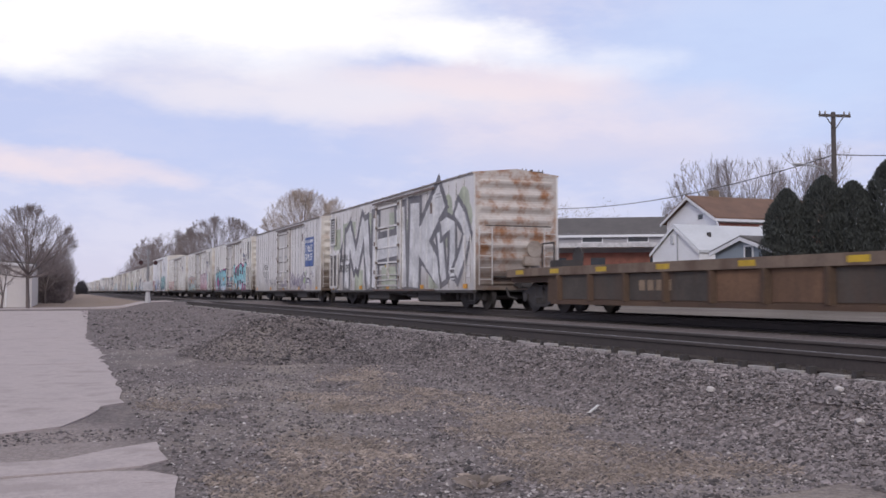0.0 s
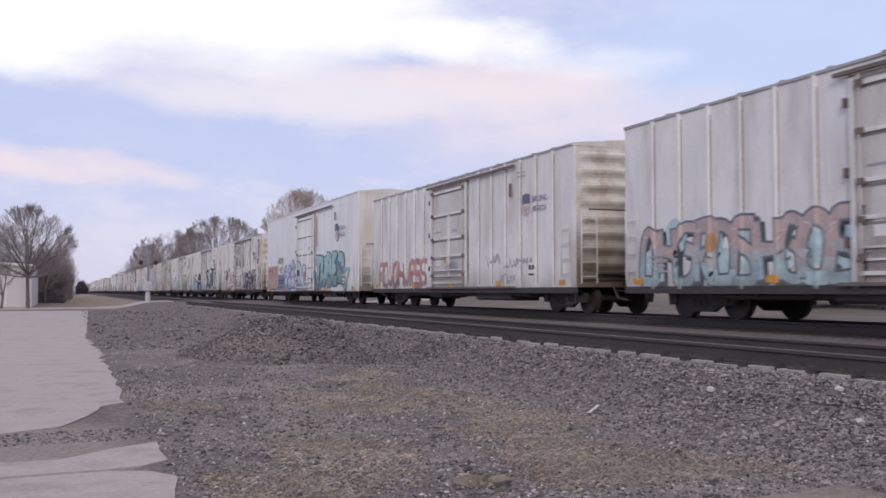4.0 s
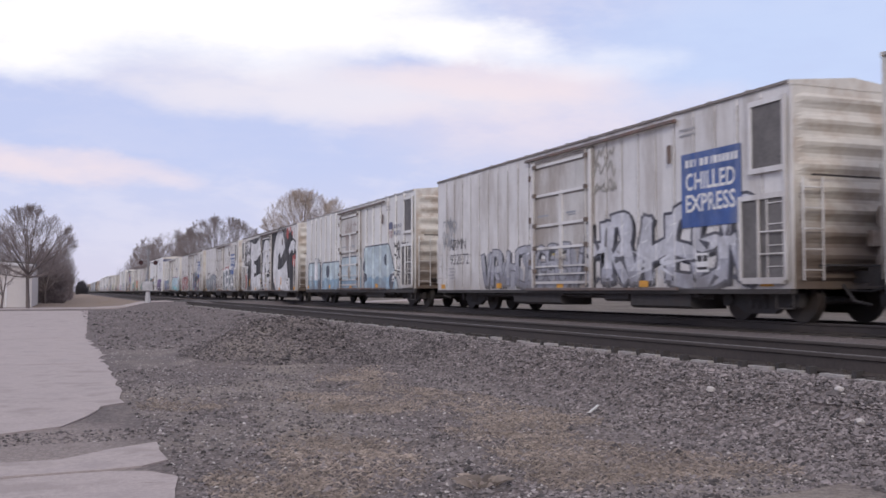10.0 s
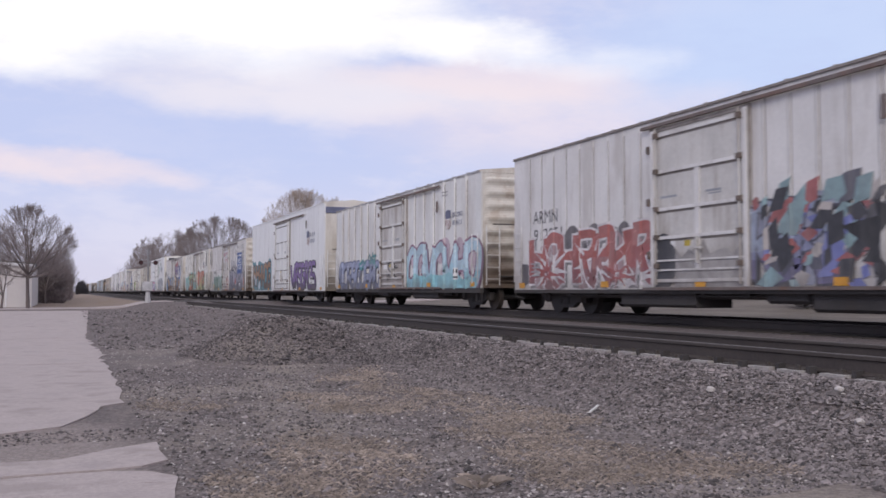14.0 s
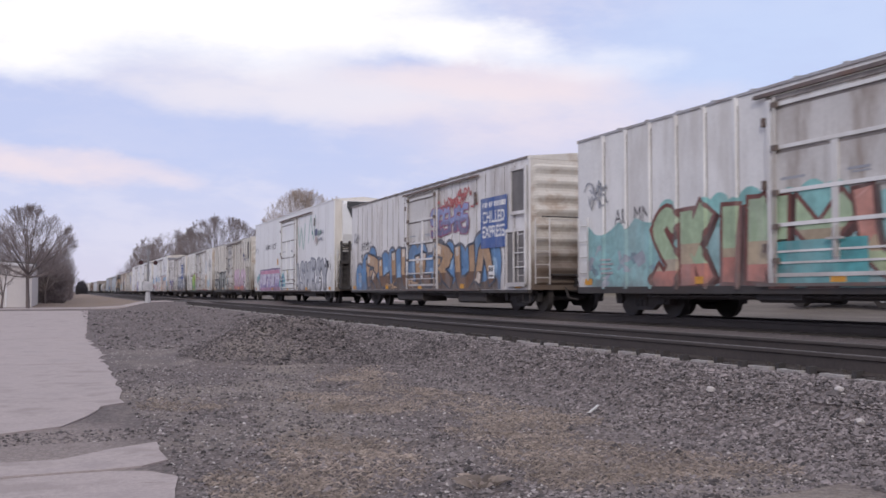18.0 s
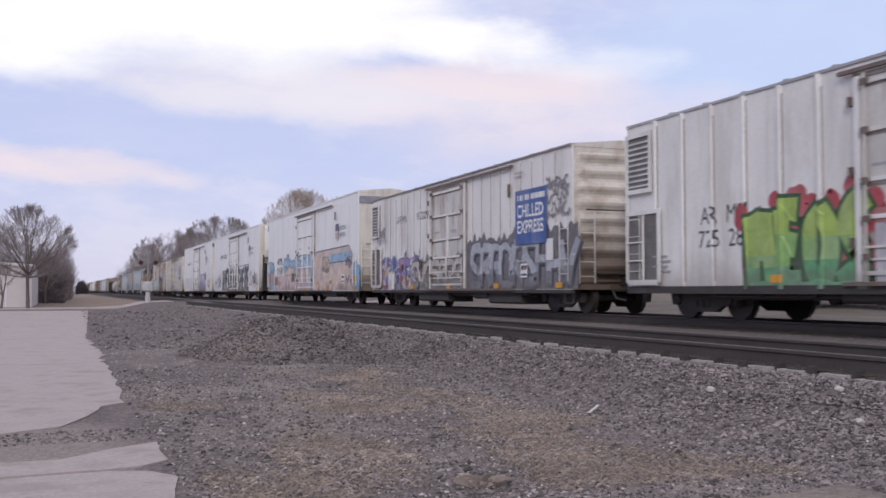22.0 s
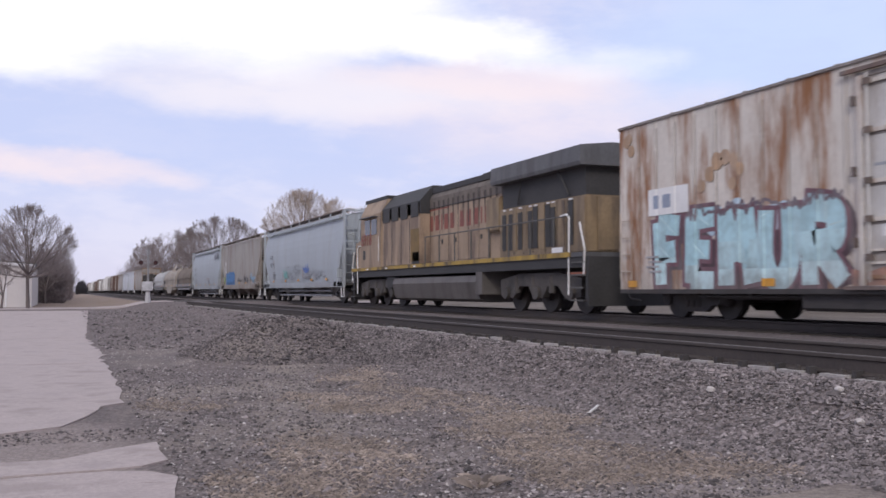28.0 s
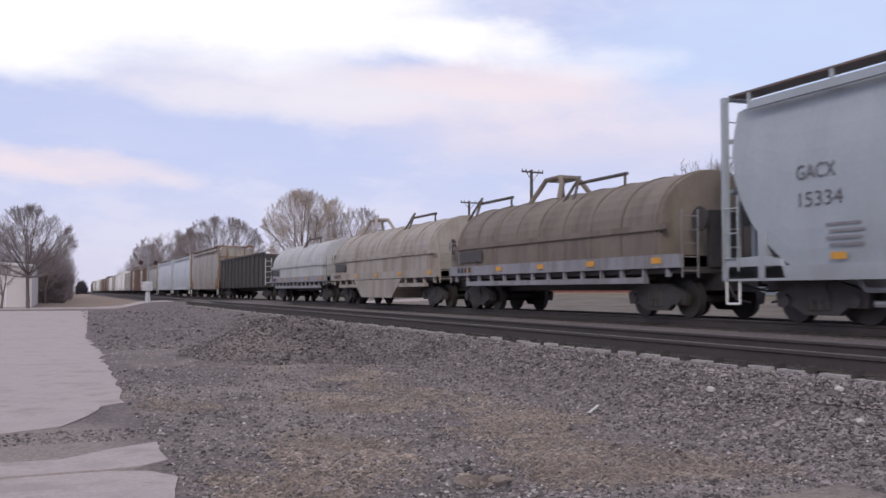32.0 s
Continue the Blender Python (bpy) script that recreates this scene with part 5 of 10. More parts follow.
def small_markings(side, L, z0, rng, front=True):
    """Reflectors, data panels and dark consolidated stencils along the sill."""
    side.put("reflector", sum((rect(u, z0 + 0.05, 0.36, 0.15) for u in (0.35, L * 0.28, L * 0.5, L * 0.72, L - 0.85)), []), ORANGE, "orange reflective sheeting")
    box_u = L - 2.0 - rng.random()
    side.put("stencil_panel", rect(box_u, 1.0, 0.42, 0.40), LETTERW)
    side.put("stencil", rect(box_u + 0.04, 1.22, 0.15, 0.13) + rect(box_u + 0.23, 1.22, 0.15, 0.13) + rect(box_u + 0.04, 1.05, 0.34, 0.06), BLACK, "black consolidated stencil")
    bars = []
    for i in range(2 if L < 18 else 0):
        bars += rect(L - 3.35, 4.05 - i * 0.12, 0.55, 0.035)
    for i in range(4):
        bars += rect(1.1 + (i % 2) * 0.1, 1.35 - i * 0.11, 0.5, 0.045)
    side.put("data_bar", bars, mat("stencil_pale", (0.36, 0.35, 0.36)))


DOORW = mat("door_worn", (0.60, 0.58, 0.555), 0.6, 0, 0.12, 0.9, 14.0, 0.06, (0.25, 0.185, 0.14), 0.6, True, ((0.20, 0.155, 0.13), 2.0, 0.6))
KNOB = mat("roller_dark", (0.16, 0.125, 0.105), 0.8, 0, 0.3, 4.0, 30.0, 0.1)
PAPER_Y = mat("placard_yellow", (0.50, 0.38, 0.07), 0.7, 0, 0.15, 4.0, 30.0, 0.02)


def plug_door(car, y0, y1, z0, z1, x, material, style):
    """A plug door: recessed panels between rails, lock rods with dirty rollers, a rusty foot and a few placards."""
    w, h = y1 - y0, z1 - z0
    clean = style == "tall"
    d = hang("door", stored(("plug_door", y0, y1, z1), lambda bm: box(bm, x - 0.035, x + 0.03, y0, y1, z0, z1), material if clean else DOORW), car)
    for a, nm in ((y0, "front"), (y1 - 0.10, "rear")):
        hang("door_stile", stored(("door_stile", nm, y0, y1, z1), lambda bm: box(bm, x - 0.095, x - 0.036, a, a + 0.12, z0, z1), material), d)
    ks = (0.03, 0.10, 0.16, 0.30, 0.48, 0.72, 0.955)
    for k in ks:
        z = z0 + h * k
        hang("door_bar", stored(("door_bar", y0, y1, z1, k), lambda bm: box(bm, x - 0.078, x - 0.037, y0 + 0.12, y1 - 0.12, z, z + (0.04 if k in (0.10, 0.16) else 0.07)), material), d)
        # dark strip below each bar: its shade, with some grime, put in as colour
        hang("bar_grime", stored(("bar_grime", y0, y1, z1, k), lambda bm: box(bm, x - 0.041, x - 0.030, y0 + 0.12, y1 - 0.12, z - 0.05, z), mat("bar_grime", (0.27, 0.24, 0.22))), d)
    for k in ((0.36, 0.66) if clean else (0.47,)):
        yy = y0 + w * k
        hang("door_mullion", stored(("door_mullion", y0, y1, z1, k), lambda bm: box(bm, x - 0.070, x - 0.037, yy, yy + 0.16, z0 + h * 0.10, z0 + h * 0.72), material), d)
    for k in (0.06, 0.93):
        yy = y0 + w * k
        hang("lock_rod", stored(("lock_rod", y0, y1, z1, k), lambda bm: pipe(bm, [(x - 0.125, yy, z0 + 0.05), (x - 0.125, yy, z1 + 0.02)], 0.024, 6), DOORW), d)
        for q in ((0.12, 0.30, 0.48, 0.72, 0.95) if not clean else (0.12, 0.48)):
            z = z0 + h * q
            hang("roller", stored(("roller", y0, y1, z1, k, q), lambda bm: box(bm, x - 0.15, x - 0.09, yy - 0.07, yy + 0.07, z - 0.01, z + 0.10), KNOB), d)
    hang("handle", stored(("door_handle", y0, y1, z1), lambda bm: (box(bm, x - 0.15, x - 0.10, y0 + w * 0.47, y0 + w * 0.49, z0 + 0.5, z0 + 1.05), box(bm, x - 0.16, x - 0.12, y0 + w * 0.42, y0 + w * 0.54, z0 + 0.80, z0 + 0.84)), DOORW), d)
    for k in (0.18, 0.52, 0.86):
        z = z0 + h * k
        hang("hinge", stored(("hinge", y0, y1, z1, k), lambda bm: box(bm, x - 0.12, x - 0.04, y1 + 0.08, y1 + 0.14, z, z + 0.17), EDGE), d)
    for k, q, pw, ph, m in ((0.74, 0.23, 0.42, 0.30, LETTERW), (0.58, 0.25, 0.20, 0.22, PAPER_Y), (0.26, 0.56, 0.5, 0.05, PATCHG), (0.26, 0.545, 0.4, 0.03, PATCHG), (0.72, 0.56, 0.62, 0.05, PATCHG)):
        hang("placard", stored(("placard", y0, y1, z1, k, q), lambda bm: box(bm, x - 0.0395, x - 0.034, y0 + w * k, y0 + w * k + pw, z0 + h * q, z0 + h * q + ph), m), d)
    return d


def reefer(T, spec):
    tall = spec["kind"] == "tall"
    L = spec.get("L", 20.6 if tall else (17.7 if spec["kind"] == "smooth" else 17.3))
    body = spec.get("body", {"tall": CLEAN, "ribbed": WHITE}.get(spec["kind"], DULL))
    z0, ze = {"ribbed": 0.71, "smooth": 0.645}.get(spec["kind"], 0.62), (5.12 if tall else 4.45)
    car = car_root(T, "refrigerator_car", spec["label"], "rail car", "refrigerator cars")
    door = (7.9, 11.9) if tall else (7.0, 10.25)
    relief = rib_relief(L, spec["kind"], door)
    key = spec["kind"]
    hang("side_wall", wall_mesh(("wall", key), L, relief, z0, ze, -HALF, body), car)
    hang("side_wall", wall_mesh(("wall", key), L, relief, z0, ze, HALF, body, True), car)
    endm = spec.get("end", ENDCLEAN if tall else ENDW)
    unit, unit_end = spec.get("unit", ""), spec.get("cooler", False)
    em = end_mesh(("end_wall", key), z0, ze - 0.02, 3 if tall else 9, 0.02 if tall else 0.10, endm)
    hang("end_wall", em, car, pose(0, 0.02, 0))
    hang("end_wall", em, car, pose(0, L - 0.02, 0, 0, 0, 180))

    def roof(bm):
        loft(bm, [[(-HALF - 0.03, y, ze - 0.005), (-HALF - 0.03, y, ze + 0.05), (0, y, ze + 0.20), (HALF + 0.03, y, ze + 0.05), (HALF + 0.03, y, ze - 0.005)] for y in (0.07, L - 0.07)])
        if not tall:
            for i in range(1, int(L / 1.2)):
                y = i * 1.2
                loft(bm, [[(-HALF, yy, ze + 0.055), (-HALF, yy, ze + 0.09), (0, yy, ze + 0.24), (HALF, yy, ze + 0.09), (HALF, yy, ze + 0.055), (0, yy, ze + 0.2)] for yy in (y - 0.04, y + 0.04)])
    hang("roof", stored(("roof", L, tall), roof, ROOF if key == "ribbed" else (CLEAN if tall else ROOF)), car)
    if key == "smooth":
        hang("roof_edge", stored(("roof_edge", L), lambda bm: box(bm, -HALF - 0.05, -HALF - 0.031, 0.0, L, ze + 0.0, ze + 0.052), mat("gutter_grey", (0.24, 0.215, 0.20), 0.7)), car, None, "grey rusty roof edge")
    for turn in (0, 180):
        hang("sill", stored(("sill", L, key), lambda bm: box(bm, -HALF - 0.03, -HALF + 0.10, -L / 2 + 0.02, L / 2 - 0.02, 0.55, z0), UNDER), car, pose(0, L / 2, 0, 0, 0, turn))

    def under(bm):
        box(bm, -0.45, 0.45, 0.1, L - 0.1, 0.72, 0.98)
        box(bm, -HALF + 0.1, HALF - 0.1, 0.15, L - 0.15, 0.98, 1.06)
        for a, b, low in ((3.2, 5.5, 0.22), (5.6, 6.7, 0.36), (8.9, 11.8, 0.24)) if key == "smooth" else ((4.0, 6.6, 0.32), (9.6, 10.8, 0.38)):
            loft(bm, [[(-HALF + 0.10, yy, 0.62), (-HALF + 0.10, yy, low + 0.06), (-HALF + 0.18, yy, low), (-0.5, yy, low), (-0.5, yy, 0.62)] for yy in (a, b)])
        box(bm, -HALF + 0.1, HALF - 0.1, L * 0.5 - 0.1, L * 0.5 + 0.1, 0.55, 0.72)
        # added dark filler box: stands for the shaded gear and ground under the car
        box(bm, -HALF + 0.32, HALF - 0.32, 2.7, L - 2.7, 0.43, 0.75)
        for k in range(9):
            y = 3.0 + k * (L - 6.0) / 8
            box(bm, -HALF + 0.12, -HALF + 0.30, y - 0.06, y + 0.06, 0.47, 0.72)
        pipe(bm, [(-HALF + 0.16, 2.8, 0.50), (-HALF + 0.16, L - 2.8, 0.50)], 0.03, 5)
        rod(bm, (0.9, L * 0.42, 0.7), (0.9, L * 0.55, 0.7), 0.22, 0.22, 10)
    hang("underframe", stored(("underframe", L, key), under, UNDER), car)
    add_truck(car, 2.75 if tall else 1.45)
    add_truck(car, L - (4.2 if tall else 2.2))
    add_coupler(car, 0, -1)
    add_coupler(car, L, 1)
    plug_door(car, door[0], door[1], z0 + 0.05, 4.72 if tall else 4.20, -HALF, body, "tall" if tall else "old")
    tz = 4.80 if tall else 4.27
    hang("door_track", stored(("door_track", tall), lambda bm: box(bm, -HALF - 0.13, -HALF - 0.06, door[0] - 3.6, door[1] + 0.35, tz, tz + 0.07), EDGE), car)
    hang("door_rail", stored(("door_rail", key), lambda bm: box(bm, -HALF - 0.10, -HALF - 0.06, door[0] - 3.6, door[1] + 0.35, z0 - 0.02, z0 + 0.04), EDGE), car)

    # seal strips coloured dark in place of the shaded gap round the door
    def gasket(bm):
        x = -HALF - 0.062
        for a, b, c, e in ((door[0] - 0.05, door[0], z0, tz), (door[1], door[1] + 0.05, z0, tz), (door[0], door[1], tz - 0.10, tz - 0.02), (door[0], door[1], z0, z0 + 0.05)):
            box(bm, x, -HALF, a, b, c, e)
    hang("door_gasket", stored(("door_gasket", key), gasket, mat("door_seal", (0.33, 0.30, 0.28), 0.8, 0, 0.3, 2.0, 20.0, 0.05, (0.14, 0.11, 0.09), 0.6)), car, None, "door seal, darkened to stand for the shaded gap round the door")
    hang("door_stop", stored(("door_stop", tall), lambda bm: box(bm, -HALF - 0.1, -HALF - 0.06, 3.62, 3.72, ze - 1.05, ze - 0.65), EDGE), car)
    # ladders on the side corners and on the ends
    lad = ladder_mesh("ladder", 4 if not tall else 5, 0.46, 1.6, "y", body)
    for y in (0.12, L - 0.58):
        for dx in (-HALF - 0.07, HALF + 0.07):
            if not (tall and dx > 0):
                hang("ladder", lad, car, pose(dx, y, 0.86))
    lade = ladder_mesh("end_ladder", 5, 0.46, 1.9, "x", body)
    for y in (-0.16, L + 0.16):
        hang("end_ladder", lade, car, pose(-HALF + 0.12, y, 0.8))
        hang("end_ladder", lade, car, pose(HALF - 0.6, y, 0.8))

    def platform(bm):
        box(bm, -0.95, 0.95, -0.28, -0.02, 1.06, 1.10)

    def end_rail(bm):
        pipe(bm, [(-1.2, -0.14, 2.75), (1.2, -0.14, 2.75)], 0.02, 5)

    def stirrup(bm):
        pipe(bm, [(-HALF + 0.05, 0.05, 0.6), (-HALF + 0.05, 0.05, 0.28), (-HALF + 0.05, 0.5, 0.28), (-HALF + 0.05, 0.5, 0.6)], 0.018, 5)
    for nm, fn in (("end_platform", platform), ("end_rail", end_rail), ("stirrup", stirrup)):
        hang(nm, stored(nm, fn, UNDER), car)
        hang(nm, stored(nm, fn, UNDER), car, pose(0, L, 0, 0, 0, 180))

    def brake(bm):
        loft(bm, [[(0.55 + 0.28 * math.cos(a), yy, 2.0 + 0.28 * math.sin(a)) for a in np.linspace(0, math.tau, 17)[:-1]] for yy in (-0.24, -0.20)])
        box(bm, 0.2, 0.75, -0.22, -0.03, 1.45, 1.75)
        pipe(bm, [(0.3, -0.15, 0.8), (0.5, -0.18, 2.0)], 0.03, 6)
    hang("brake_gear", stored("brake_gear", brake, mat("brake_pale", (0.33, 0.28, 0.24), 0.7, 0, 0.2, 2.0, 20.0, 0.05, (0.15, 0.1, 0.07), 0.6)), car, None, "grimy hand brake wheel and housing")
    skin = [p for p in relief if p[0] < door[0] - 0.06] + [(door[0] - 0.055, 0.0), (door[0] - 0.05, 0.04), (door[1] + 0.05, 0.04), (door[1] + 0.055, 0.0)] + [p for p in relief if p[0] > door[1] + 0.06]
    side = Side(car, L, -HALF, skin)
    # dark lines at the rib edges: seam dirt plus the ribs' shade as colour
    seams = [p[0] for p in relief[1:-1]][0::4] + [p[0] for p in relief[1:-1]][3::4]
    sr = random.Random(len(TRAIN))
    side.put("seam_dirt", sum((rect(L - y - 0.012, z0 + 0.1, 0.008 if tall else sr.uniform(0.012, 0.024), (ze - z0 - 0.16) * sr.uniform(0.95, 1.0)) for y in seams), []), mat("seam_pale", (0.52, 0.50, 0.48), 0.8) if tall else mat("seam_dirt", (0.22, 0.19, 0.17), 0.8), "dirt lines along the panel seams, doubling as shade beside the ribs")
    # louvred and open bays of the cooling plant, their shaded depth drawn as flat dark sheets: y runs back from the
    # front end
    if unit:
        def bay(bm):
            box(bm, -HALF - 0.062, -HALF - 0.058, 0.12, 0.98, 2.95, 4.15)
            box(bm, -HALF - 0.062, -HALF - 0.058, 0.12, 1.30, 0.86, 2.35)

        def bay_frame(bm):
            for a, b, c, d in ((0.05, 0.13, 0.8, 4.25), (0.98, 1.06, 2.85, 4.25), (1.30, 1.38, 0.8, 2.45), (0.13, 0.98, 4.15, 4.25), (0.13, 1.30, 2.35, 2.45), (0.13, 0.98, 2.85, 2.95), (0.13, 1.30, 0.74, 0.86)):
                box(bm, -HALF - 0.10, -HALF - 0.05, a, b, c, d)
            for z in (1.3, 1.72):
                pipe(bm, [(-HALF - 0.11, 0.12, z), (-HALF - 0.11, 0.75, z)], 0.018, 5)
            pipe(bm, [(-HALF - 0.11, 0.78, 0.86), (-HALF - 0.11, 0.78, 2.35)], 0.03, 6)

        def slats(bm):
            for i in range(9):
                z = 3.0 + i * 0.125
                loft(bm, [[(-HALF - 0.064, y, z), (-HALF - 0.064, y, z + 0.05), (-HALF - 0.085, y, z)] for y in (0.14, 0.97)])
        at = None if unit == "front" else Matrix.Translation((0, L, 0)) @ Matrix.Diagonal((1, -1, 1, 1))
        for nm, fn, m, lb in (("unit_bay", bay, VOID, "flat dark sheet for the shaded open bay of the cooling plant"), ("bay_frame", bay_frame, body, ""), ("louvre", slats, mat("louvre_grey", (0.42, 0.415, 0.41)), "")):
            if nm == "louvre" and spec.get("open"):
                continue
            hang(nm, stored(nm, fn, m), car, at, lb)
    if unit_end:
        def cooler_box(bm):
            loft(bm, [[(x * 0.93, 0.0, 2.85), (x, -0.36, 2.95), (x, -0.50, 3.4), (x, -0.50, 4.9), (x * 0.95, -0.40, 5.06), (x * 0.95, 0.0, 5.1)] for x in (-1.22, 1.28)])

        def cooler_grille(bm):
            loft(bm, [[(x, y, z) for x, z in ((-1.02, 5.03), (1.26, 5.03), (1.26, 3.62), (-0.50, 3.62), (-1.02, 4.72))] for y in (-0.545, -0.505)])

        def cooler_rack(bm):
            for x in (-1.35, -0.95, 1.2):
                box(bm, x - 0.05, x + 0.05, -0.75, -0.65, 0.75, 3.05)
            box(bm, -1.4, 1.4, -0.8, -0.55, 1.95, 2.1)
            box(bm, -1.4, 1.4, -0.75, -0.68, 2.6, 2.66)
            box(bm, -1.3, 1.3, -0.7, -0.05, 0.7, 1.0)
            box(bm, -1.3, 1.3, -0.55, -0.05, 1.0, 1.95)
            box(bm, -1.2, 1.2, -0.35, -0.05, 1.95, 2.55)
            for z in (1.2, 1.5, 1.8, 2.3, 2.85):
                pipe(bm, [(-1.35, -0.72, z), (-0.95, -0.72, z)], 0.018, 5)
        hang("cooling_unit", stored("cooling_unit", cooler_box, CLEAN), car, None, "white cooling unit on the end wall")
        hang("cooler_grille", stored("cooler_grille", cooler_grille, mat("grille_black", (0.05, 0.05, 0.052), 0.6, 0, 0.3, 3.0, 30.0, 0.2)), car)
        hang("cooler_rack", stored("cooler_rack", cooler_rack, UNDER), car)
    if spec.get("band"):
        bm = bmesh.new()
        box(bm, -HALF + 0.05, HALF - 0.05, -0.03, -0.006, ze - 0.5, ze - 0.18)
        part("end_band", bm, spec["band"], car)
    rng = random.Random(spec.get("seed", 1))
    if spec.get("art") and spec.get("over"):
        spec["art"](side, L, rng)
    if "mark" in spec:
        if spec.get("line"):
            side.put("lettering", word("ARMN", 3.19, 3.27, 1.25, 0.30), BLACK)
            side.put("number", word(spec["mark"], 5.5, 3.27, 1.5, 0.30), BLACK)
        elif tall and spec.get("row", True):
            side.put("lettering", word("ARMN " + spec["mark"], 3.55, 3.27, 3.4, 0.36, 0.012), BLACK)
        else:
            add_lettering(side, L, spec.get("mz", 1.5), "ARMN", spec["mark"], spec.get("mu", 2.2 if not tall else 2.6), 0.30 if key == "ribbed" else 0.0, 0.36 if not tall else 0.42, 1.62 if not tall else 1.42)
    if spec.get("art") and not spec.get("over"):
        spec["art"](side, L, rng)
    small_markings(side, L, z0, rng)
    if spec.get("sign"):
        add_express_sign(side, L - 3.3, 1.95)
    if spec.get("shield"):
        add_shield(side, L - (3.75 if tall else 3.0), 3.05 if tall else 2.72, 0.95 if tall else 0.78)
    return car


# spray paint colours
GREY, SILVER, INK, TEAL, MAGENTA, PINKC = (0.30, 0.31, 0.34), (0.42, 0.42, 0.45), (0.045, 0.045, 0.055), (0.08, 0.34, 0.42), (0.36, 0.07, 0.20), (0.52, 0.28, 0.34)
SKYB, MIDB, NAVYC, GREENC, LIME, REDC = (0.26, 0.42, 0.58), (0.07, 0.20, 0.46), (0.03, 0.04, 0.12), (0.10, 0.28, 0.22), (0.24, 0.42, 0.05), (0.42, 0.07, 0.06)
GOLD, BROWN, PEACH, CYAN, PURPLE, YELLOWC, OLIVE = (0.48, 0.30, 0.10), (0.18, 0.10, 0.06), (0.56, 0.38, 0.32), (0.26, 0.55, 0.58), (0.24, 0.16, 0.34), (0.55, 0.45, 0.08), (0.30, 0.33, 0.22)
PALEW = (0.60, 0.60, 0.62)


def piece(side, rng, u, z, w, h, fill, line, cloud=None, text=None, n=None, fat=0.3, puffs=16, shine=True, to=None):
    """One graffiti piece: a cloud, then outlined letters or wild forms, each a part of its own, then highlights."""
    if cloud:
        side.put("graffiti_cloud", blobs(rng, u - 0.1, z + 0.1, w + 0.2, h * 0.9, puffs, h * 0.30), paint(cloud))
    if text:
        lo, hi = letters(rng, text, u, z, w, h, fat)
    else:
        lo, hi = wild(rng, u, z, w, h, round((n or max(2, int(w / h * 1.3))) * 1.45), fat * 0.74)
    if h > 1.15 and not cloud:
        for k_lo, one in enumerate(lo):
            off = one + np.array((0.10, -0.07))
            off[..., 1] = np.maximum(off[..., 1], 0.64)
            side.put("letter_block", [off], paint(tuple(0.35 * c for c in line)), "", 0.0003 if k_lo % 2 else -0.0003)
        side.level += 0.0008
    glyph_parts(side, lo, line, hi, fill, to)
    if shine and fat > 0.6:
        gleam = tuple(min(0.75, c * 1.45 + 0.07) for c in fill)
        dark = tuple(c * 0.55 for c in fill)
        for col, k in ((gleam, 1.6), (dark, 1.2)):
            spots = [(u + w * rng.random(), z + h * rng.uniform(0.15, 0.75)) for _ in range(int(w * k))]
            side.put("graffiti_shade", sum((fan([(a, b), (a + 0.09, b + 0.02), (a + 0.12, b + 0.26), (a + 0.03, b + 0.2)]) for a, b in spots), []), paint(col))


def below(tris, z):
    """The part of some triangles that lies under the height z, as triangles."""
    out = []
    for tri in tris:
        poly = clip([(p[1], p[0]) for p in tri], -9.0, z)
        poly = [(b, a) for a, b in poly]
        out += [[poly[0], poly[k], poly[k + 1]] for k in range(1, len(poly) - 1)]
    return np.array(out) if out else None


def glyph_parts(side, lo, line, hi, fill, to=None):
    """Outlines under fills, letter by letter; the fill fades darker downwards in two sprayed bands and ends in thin highlights."""
    side.level += 0.0008
    for i, s in enumerate(lo):
        side.put("letter_outline", [s], paint(line), "", 0.0003 if i % 2 else -0.0003)
    side.level += 0.0008
    for i, s in enumerate(hi):
        side.put("letter", [s], paint(fill), "", 0.0003 if i % 2 else -0.0003)
    if max(s[..., 1].max() - s[..., 1].min() for s in hi) > 2.3:
        return
    rng = random.Random(len(hi) * 7 + int(side.level * 1e5))
    tone = tuple(0.66 * f + 0.12 * g for f, g in zip(fill, line))
    deep = tuple(0.46 * f + 0.16 * g for f, g in zip(fill, line))
    if to:
        tone, deep = tuple(0.5 * (f + g) for f, g in zip(fill, to)), to
    for col, k in ((tone, 0.52), (deep, 0.28)):
        cut = []
        for s in hi:
            z0, z1 = s[..., 1].min(), s[..., 1].max()
            t = below(s, z0 + (z1 - z0) * k * rng.uniform(0.7, 1.25))
            if t is not None:
                cut.append(t)
        if cut:
            for t in cut:
                side.put("letter_fade", [t], paint(col), "", 0.00003)
            side.level += 0.0005
    gleam = tuple(min(0.78, c * 1.25 + 0.10) for c in fill)
    marks = []
    for s in hi:
        z0, z1 = s[..., 1].min(), s[..., 1].max()
        for tri in s[:: max(2, len(s) // 4)]:
            if tri[0][1] > z0 + (z1 - z0) * 0.5:
                a, b = tri[0], tri[2]
                c = tri.mean(0)
                a, b = a + (c - a) * 0.35, b + (c - b) * 0.35
                marks += stroke([tuple(a), tuple(b)], 0.022) if math.hypot(*(b - a)) < 0.6 else []
    if marks:
        side.put("highlight", marks, paint(gleam))


def tags(side, rng, u0, u1, z0, z1, n, col=INK, w=0.035):
    shapes = []
    for _ in range(n):
        ww = rng.uniform(0.5, 1.3)
        shapes += scrawl(rng, rng.uniform(u0, u1 - ww), rng.uniform(z0, z1), ww, rng.uniform(0.25, 0.5), w)
    side.put("tag", shapes, paint(col))

# ------------------------------------------------------------------ refrigerator cars and their paint


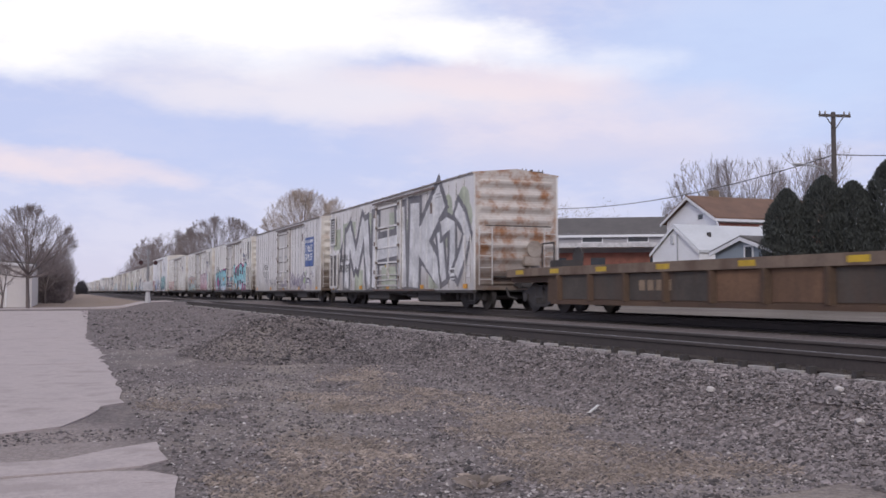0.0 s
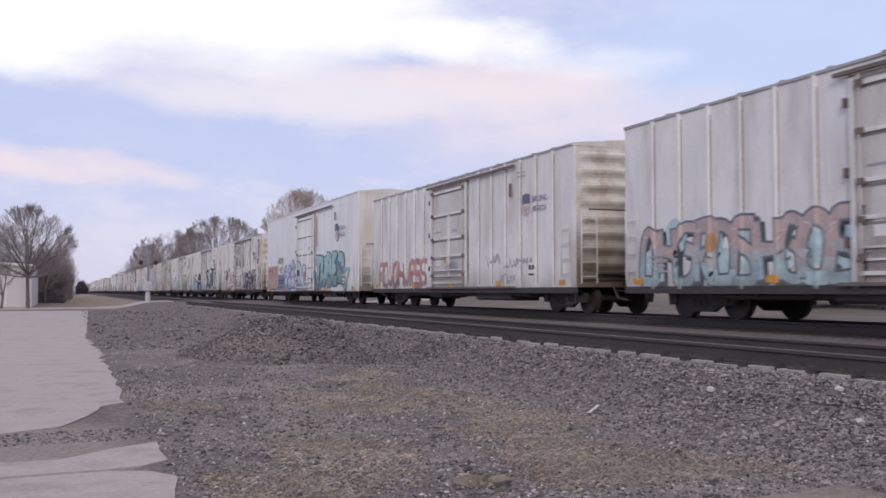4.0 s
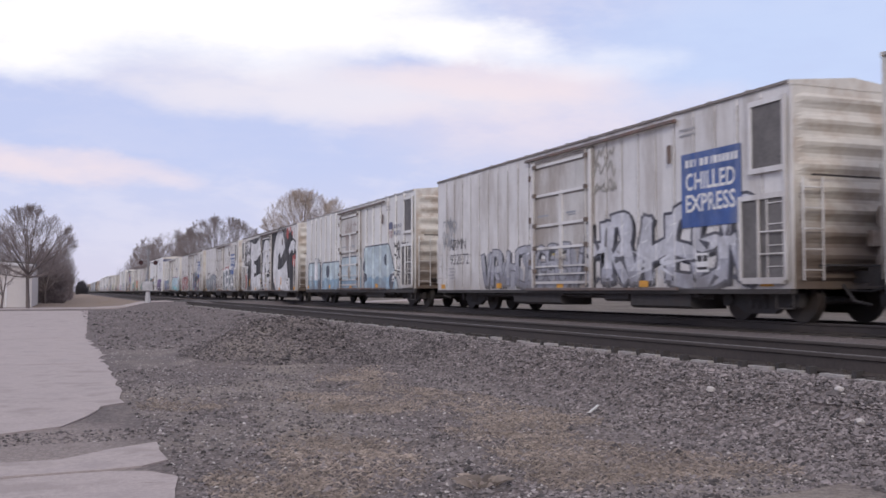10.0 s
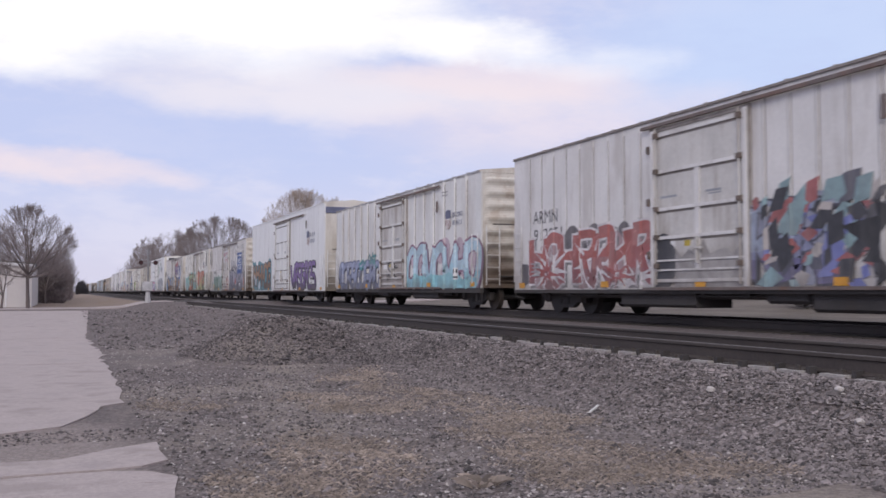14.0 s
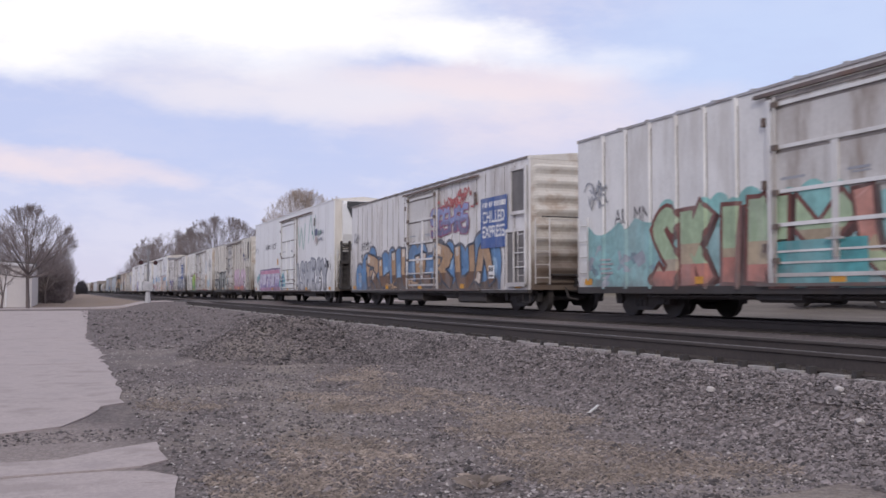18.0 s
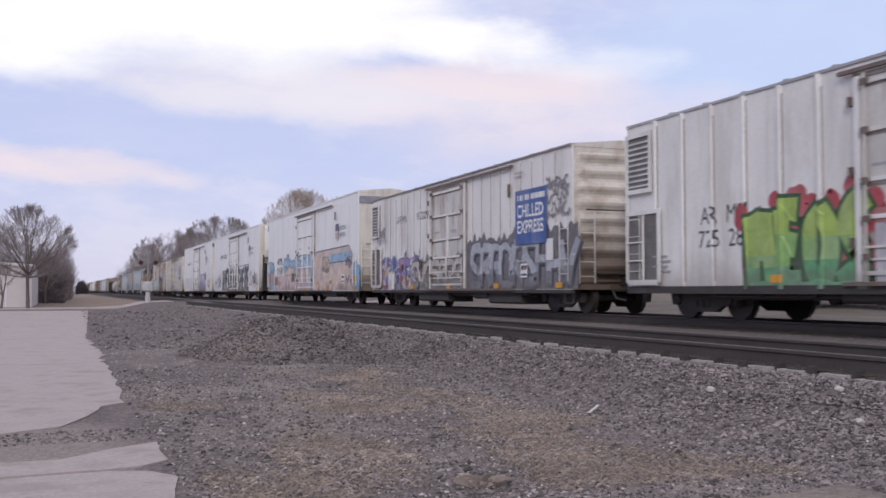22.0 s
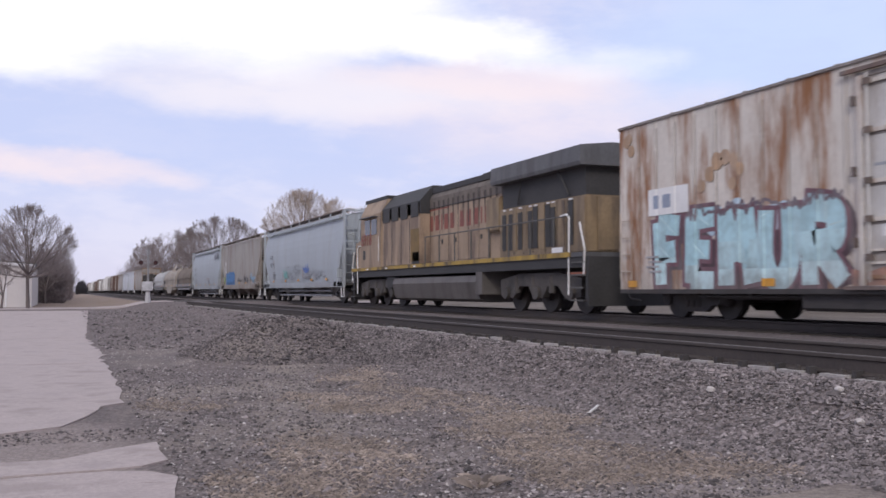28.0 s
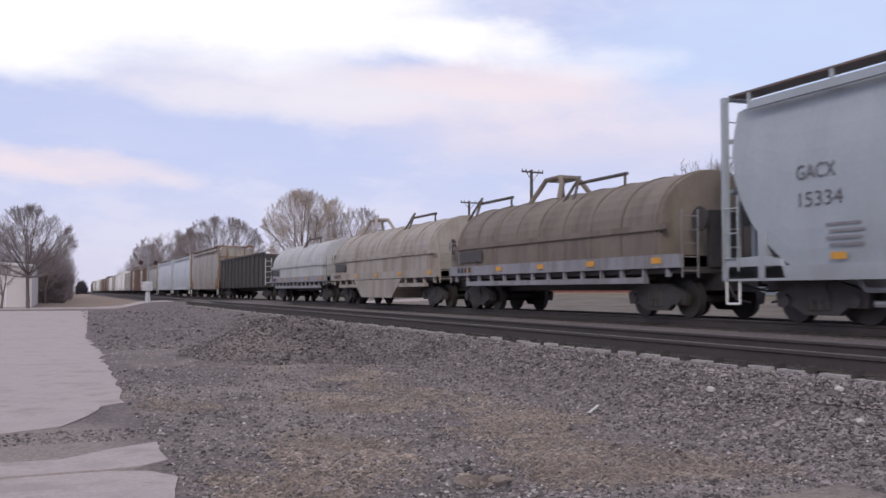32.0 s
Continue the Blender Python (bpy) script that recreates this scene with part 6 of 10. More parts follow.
def bold_word(s, r, text, u, z, w, h, fat, rim, fill, line, to=None):
    lo, hi = letters(r, text, u, z, w, h, fat, rim)
    if to:
        for k_lo, one in enumerate(lo):
            off = one + np.array((0.12, -0.08))
            off[..., 1] = np.maximum(off[..., 1], 0.64)
            s.put("letter_block", [off], paint(tuple(0.4 * c for c in line)), "", 0.0003 if k_lo % 2 else -0.0003)
        s.level += 0.0008
    glyph_parts(s, lo, line, hi, fill, to)


def shards(s, r, u0, u1, z0, z1, n, size, cols):
    """A tangle of small slanting splinters in several colours, as crowded spray work looks from afar."""
    for col in cols:
        out = []
        for _ in range(n):
            u, z, q = r.uniform(u0, u1), r.uniform(z0, z1), size * r.uniform(0.5, 1.3)
            a = r.uniform(-0.5, 1.4)
            c, d = math.cos(a), math.sin(a)
            w = q * r.uniform(0.18, 0.4)
            out += fan([(x, max(0.645, y)) for x, y in ((u, z), (u + c * q * 0.6 - d * w, z + d * q * 0.6 + c * w), (u + c * q, z + d * q), (u + c * q * 0.45 + d * w, z + d * q * 0.45 - c * w))])
        s.put("splinter", out, paint(col))


def rays(r, u, z, n, r0, r1, w, squash=0.6):
    """Tapering spikes thrown out round a point."""
    out = []
    for i in range(n):
        a = math.tau * (i + r.uniform(-0.3, 0.3)) / n
        c, d, q = math.cos(a), math.sin(a) * squash, r1 * r.uniform(0.6, 1.0)
        out += fan([(u + c * r0 - d * w, max(0.64, z + d * r0 + c * w)), (u + c * r0 + d * w, max(0.64, z + d * r0 - c * w)), (u + c * q, max(0.64, z + d * q))])
    return out


def spots(s, r, name, pts, rad, col):
    s.put(name, sum((fan([(u + rad * q * math.cos(a), z + rad * q * math.sin(a)) for a in np.linspace(0, math.tau, 15)[:-1]]) for u, z, q in pts), []), paint(col))


def art_mhk(s, L, r):
    green, ink, fill = (0.43, 0.46, 0.36), (0.165, 0.16, 0.175), (0.66, 0.655, 0.66)
    s.put("graffiti_cloud", rect(5.2, 2.5, 2.6, 1.5) + rect(2.2, 2.9, 2.0, 0.9) + rect(9.2, 2.6, 1.0, 1.2) + rect(8.2, 0.7, 2.6, 0.9) + rect(4.1, 0.64, 1.3, 0.9) + rect(10.9, 1.6, 1.2, 1.8) + rect(0.5, 2.6, 1.2, 1.0)
          + blobs(r, 14.6, 2.6, 1.2, 1.3, 6, 0.5) + blobs(r, 16.6, 2.9, 0.5, 0.8, 4, 0.45) + rect(13.6, 0.7, 1.3, 1.0), paint(green))
    bars = {"M": [[(2.75, 0.75), (3.0, 3.3)], [(3.1, 3.5), (4.3, 1.75)], [(4.3, 1.75), (5.6, 3.75)], [(5.75, 3.7), (6.35, 0.75)]],
            "H": [[(7.15, 0.75), (7.35, 3.85)], [(10.5, 3.9), (10.75, 0.75)], [(7.4, 2.35), (10.6, 2.45)]],
            "K": [[(12.0, 0.75), (12.15, 3.95)], [(14.9, 4.0), (12.6, 2.3)], [(12.7, 2.5), (15.0, 0.75)]]}
    for k, paths in bars.items():
        w = {"M": 0.72, "H": 0.88, "K": 1.05}[k]
        s.put("letter_outline", [np.concatenate([ribbon(curve_through(p, 1), w, w * 0.95, 0.27) for p in paths])], paint(ink))
        s.put("letter", [np.concatenate([ribbon(curve_through(p, 1), w, w * 0.95) for p in paths])], paint(fill))
    s.put("graffiti_line", stroke([(1.35, 1.0), (2.1, 2.9), (1.7, 2.5), (2.3, 1.9)], 0.16), paint(ink))
    forms = [[(14.7, 2.7), (15.1, 1.0)], [(14.9, 2.8), (15.9, 2.85), (15.8, 1.2)], [(16.3, 3.4), (17.2, 2.5), (16.2, 1.2)]]
    for p in forms:
        s.put("letter_outline", [ribbon(curve_through(p, 2), 0.5, 0.42, 0.22)], paint(ink))
        s.put("letter", [ribbon(curve_through(p, 2), 0.5, 0.42, 0.02)], paint(fill))


def art_scribble(s, L, r):
    s.put("graffiti_haze", blobs(r, 8.5, 0.8, 7.8, 0.4, 22, 0.26), paint((0.47, 0.43, 0.47)))
    tags(s, r, 8.5, 16.4, 0.75, 1.3, 18, (0.22, 0.20, 0.26), 0.06)
    tags(s, r, 8.5, 16.4, 0.75, 1.4, 8, (0.34, 0.30, 0.36), 0.10)
    tags(s, r, 3.0, 7.0, 0.75, 1.2, 6, (0.34, 0.33, 0.36), 0.05)
    spots(s, r, "graffiti_spot", ((14.3, 1.2, 1), (14.5, 1.6, 0.6)), 0.2, (0.40, 0.48, 0.30))


def art_teal(s, L, r):
    mag, rim = (0.40, 0.105, 0.25), (0.50, 0.36, 0.26)
    top = [(0.15, 0.66), (0.4, 1.5), (1.6, 1.75), (3.2, 2.35), (4.2, 2.3), (5.4, 2.5), (6.6, 2.35), (7.4, 1.8), (8.6, 1.7), (9.8, 1.7), (11.4, 2.5), (13.2, 2.75), (15.0, 2.5), (16.6, 2.1), (16.9, 0.66)]
    for name, dz, col in (("graffiti_rim", 0.0, mag), ("graffiti_cloud", -0.16, rim), ("graffiti_cloud", -0.22, mag)):
        s.put(name, [np.array([[(a, 0.66), (c, 0.66), (c, max(0.66, d + dz))] for (a, b), (c, d) in zip(top, top[1:])] + [[(a, 0.66), (c, max(0.66, d + dz)), (a, max(0.66, b + dz))] for (a, b), (c, d) in zip(top, top[1:])])], paint(col))
    bold_word(s, r, "CYBER", 1.0, 0.66, 6.3, 1.62, 0.40, 0.09, (0.25, 0.50, 0.57), (0.05, 0.08, 0.11), (0.47, 0.55, 0.66))
    piece(s, r, 9.9, 0.70, 6.6, 1.85, (0.25, 0.50, 0.56), (0.05, 0.08, 0.10), None, None, 5, 0.56, to=(0.44, 0.55, 0.64))
    s.put("graffiti_line", stroke(curve_through([(6.8, 1.9), (7.4, 1.5), (7.2, 0.9), (6.9, 0.68)], 3), 0.34), paint((0.07, 0.06, 0.08)))
    tags(s, r, 7.5, 9.7, 0.9, 1.4, 5, (0.16, 0.42, 0.48), 0.12)
    s.put("graffiti_haze", stroke([(7.8, 0.9), (9.2, 1.0)], 0.5), paint((0.12, 0.16, 0.17)))
    spots(s, r, "graffiti_spot", ((5.2, 1.6, 0.9), (11.2, 1.0, 1.1), (16.3, 1.4, 1)), 0.18, (0.52, 0.30, 0.12))


def art_pink_teal(s, L, r):
    s.put("graffiti_haze", blobs(r, 0.6, 1.0, 6.4, 0.8, 14, 0.36) + blobs(r, 14.4, 0.9, 1.6, 1.1, 10, 0.42), paint((0.44, 0.57, 0.60)))
    piece(s, r, 0.7, 0.68, 6.4, 1.4, (0.46, 0.36, 0.34), (0.12, 0.15, 0.18), None, None, 7, 0.30, to=(0.36, 0.48, 0.50))
    s.put("graffiti_haze", ragged_top(r, 10.0, 14.6, 0.66, 1.9, 0.35, 18), paint((0.50, 0.36, 0.40)))
    piece(s, r, 10.0, 0.66, 4.8, 1.6, (0.55, 0.45, 0.50), (0.16, 0.09, 0.11), None, None, 6, 0.34, to=(0.48, 0.30, 0.36))
    spots(s, r, "graffiti_spot", ((12.0, 1.2, 1), (13.8, 1.5, 1.2), (3.2, 1.6, 1.1)), 0.18, (0.48, 0.26, 0.12))
    tags(s, r, 13.6, 15.6, 2.0, 2.4, 4, (0.4, 0.36, 0.42), 0.05)


def art_red_low(s, L, r):
    piece(s, r, 0.8, 0.72, 5.6, 1.1, (0.46, 0.22, 0.20), (0.55, 0.5, 0.5), None, None, 6, 0.26)
    tags(s, r, 7, 15, 0.8, 1.4, 10, GREY, 0.05)


def art_cars6(s, L, r):
    s.put("graffiti_cloud", blobs(r, 0.4, 0.9, 2.9, 0.9, 16, 0.28), paint((0.50, 0.36, 0.32)))
    piece(s, r, 0.2, 0.70, 3.3, 1.45, (0.52, 0.30, 0.29), (0.36, 0.15, 0.17), None, None, 4, 0.24, to=(0.50, 0.40, 0.28))
    shards(s, r, 0.3, 3.0, 0.75, 1.6, 6, 0.45, ((0.55, 0.44, 0.30), (0.58, 0.36, 0.36)))
    s.put("graffiti_panel", ragged_top(r, 3.5, 5.5, 0.66, 1.6, 0.05, 8), paint((0.20, 0.24, 0.38)))
    s.put("graffiti_line", rect(3.65, 1.02, 0.65, 0.30) + rect(4.45, 1.02, 0.7, 0.30) + rect(3.6, 0.84, 1.5, 0.06), paint((0.05, 0.06, 0.09)))
    s.put("graffiti_line", rect(3.8, 1.12, 0.4, 0.08) + rect(4.6, 1.12, 0.4, 0.08), paint((0.20, 0.24, 0.38)))
    blue, pale = (0.11, 0.18, 0.44), (0.60, 0.62, 0.67)
    piece(s, r, 5.4, 0.68, 5.6, 1.15, pale, blue, None, None, 5, 0.40, to=(0.42, 0.47, 0.58))
    oval = lambda u, z, p, q: fan([(u + p * math.cos(a), max(0.66, z + q * math.sin(a))) for a in np.linspace(0, math.tau, 19)[:-1]])
    for u, z, p, q in ((5.7, 1.95, 0.30, 0.24), (6.65, 1.88, 0.46, 0.30), (7.45, 2.12, 0.42, 0.32), (5.75, 1.15, 0.5, 0.34), (6.75, 1.08, 0.55, 0.38), (7.6, 1.15, 0.5, 0.36), (9.0, 1.62, 1.1, 0.72), (10.5, 1.75, 0.5, 0.36)):
        s.put("bubble_outline", oval(u, z, p, q), paint(blue))
        s.put("bubble", oval(u, z, p - 0.12, q - 0.07), paint(pale))
        s.put("bubble_shade", oval(u + p * 0.12, z - q * 0.38, p * 0.5, q * 0.22), paint((0.46, 0.49, 0.57)))
    s.put("graffiti_line", rect(8.6, 1.45, 0.9, 0.34), paint((0.06, 0.06, 0.08)))
    bold_word(s, r, "TUBER", 13.0, 0.95, 5.4, 1.5, 0.34, 0.07, (0.34, 0.53, 0.53), (0.08, 0.15, 0.20))
    s.put("graffiti_line", stroke([(12.8, 1.6), (13.0, 0.8), (14.5, 1.0)], 0.30) + stroke([(17.0, 2.1), (18.2, 1.6), (18.6, 0.7)], 0.34), paint((0.12, 0.20, 0.26)))
    s.put("graffiti_line", stroke([(18.6, 0.75), (19.3, 1.65), (18.4, 1.65)], 0.16), paint((0.30, 0.50, 0.50)))
    s.put("rust_run", sum((stroke([(u, 4.5), (u, 3.0 - k)], 0.09) for u, k in ((12.9, 0.3), (13.2, 0.0))), []), paint((0.42, 0.24, 0.12)))
    s.put("patch", rect(3.5, 1.62, 1.8, 0.5), LETTERW)


def art_rusty_black(s, L, r):
    s.put("graffiti_haze", blobs(r, 2.7, 1.0, 4.2, 0.7, 16, 0.30), paint((0.45, 0.33, 0.33)))
    piece(s, r, 2.4, 0.66, 4.8, 1.5, (0.52, 0.47, 0.47), (0.32, 0.12, 0.13), None, None, 6, 0.24, to=(0.17, 0.33, 0.30))
    piece(s, r, 3.0, 0.66, 4.0, 0.95, (0.18, 0.34, 0.32), (0.40, 0.13, 0.11), None, None, 5, 0.20)
    shards(s, r, 2.4, 6.6, 0.66, 1.7, 16, 0.8, ((0.50, 0.40, 0.30), (0.16, 0.32, 0.28), (0.36, 0.12, 0.12), (0.38, 0.50, 0.56), (0.62, 0.58, 0.58)))
    s.put("spike", rays(r, 4.4, 1.3, 9, 0.3, 1.5, 0.09, 0.55) + rays(r, 6.2, 1.2, 7, 0.2, 1.2, 0.07, 0.6), paint((0.60, 0.57, 0.57)))
    s.put("spike", rays(r, 5.2, 1.2, 8, 0.3, 1.3, 0.08, 0.6), paint((0.36, 0.10, 0.10)))
    bub = [[(7.9, 2.5), (7.8, 3.2), (8.3, 3.4), (8.6, 2.6)], [(8.8, 2.6), (8.8, 3.4), (9.3, 3.5), (9.5, 2.6)], [(9.8, 2.6), (9.9, 3.5), (10.7, 3.4), (10.6, 2.5)]]
    glyph_parts(s, [ribbon(curve_through(p), 0.5, 0.6, 0.09) for p in bub], (0.16, 0.15, 0.17), [ribbon(curve_through(p), 0.5, 0.6) for p in bub], (0.47, 0.45, 0.46))
    piece(s, r, 10.6, 0.70, 6.4, 1.35, (0.33, 0.33, 0.36), (0.035, 0.035, 0.045), None, None, 7, 0.36, to=(0.20, 0.20, 0.24))
    s.put("spike", rays(r, 13.6, 1.4, 14, 0.5, 2.6, 0.12, 0.35), paint((0.05, 0.05, 0.06)))
    s.put("rust_run", sum((stroke([(u, a), (u + 0.05, b)], w) for u, a, b, w in ((13.0, 3.6, 2.9, 0.2), (13.3, 3.1, 2.4, 0.12), (16.2, 2.9, 2.2, 0.2))), []), paint((0.33, 0.17, 0.09)))


def art_cloud(s, L, r):
    s.put("graffiti_cloud", ragged_top(r, 0.9, 16.9, 0.66, 1.45, 0.12, 40), paint((0.27, 0.44, 0.60)))
    s.put("graffiti_cloud", blobs(r, 14.8, 1.2, 1.8, 0.9, 8, 0.3), paint((0.34, 0.52, 0.60)))
    body = [(4.0, 0.66), (4.0, 1.4), (4.4, 1.9), (4.9, 2.55), (5.4, 2.2), (5.9, 2.6), (6.4, 1.9), (7.4, 1.7), (7.3, 1.0), (6.6, 1.2), (6.8, 0.66)]
    s.put("graffiti_outline", fan([(5.4 + (a - 5.4) * 1.12, max(0.64, 1.4 + (b - 1.4) * 1.12)) for a, b in body]), paint((0.58, 0.60, 0.62)))
    s.put("graffiti_fill", fan(body), paint((0.05, 0.05, 0.075)))
    s.put("graffiti_fill", stroke([(4.5, 1.6), (6.6, 1.6)], 0.12) + fan([(5.2, 0.7), (5.8, 0.7), (5.6, 1.2), (5.3, 1.2)]), paint((0.55, 0.56, 0.58)))
    s.put("graffiti_cloud", ragged_top(r, 10.0, 17.0, 0.66, 1.5, 0.1, 20), paint((0.27, 0.44, 0.60)))
    bold_word(s, r, "CLOUD", 10.3, 0.68, 6.0, 1.85, 0.38, 0.17, (0.10, 0.10, 0.13), (0.035, 0.035, 0.055))
    lo, hi = letters(r, "CLOUD", 10.3, 0.68, 6.0, 1.85, 0.10, 0.02)
    s.put("graffiti_line", lo, paint((0.56, 0.57, 0.60)))
    s.put("graffiti_shade", sum((stroke([(u, 1.0), (u + 0.05, 2.1)], 0.09) for u in (10.5, 11.7, 13.2, 14.6, 16.0)), []), paint((0.22, 0.22, 0.27)))
    tags(s, r, 7.6, 10.0, 3.1, 3.5, 3, INK, 0.05)
    tags(s, r, 7.6, 10.0, 2.3, 2.7, 2, (0.3, 0.3, 0.32), 0.06)
    tags(s, r, 14.8, 16.8, 2.5, 3.1, 4, (0.25, 0.25, 0.28), 0.05)


def art_yellow(s, L, r):
    s.put("graffiti_cloud", blobs(r, 0.6, 0.9, 6.4, 0.8, 18, 0.34) + blobs(r, 10.8, 1.6, 3.4, 0.5, 10, 0.3), paint((0.33, 0.52, 0.56)))
    s.put("graffiti_cloud", blobs(r, 13.2, 1.0, 2.9, 1.2, 14, 0.42), paint((0.17, 0.38, 0.40)))
    piece(s, r, 0.8, 0.70, 6.0, 1.2, (0.48, 0.55, 0.60), (0.28, 0.34, 0.42), None, None, 6, 0.30)
    piece(s, r, 10.6, 0.68, 3.6, 1.6, (0.50, 0.54, 0.34), (0.10, 0.12, 0.10), None, None, 4, 0.40)
    piece(s, r, 13.9, 0.70, 2.8, 1.3, (0.40, 0.43, 0.47), (0.22, 0.24, 0.26), None, None, 3, 0.34)
    s.put("graffiti_haze", ragged_top(r, 7.4, 10.4, 0.68, 1.35, 0.10, 10), paint((0.36, 0.36, 0.38)))
    tags(s, r, 0.3, 1.6, 2.3, 3.9, 6, (0.20, 0.33, 0.38), 0.07)
    tags(s, r, 7.5, 10.2, 2.1, 2.9, 3, INK, 0.07)


def art_buffed(s, L, r):
    for u, z, w, h in ((11.0, 0.8, 0.95, 2.9), (12.05, 0.8, 0.9, 3.1), (11.4, 2.6, 0.9, 0.8), (1.9, 0.75, 1.2, 1.1), (2.9, 0.7, 1.0, 0.9), (5.0, 1.6, 0.5, 0.8)):
        s.put("paint_patch", ragged_top(r, u, u + w, z, z + h, 0.06, 6), PATCHG, "grey patch painted over old graffiti")
    s.put("paint_patch", rect(15.0, 1.1, 0.5, 0.9) + rect(6.3, 1.2, 0.4, 0.6), paint((0.19, 0.16, 0.15)))
    tags(s, r, 13.0, 15.4, 1.2, 1.9, 8, (0.30, 0.30, 0.26), 0.06)
    tags(s, r, 5.4, 7.0, 1.0, 1.7, 3, (0.4, 0.15, 0.12), 0.05)
    s.put("paint_patch", sum((rect(u, z, 0.35, 0.22) for u, z in ((8.3, 1.0), (9.2, 1.05), (9.8, 1.3))), []), ORANGE)


def art_silver(s, L, r):
    s.put("graffiti_haze", blobs(r, 4.2, 0.9, 5.6, 0.7, 20, 0.3), paint((0.33, 0.33, 0.36)))
    piece(s, r, 3.9, 0.66, 6.2, 1.25, (0.40, 0.40, 0.44), (0.13, 0.13, 0.15), None, None, 7, 0.24, to=(0.24, 0.24, 0.28))
    piece(s, r, 10.4, 0.66, 6.2, 1.8, (0.56, 0.56, 0.60), (0.08, 0.08, 0.10), None, None, 5, 0.40, to=(0.40, 0.40, 0.45))
    s.put("spike", rays(r, 11.2, 1.3, 9, 0.5, 1.4, 0.09, 0.8) + rays(r, 15.8, 1.3, 10, 0.6, 1.6, 0.10, 0.7), paint((0.10, 0.10, 0.12)))
    s.put("spike", rays(r, 13.4, 1.2, 10, 0.2, 1.5, 0.06, 0.5), paint((0.60, 0.60, 0.63)))
    tags(s, r, 0.5, 1.8, 2.0, 3.0, 5, GREY, 0.04)
    tags(s, r, 10.7, 11.8, 2.6, 3.8, 4, (0.35, 0.33, 0.3), 0.05)


def art_bluemachine(s, L, r):
    pale, mid, ink = (0.46, 0.54, 0.58), (0.27, 0.38, 0.48), (0.07, 0.08, 0.11)

    def panel(u0, u1, z1, slope=0.0):
        pts = [(u0, 0.68), (u1 + slope, 0.68), (u1, z1 - 0.15), (u1 - 0.2, z1), (u0 + 0.2, z1), (u0, z1 - 0.15)]
        s.put("graffiti_panel", fan(pts), paint(pale))
        s.put("graffiti_haze", ragged_top(r, u0 + 0.05, u1 + slope * 0.7, 0.68, 1.2, 0.10, 12), paint(mid))
        s.put("graffiti_line", stroke(pts + pts[:1], 0.055), paint(ink))
    panel(0.5, 3.2, 2.1)
    panel(3.4, 7.0, 2.05)
    panel(7.3, 10.4, 2.2)
    panel(10.8, 14.4, 2.55, 1.1)
    s.put("graffiti_spot", rect(2.0, 1.2, 0.6, 1.1), paint((0.62, 0.62, 0.64)))
    spots(s, r, "graffiti_spot", ((10.9, 1.7, 1), (11.0, 1.2, 1.1), (13.9, 1.9, 1.0), (14.6, 1.0, 1.3), (2.9, 0.9, 1.4), (7.0, 1.0, 1.2), (4.6, 1.6, 1.3)), 0.24, ink)
    tags(s, r, 14.8, 17.0, 0.8, 2.6, 10, INK, 0.045)
    tags(s, r, 7.6, 10.2, 2.3, 3.6, 5, (0.36, 0.26, 0.24), 0.03)


def art_efc(s, L, r):
    ink, fill = (0.045, 0.043, 0.048), (0.68, 0.675, 0.69)
    s.put("graffiti_cloud", [np.array([[(1.9, 0.66), (17.0, 0.66), (14.8, 4.4)], [(1.9, 0.66), (14.8, 4.4), (2.6, 4.25)], [(17.0, 0.66), (17.45, 2.9), (14.8, 4.4)]])], paint(ink))
    s.put("graffiti_cloud", blobs(r, 14.6, 3.0, 2.2, 0.8, 6, 0.42), paint(ink))
    spots(s, r, "graffiti_spot", ((15.2, 4.05, 1), (15.9, 4.25, 0.5), (16.9, 2.4, 1.2), (16.4, 4.0, 0.45), (1.3, 1.3, 1.6)), 0.34, (0.46, 0.10, 0.09))
    forms = [([(3.2, 3.5), (5.0, 3.3), (6.8, 3.7)], 1.25, 1.1), ([(3.7, 3.3), (4.1, 2.0), (3.6, 1.1)], 0.9, 1.0), ([(3.4, 1.0), (5.5, 1.15), (7.5, 1.35)], 1.0, 1.1), ([(4.6, 2.2), (5.3, 2.1)], 0.7, 0.5),
             ([(8.3, 2.2), (8.6, 3.4), (9.8, 3.3), (9.9, 2.6), (9.0, 2.2)], 1.0, 0.9), ([(8.2, 2.3), (8.3, 1.2), (10.6, 1.05)], 0.8, 0.95),
             ([(13.9, 2.9), (13.3, 3.75), (12.2, 3.3), (11.7, 2.0), (12.4, 1.25), (14.0, 1.35), (15.2, 1.75)], 1.35, 1.5), ([(15.6, 2.9), (16.4, 3.3), (17.0, 3.1)], 0.35, 0.75), ([(13.0, 0.95), (15.8, 1.0)], 0.6, 0.8)]
    glyph_parts(s, [ribbon(curve_through(p, 5), a, b, 0.12) for p, a, b in forms], (0.03, 0.03, 0.035), [ribbon(curve_through(p, 5), a, b) for p, a, b in forms], fill)
    bold_word(s, r, "ACERP", 0.7, 3.3, 2.3, 0.8, 0.17, 0.07, (0.66, 0.65, 0.66), ink)
    bold_word(s, r, "SIMPS", 0.7, 2.45, 2.4, 0.8, 0.17, 0.07, (0.66, 0.65, 0.66), ink)
    s.put("graffiti_mark", sum((rect(u, 1.0, 0.10, 0.45) for u in (2.9, 6.9, 11.6, 13.4)), []) + rect(8.6, 0.95, 0.4, 0.12), ORANGE)


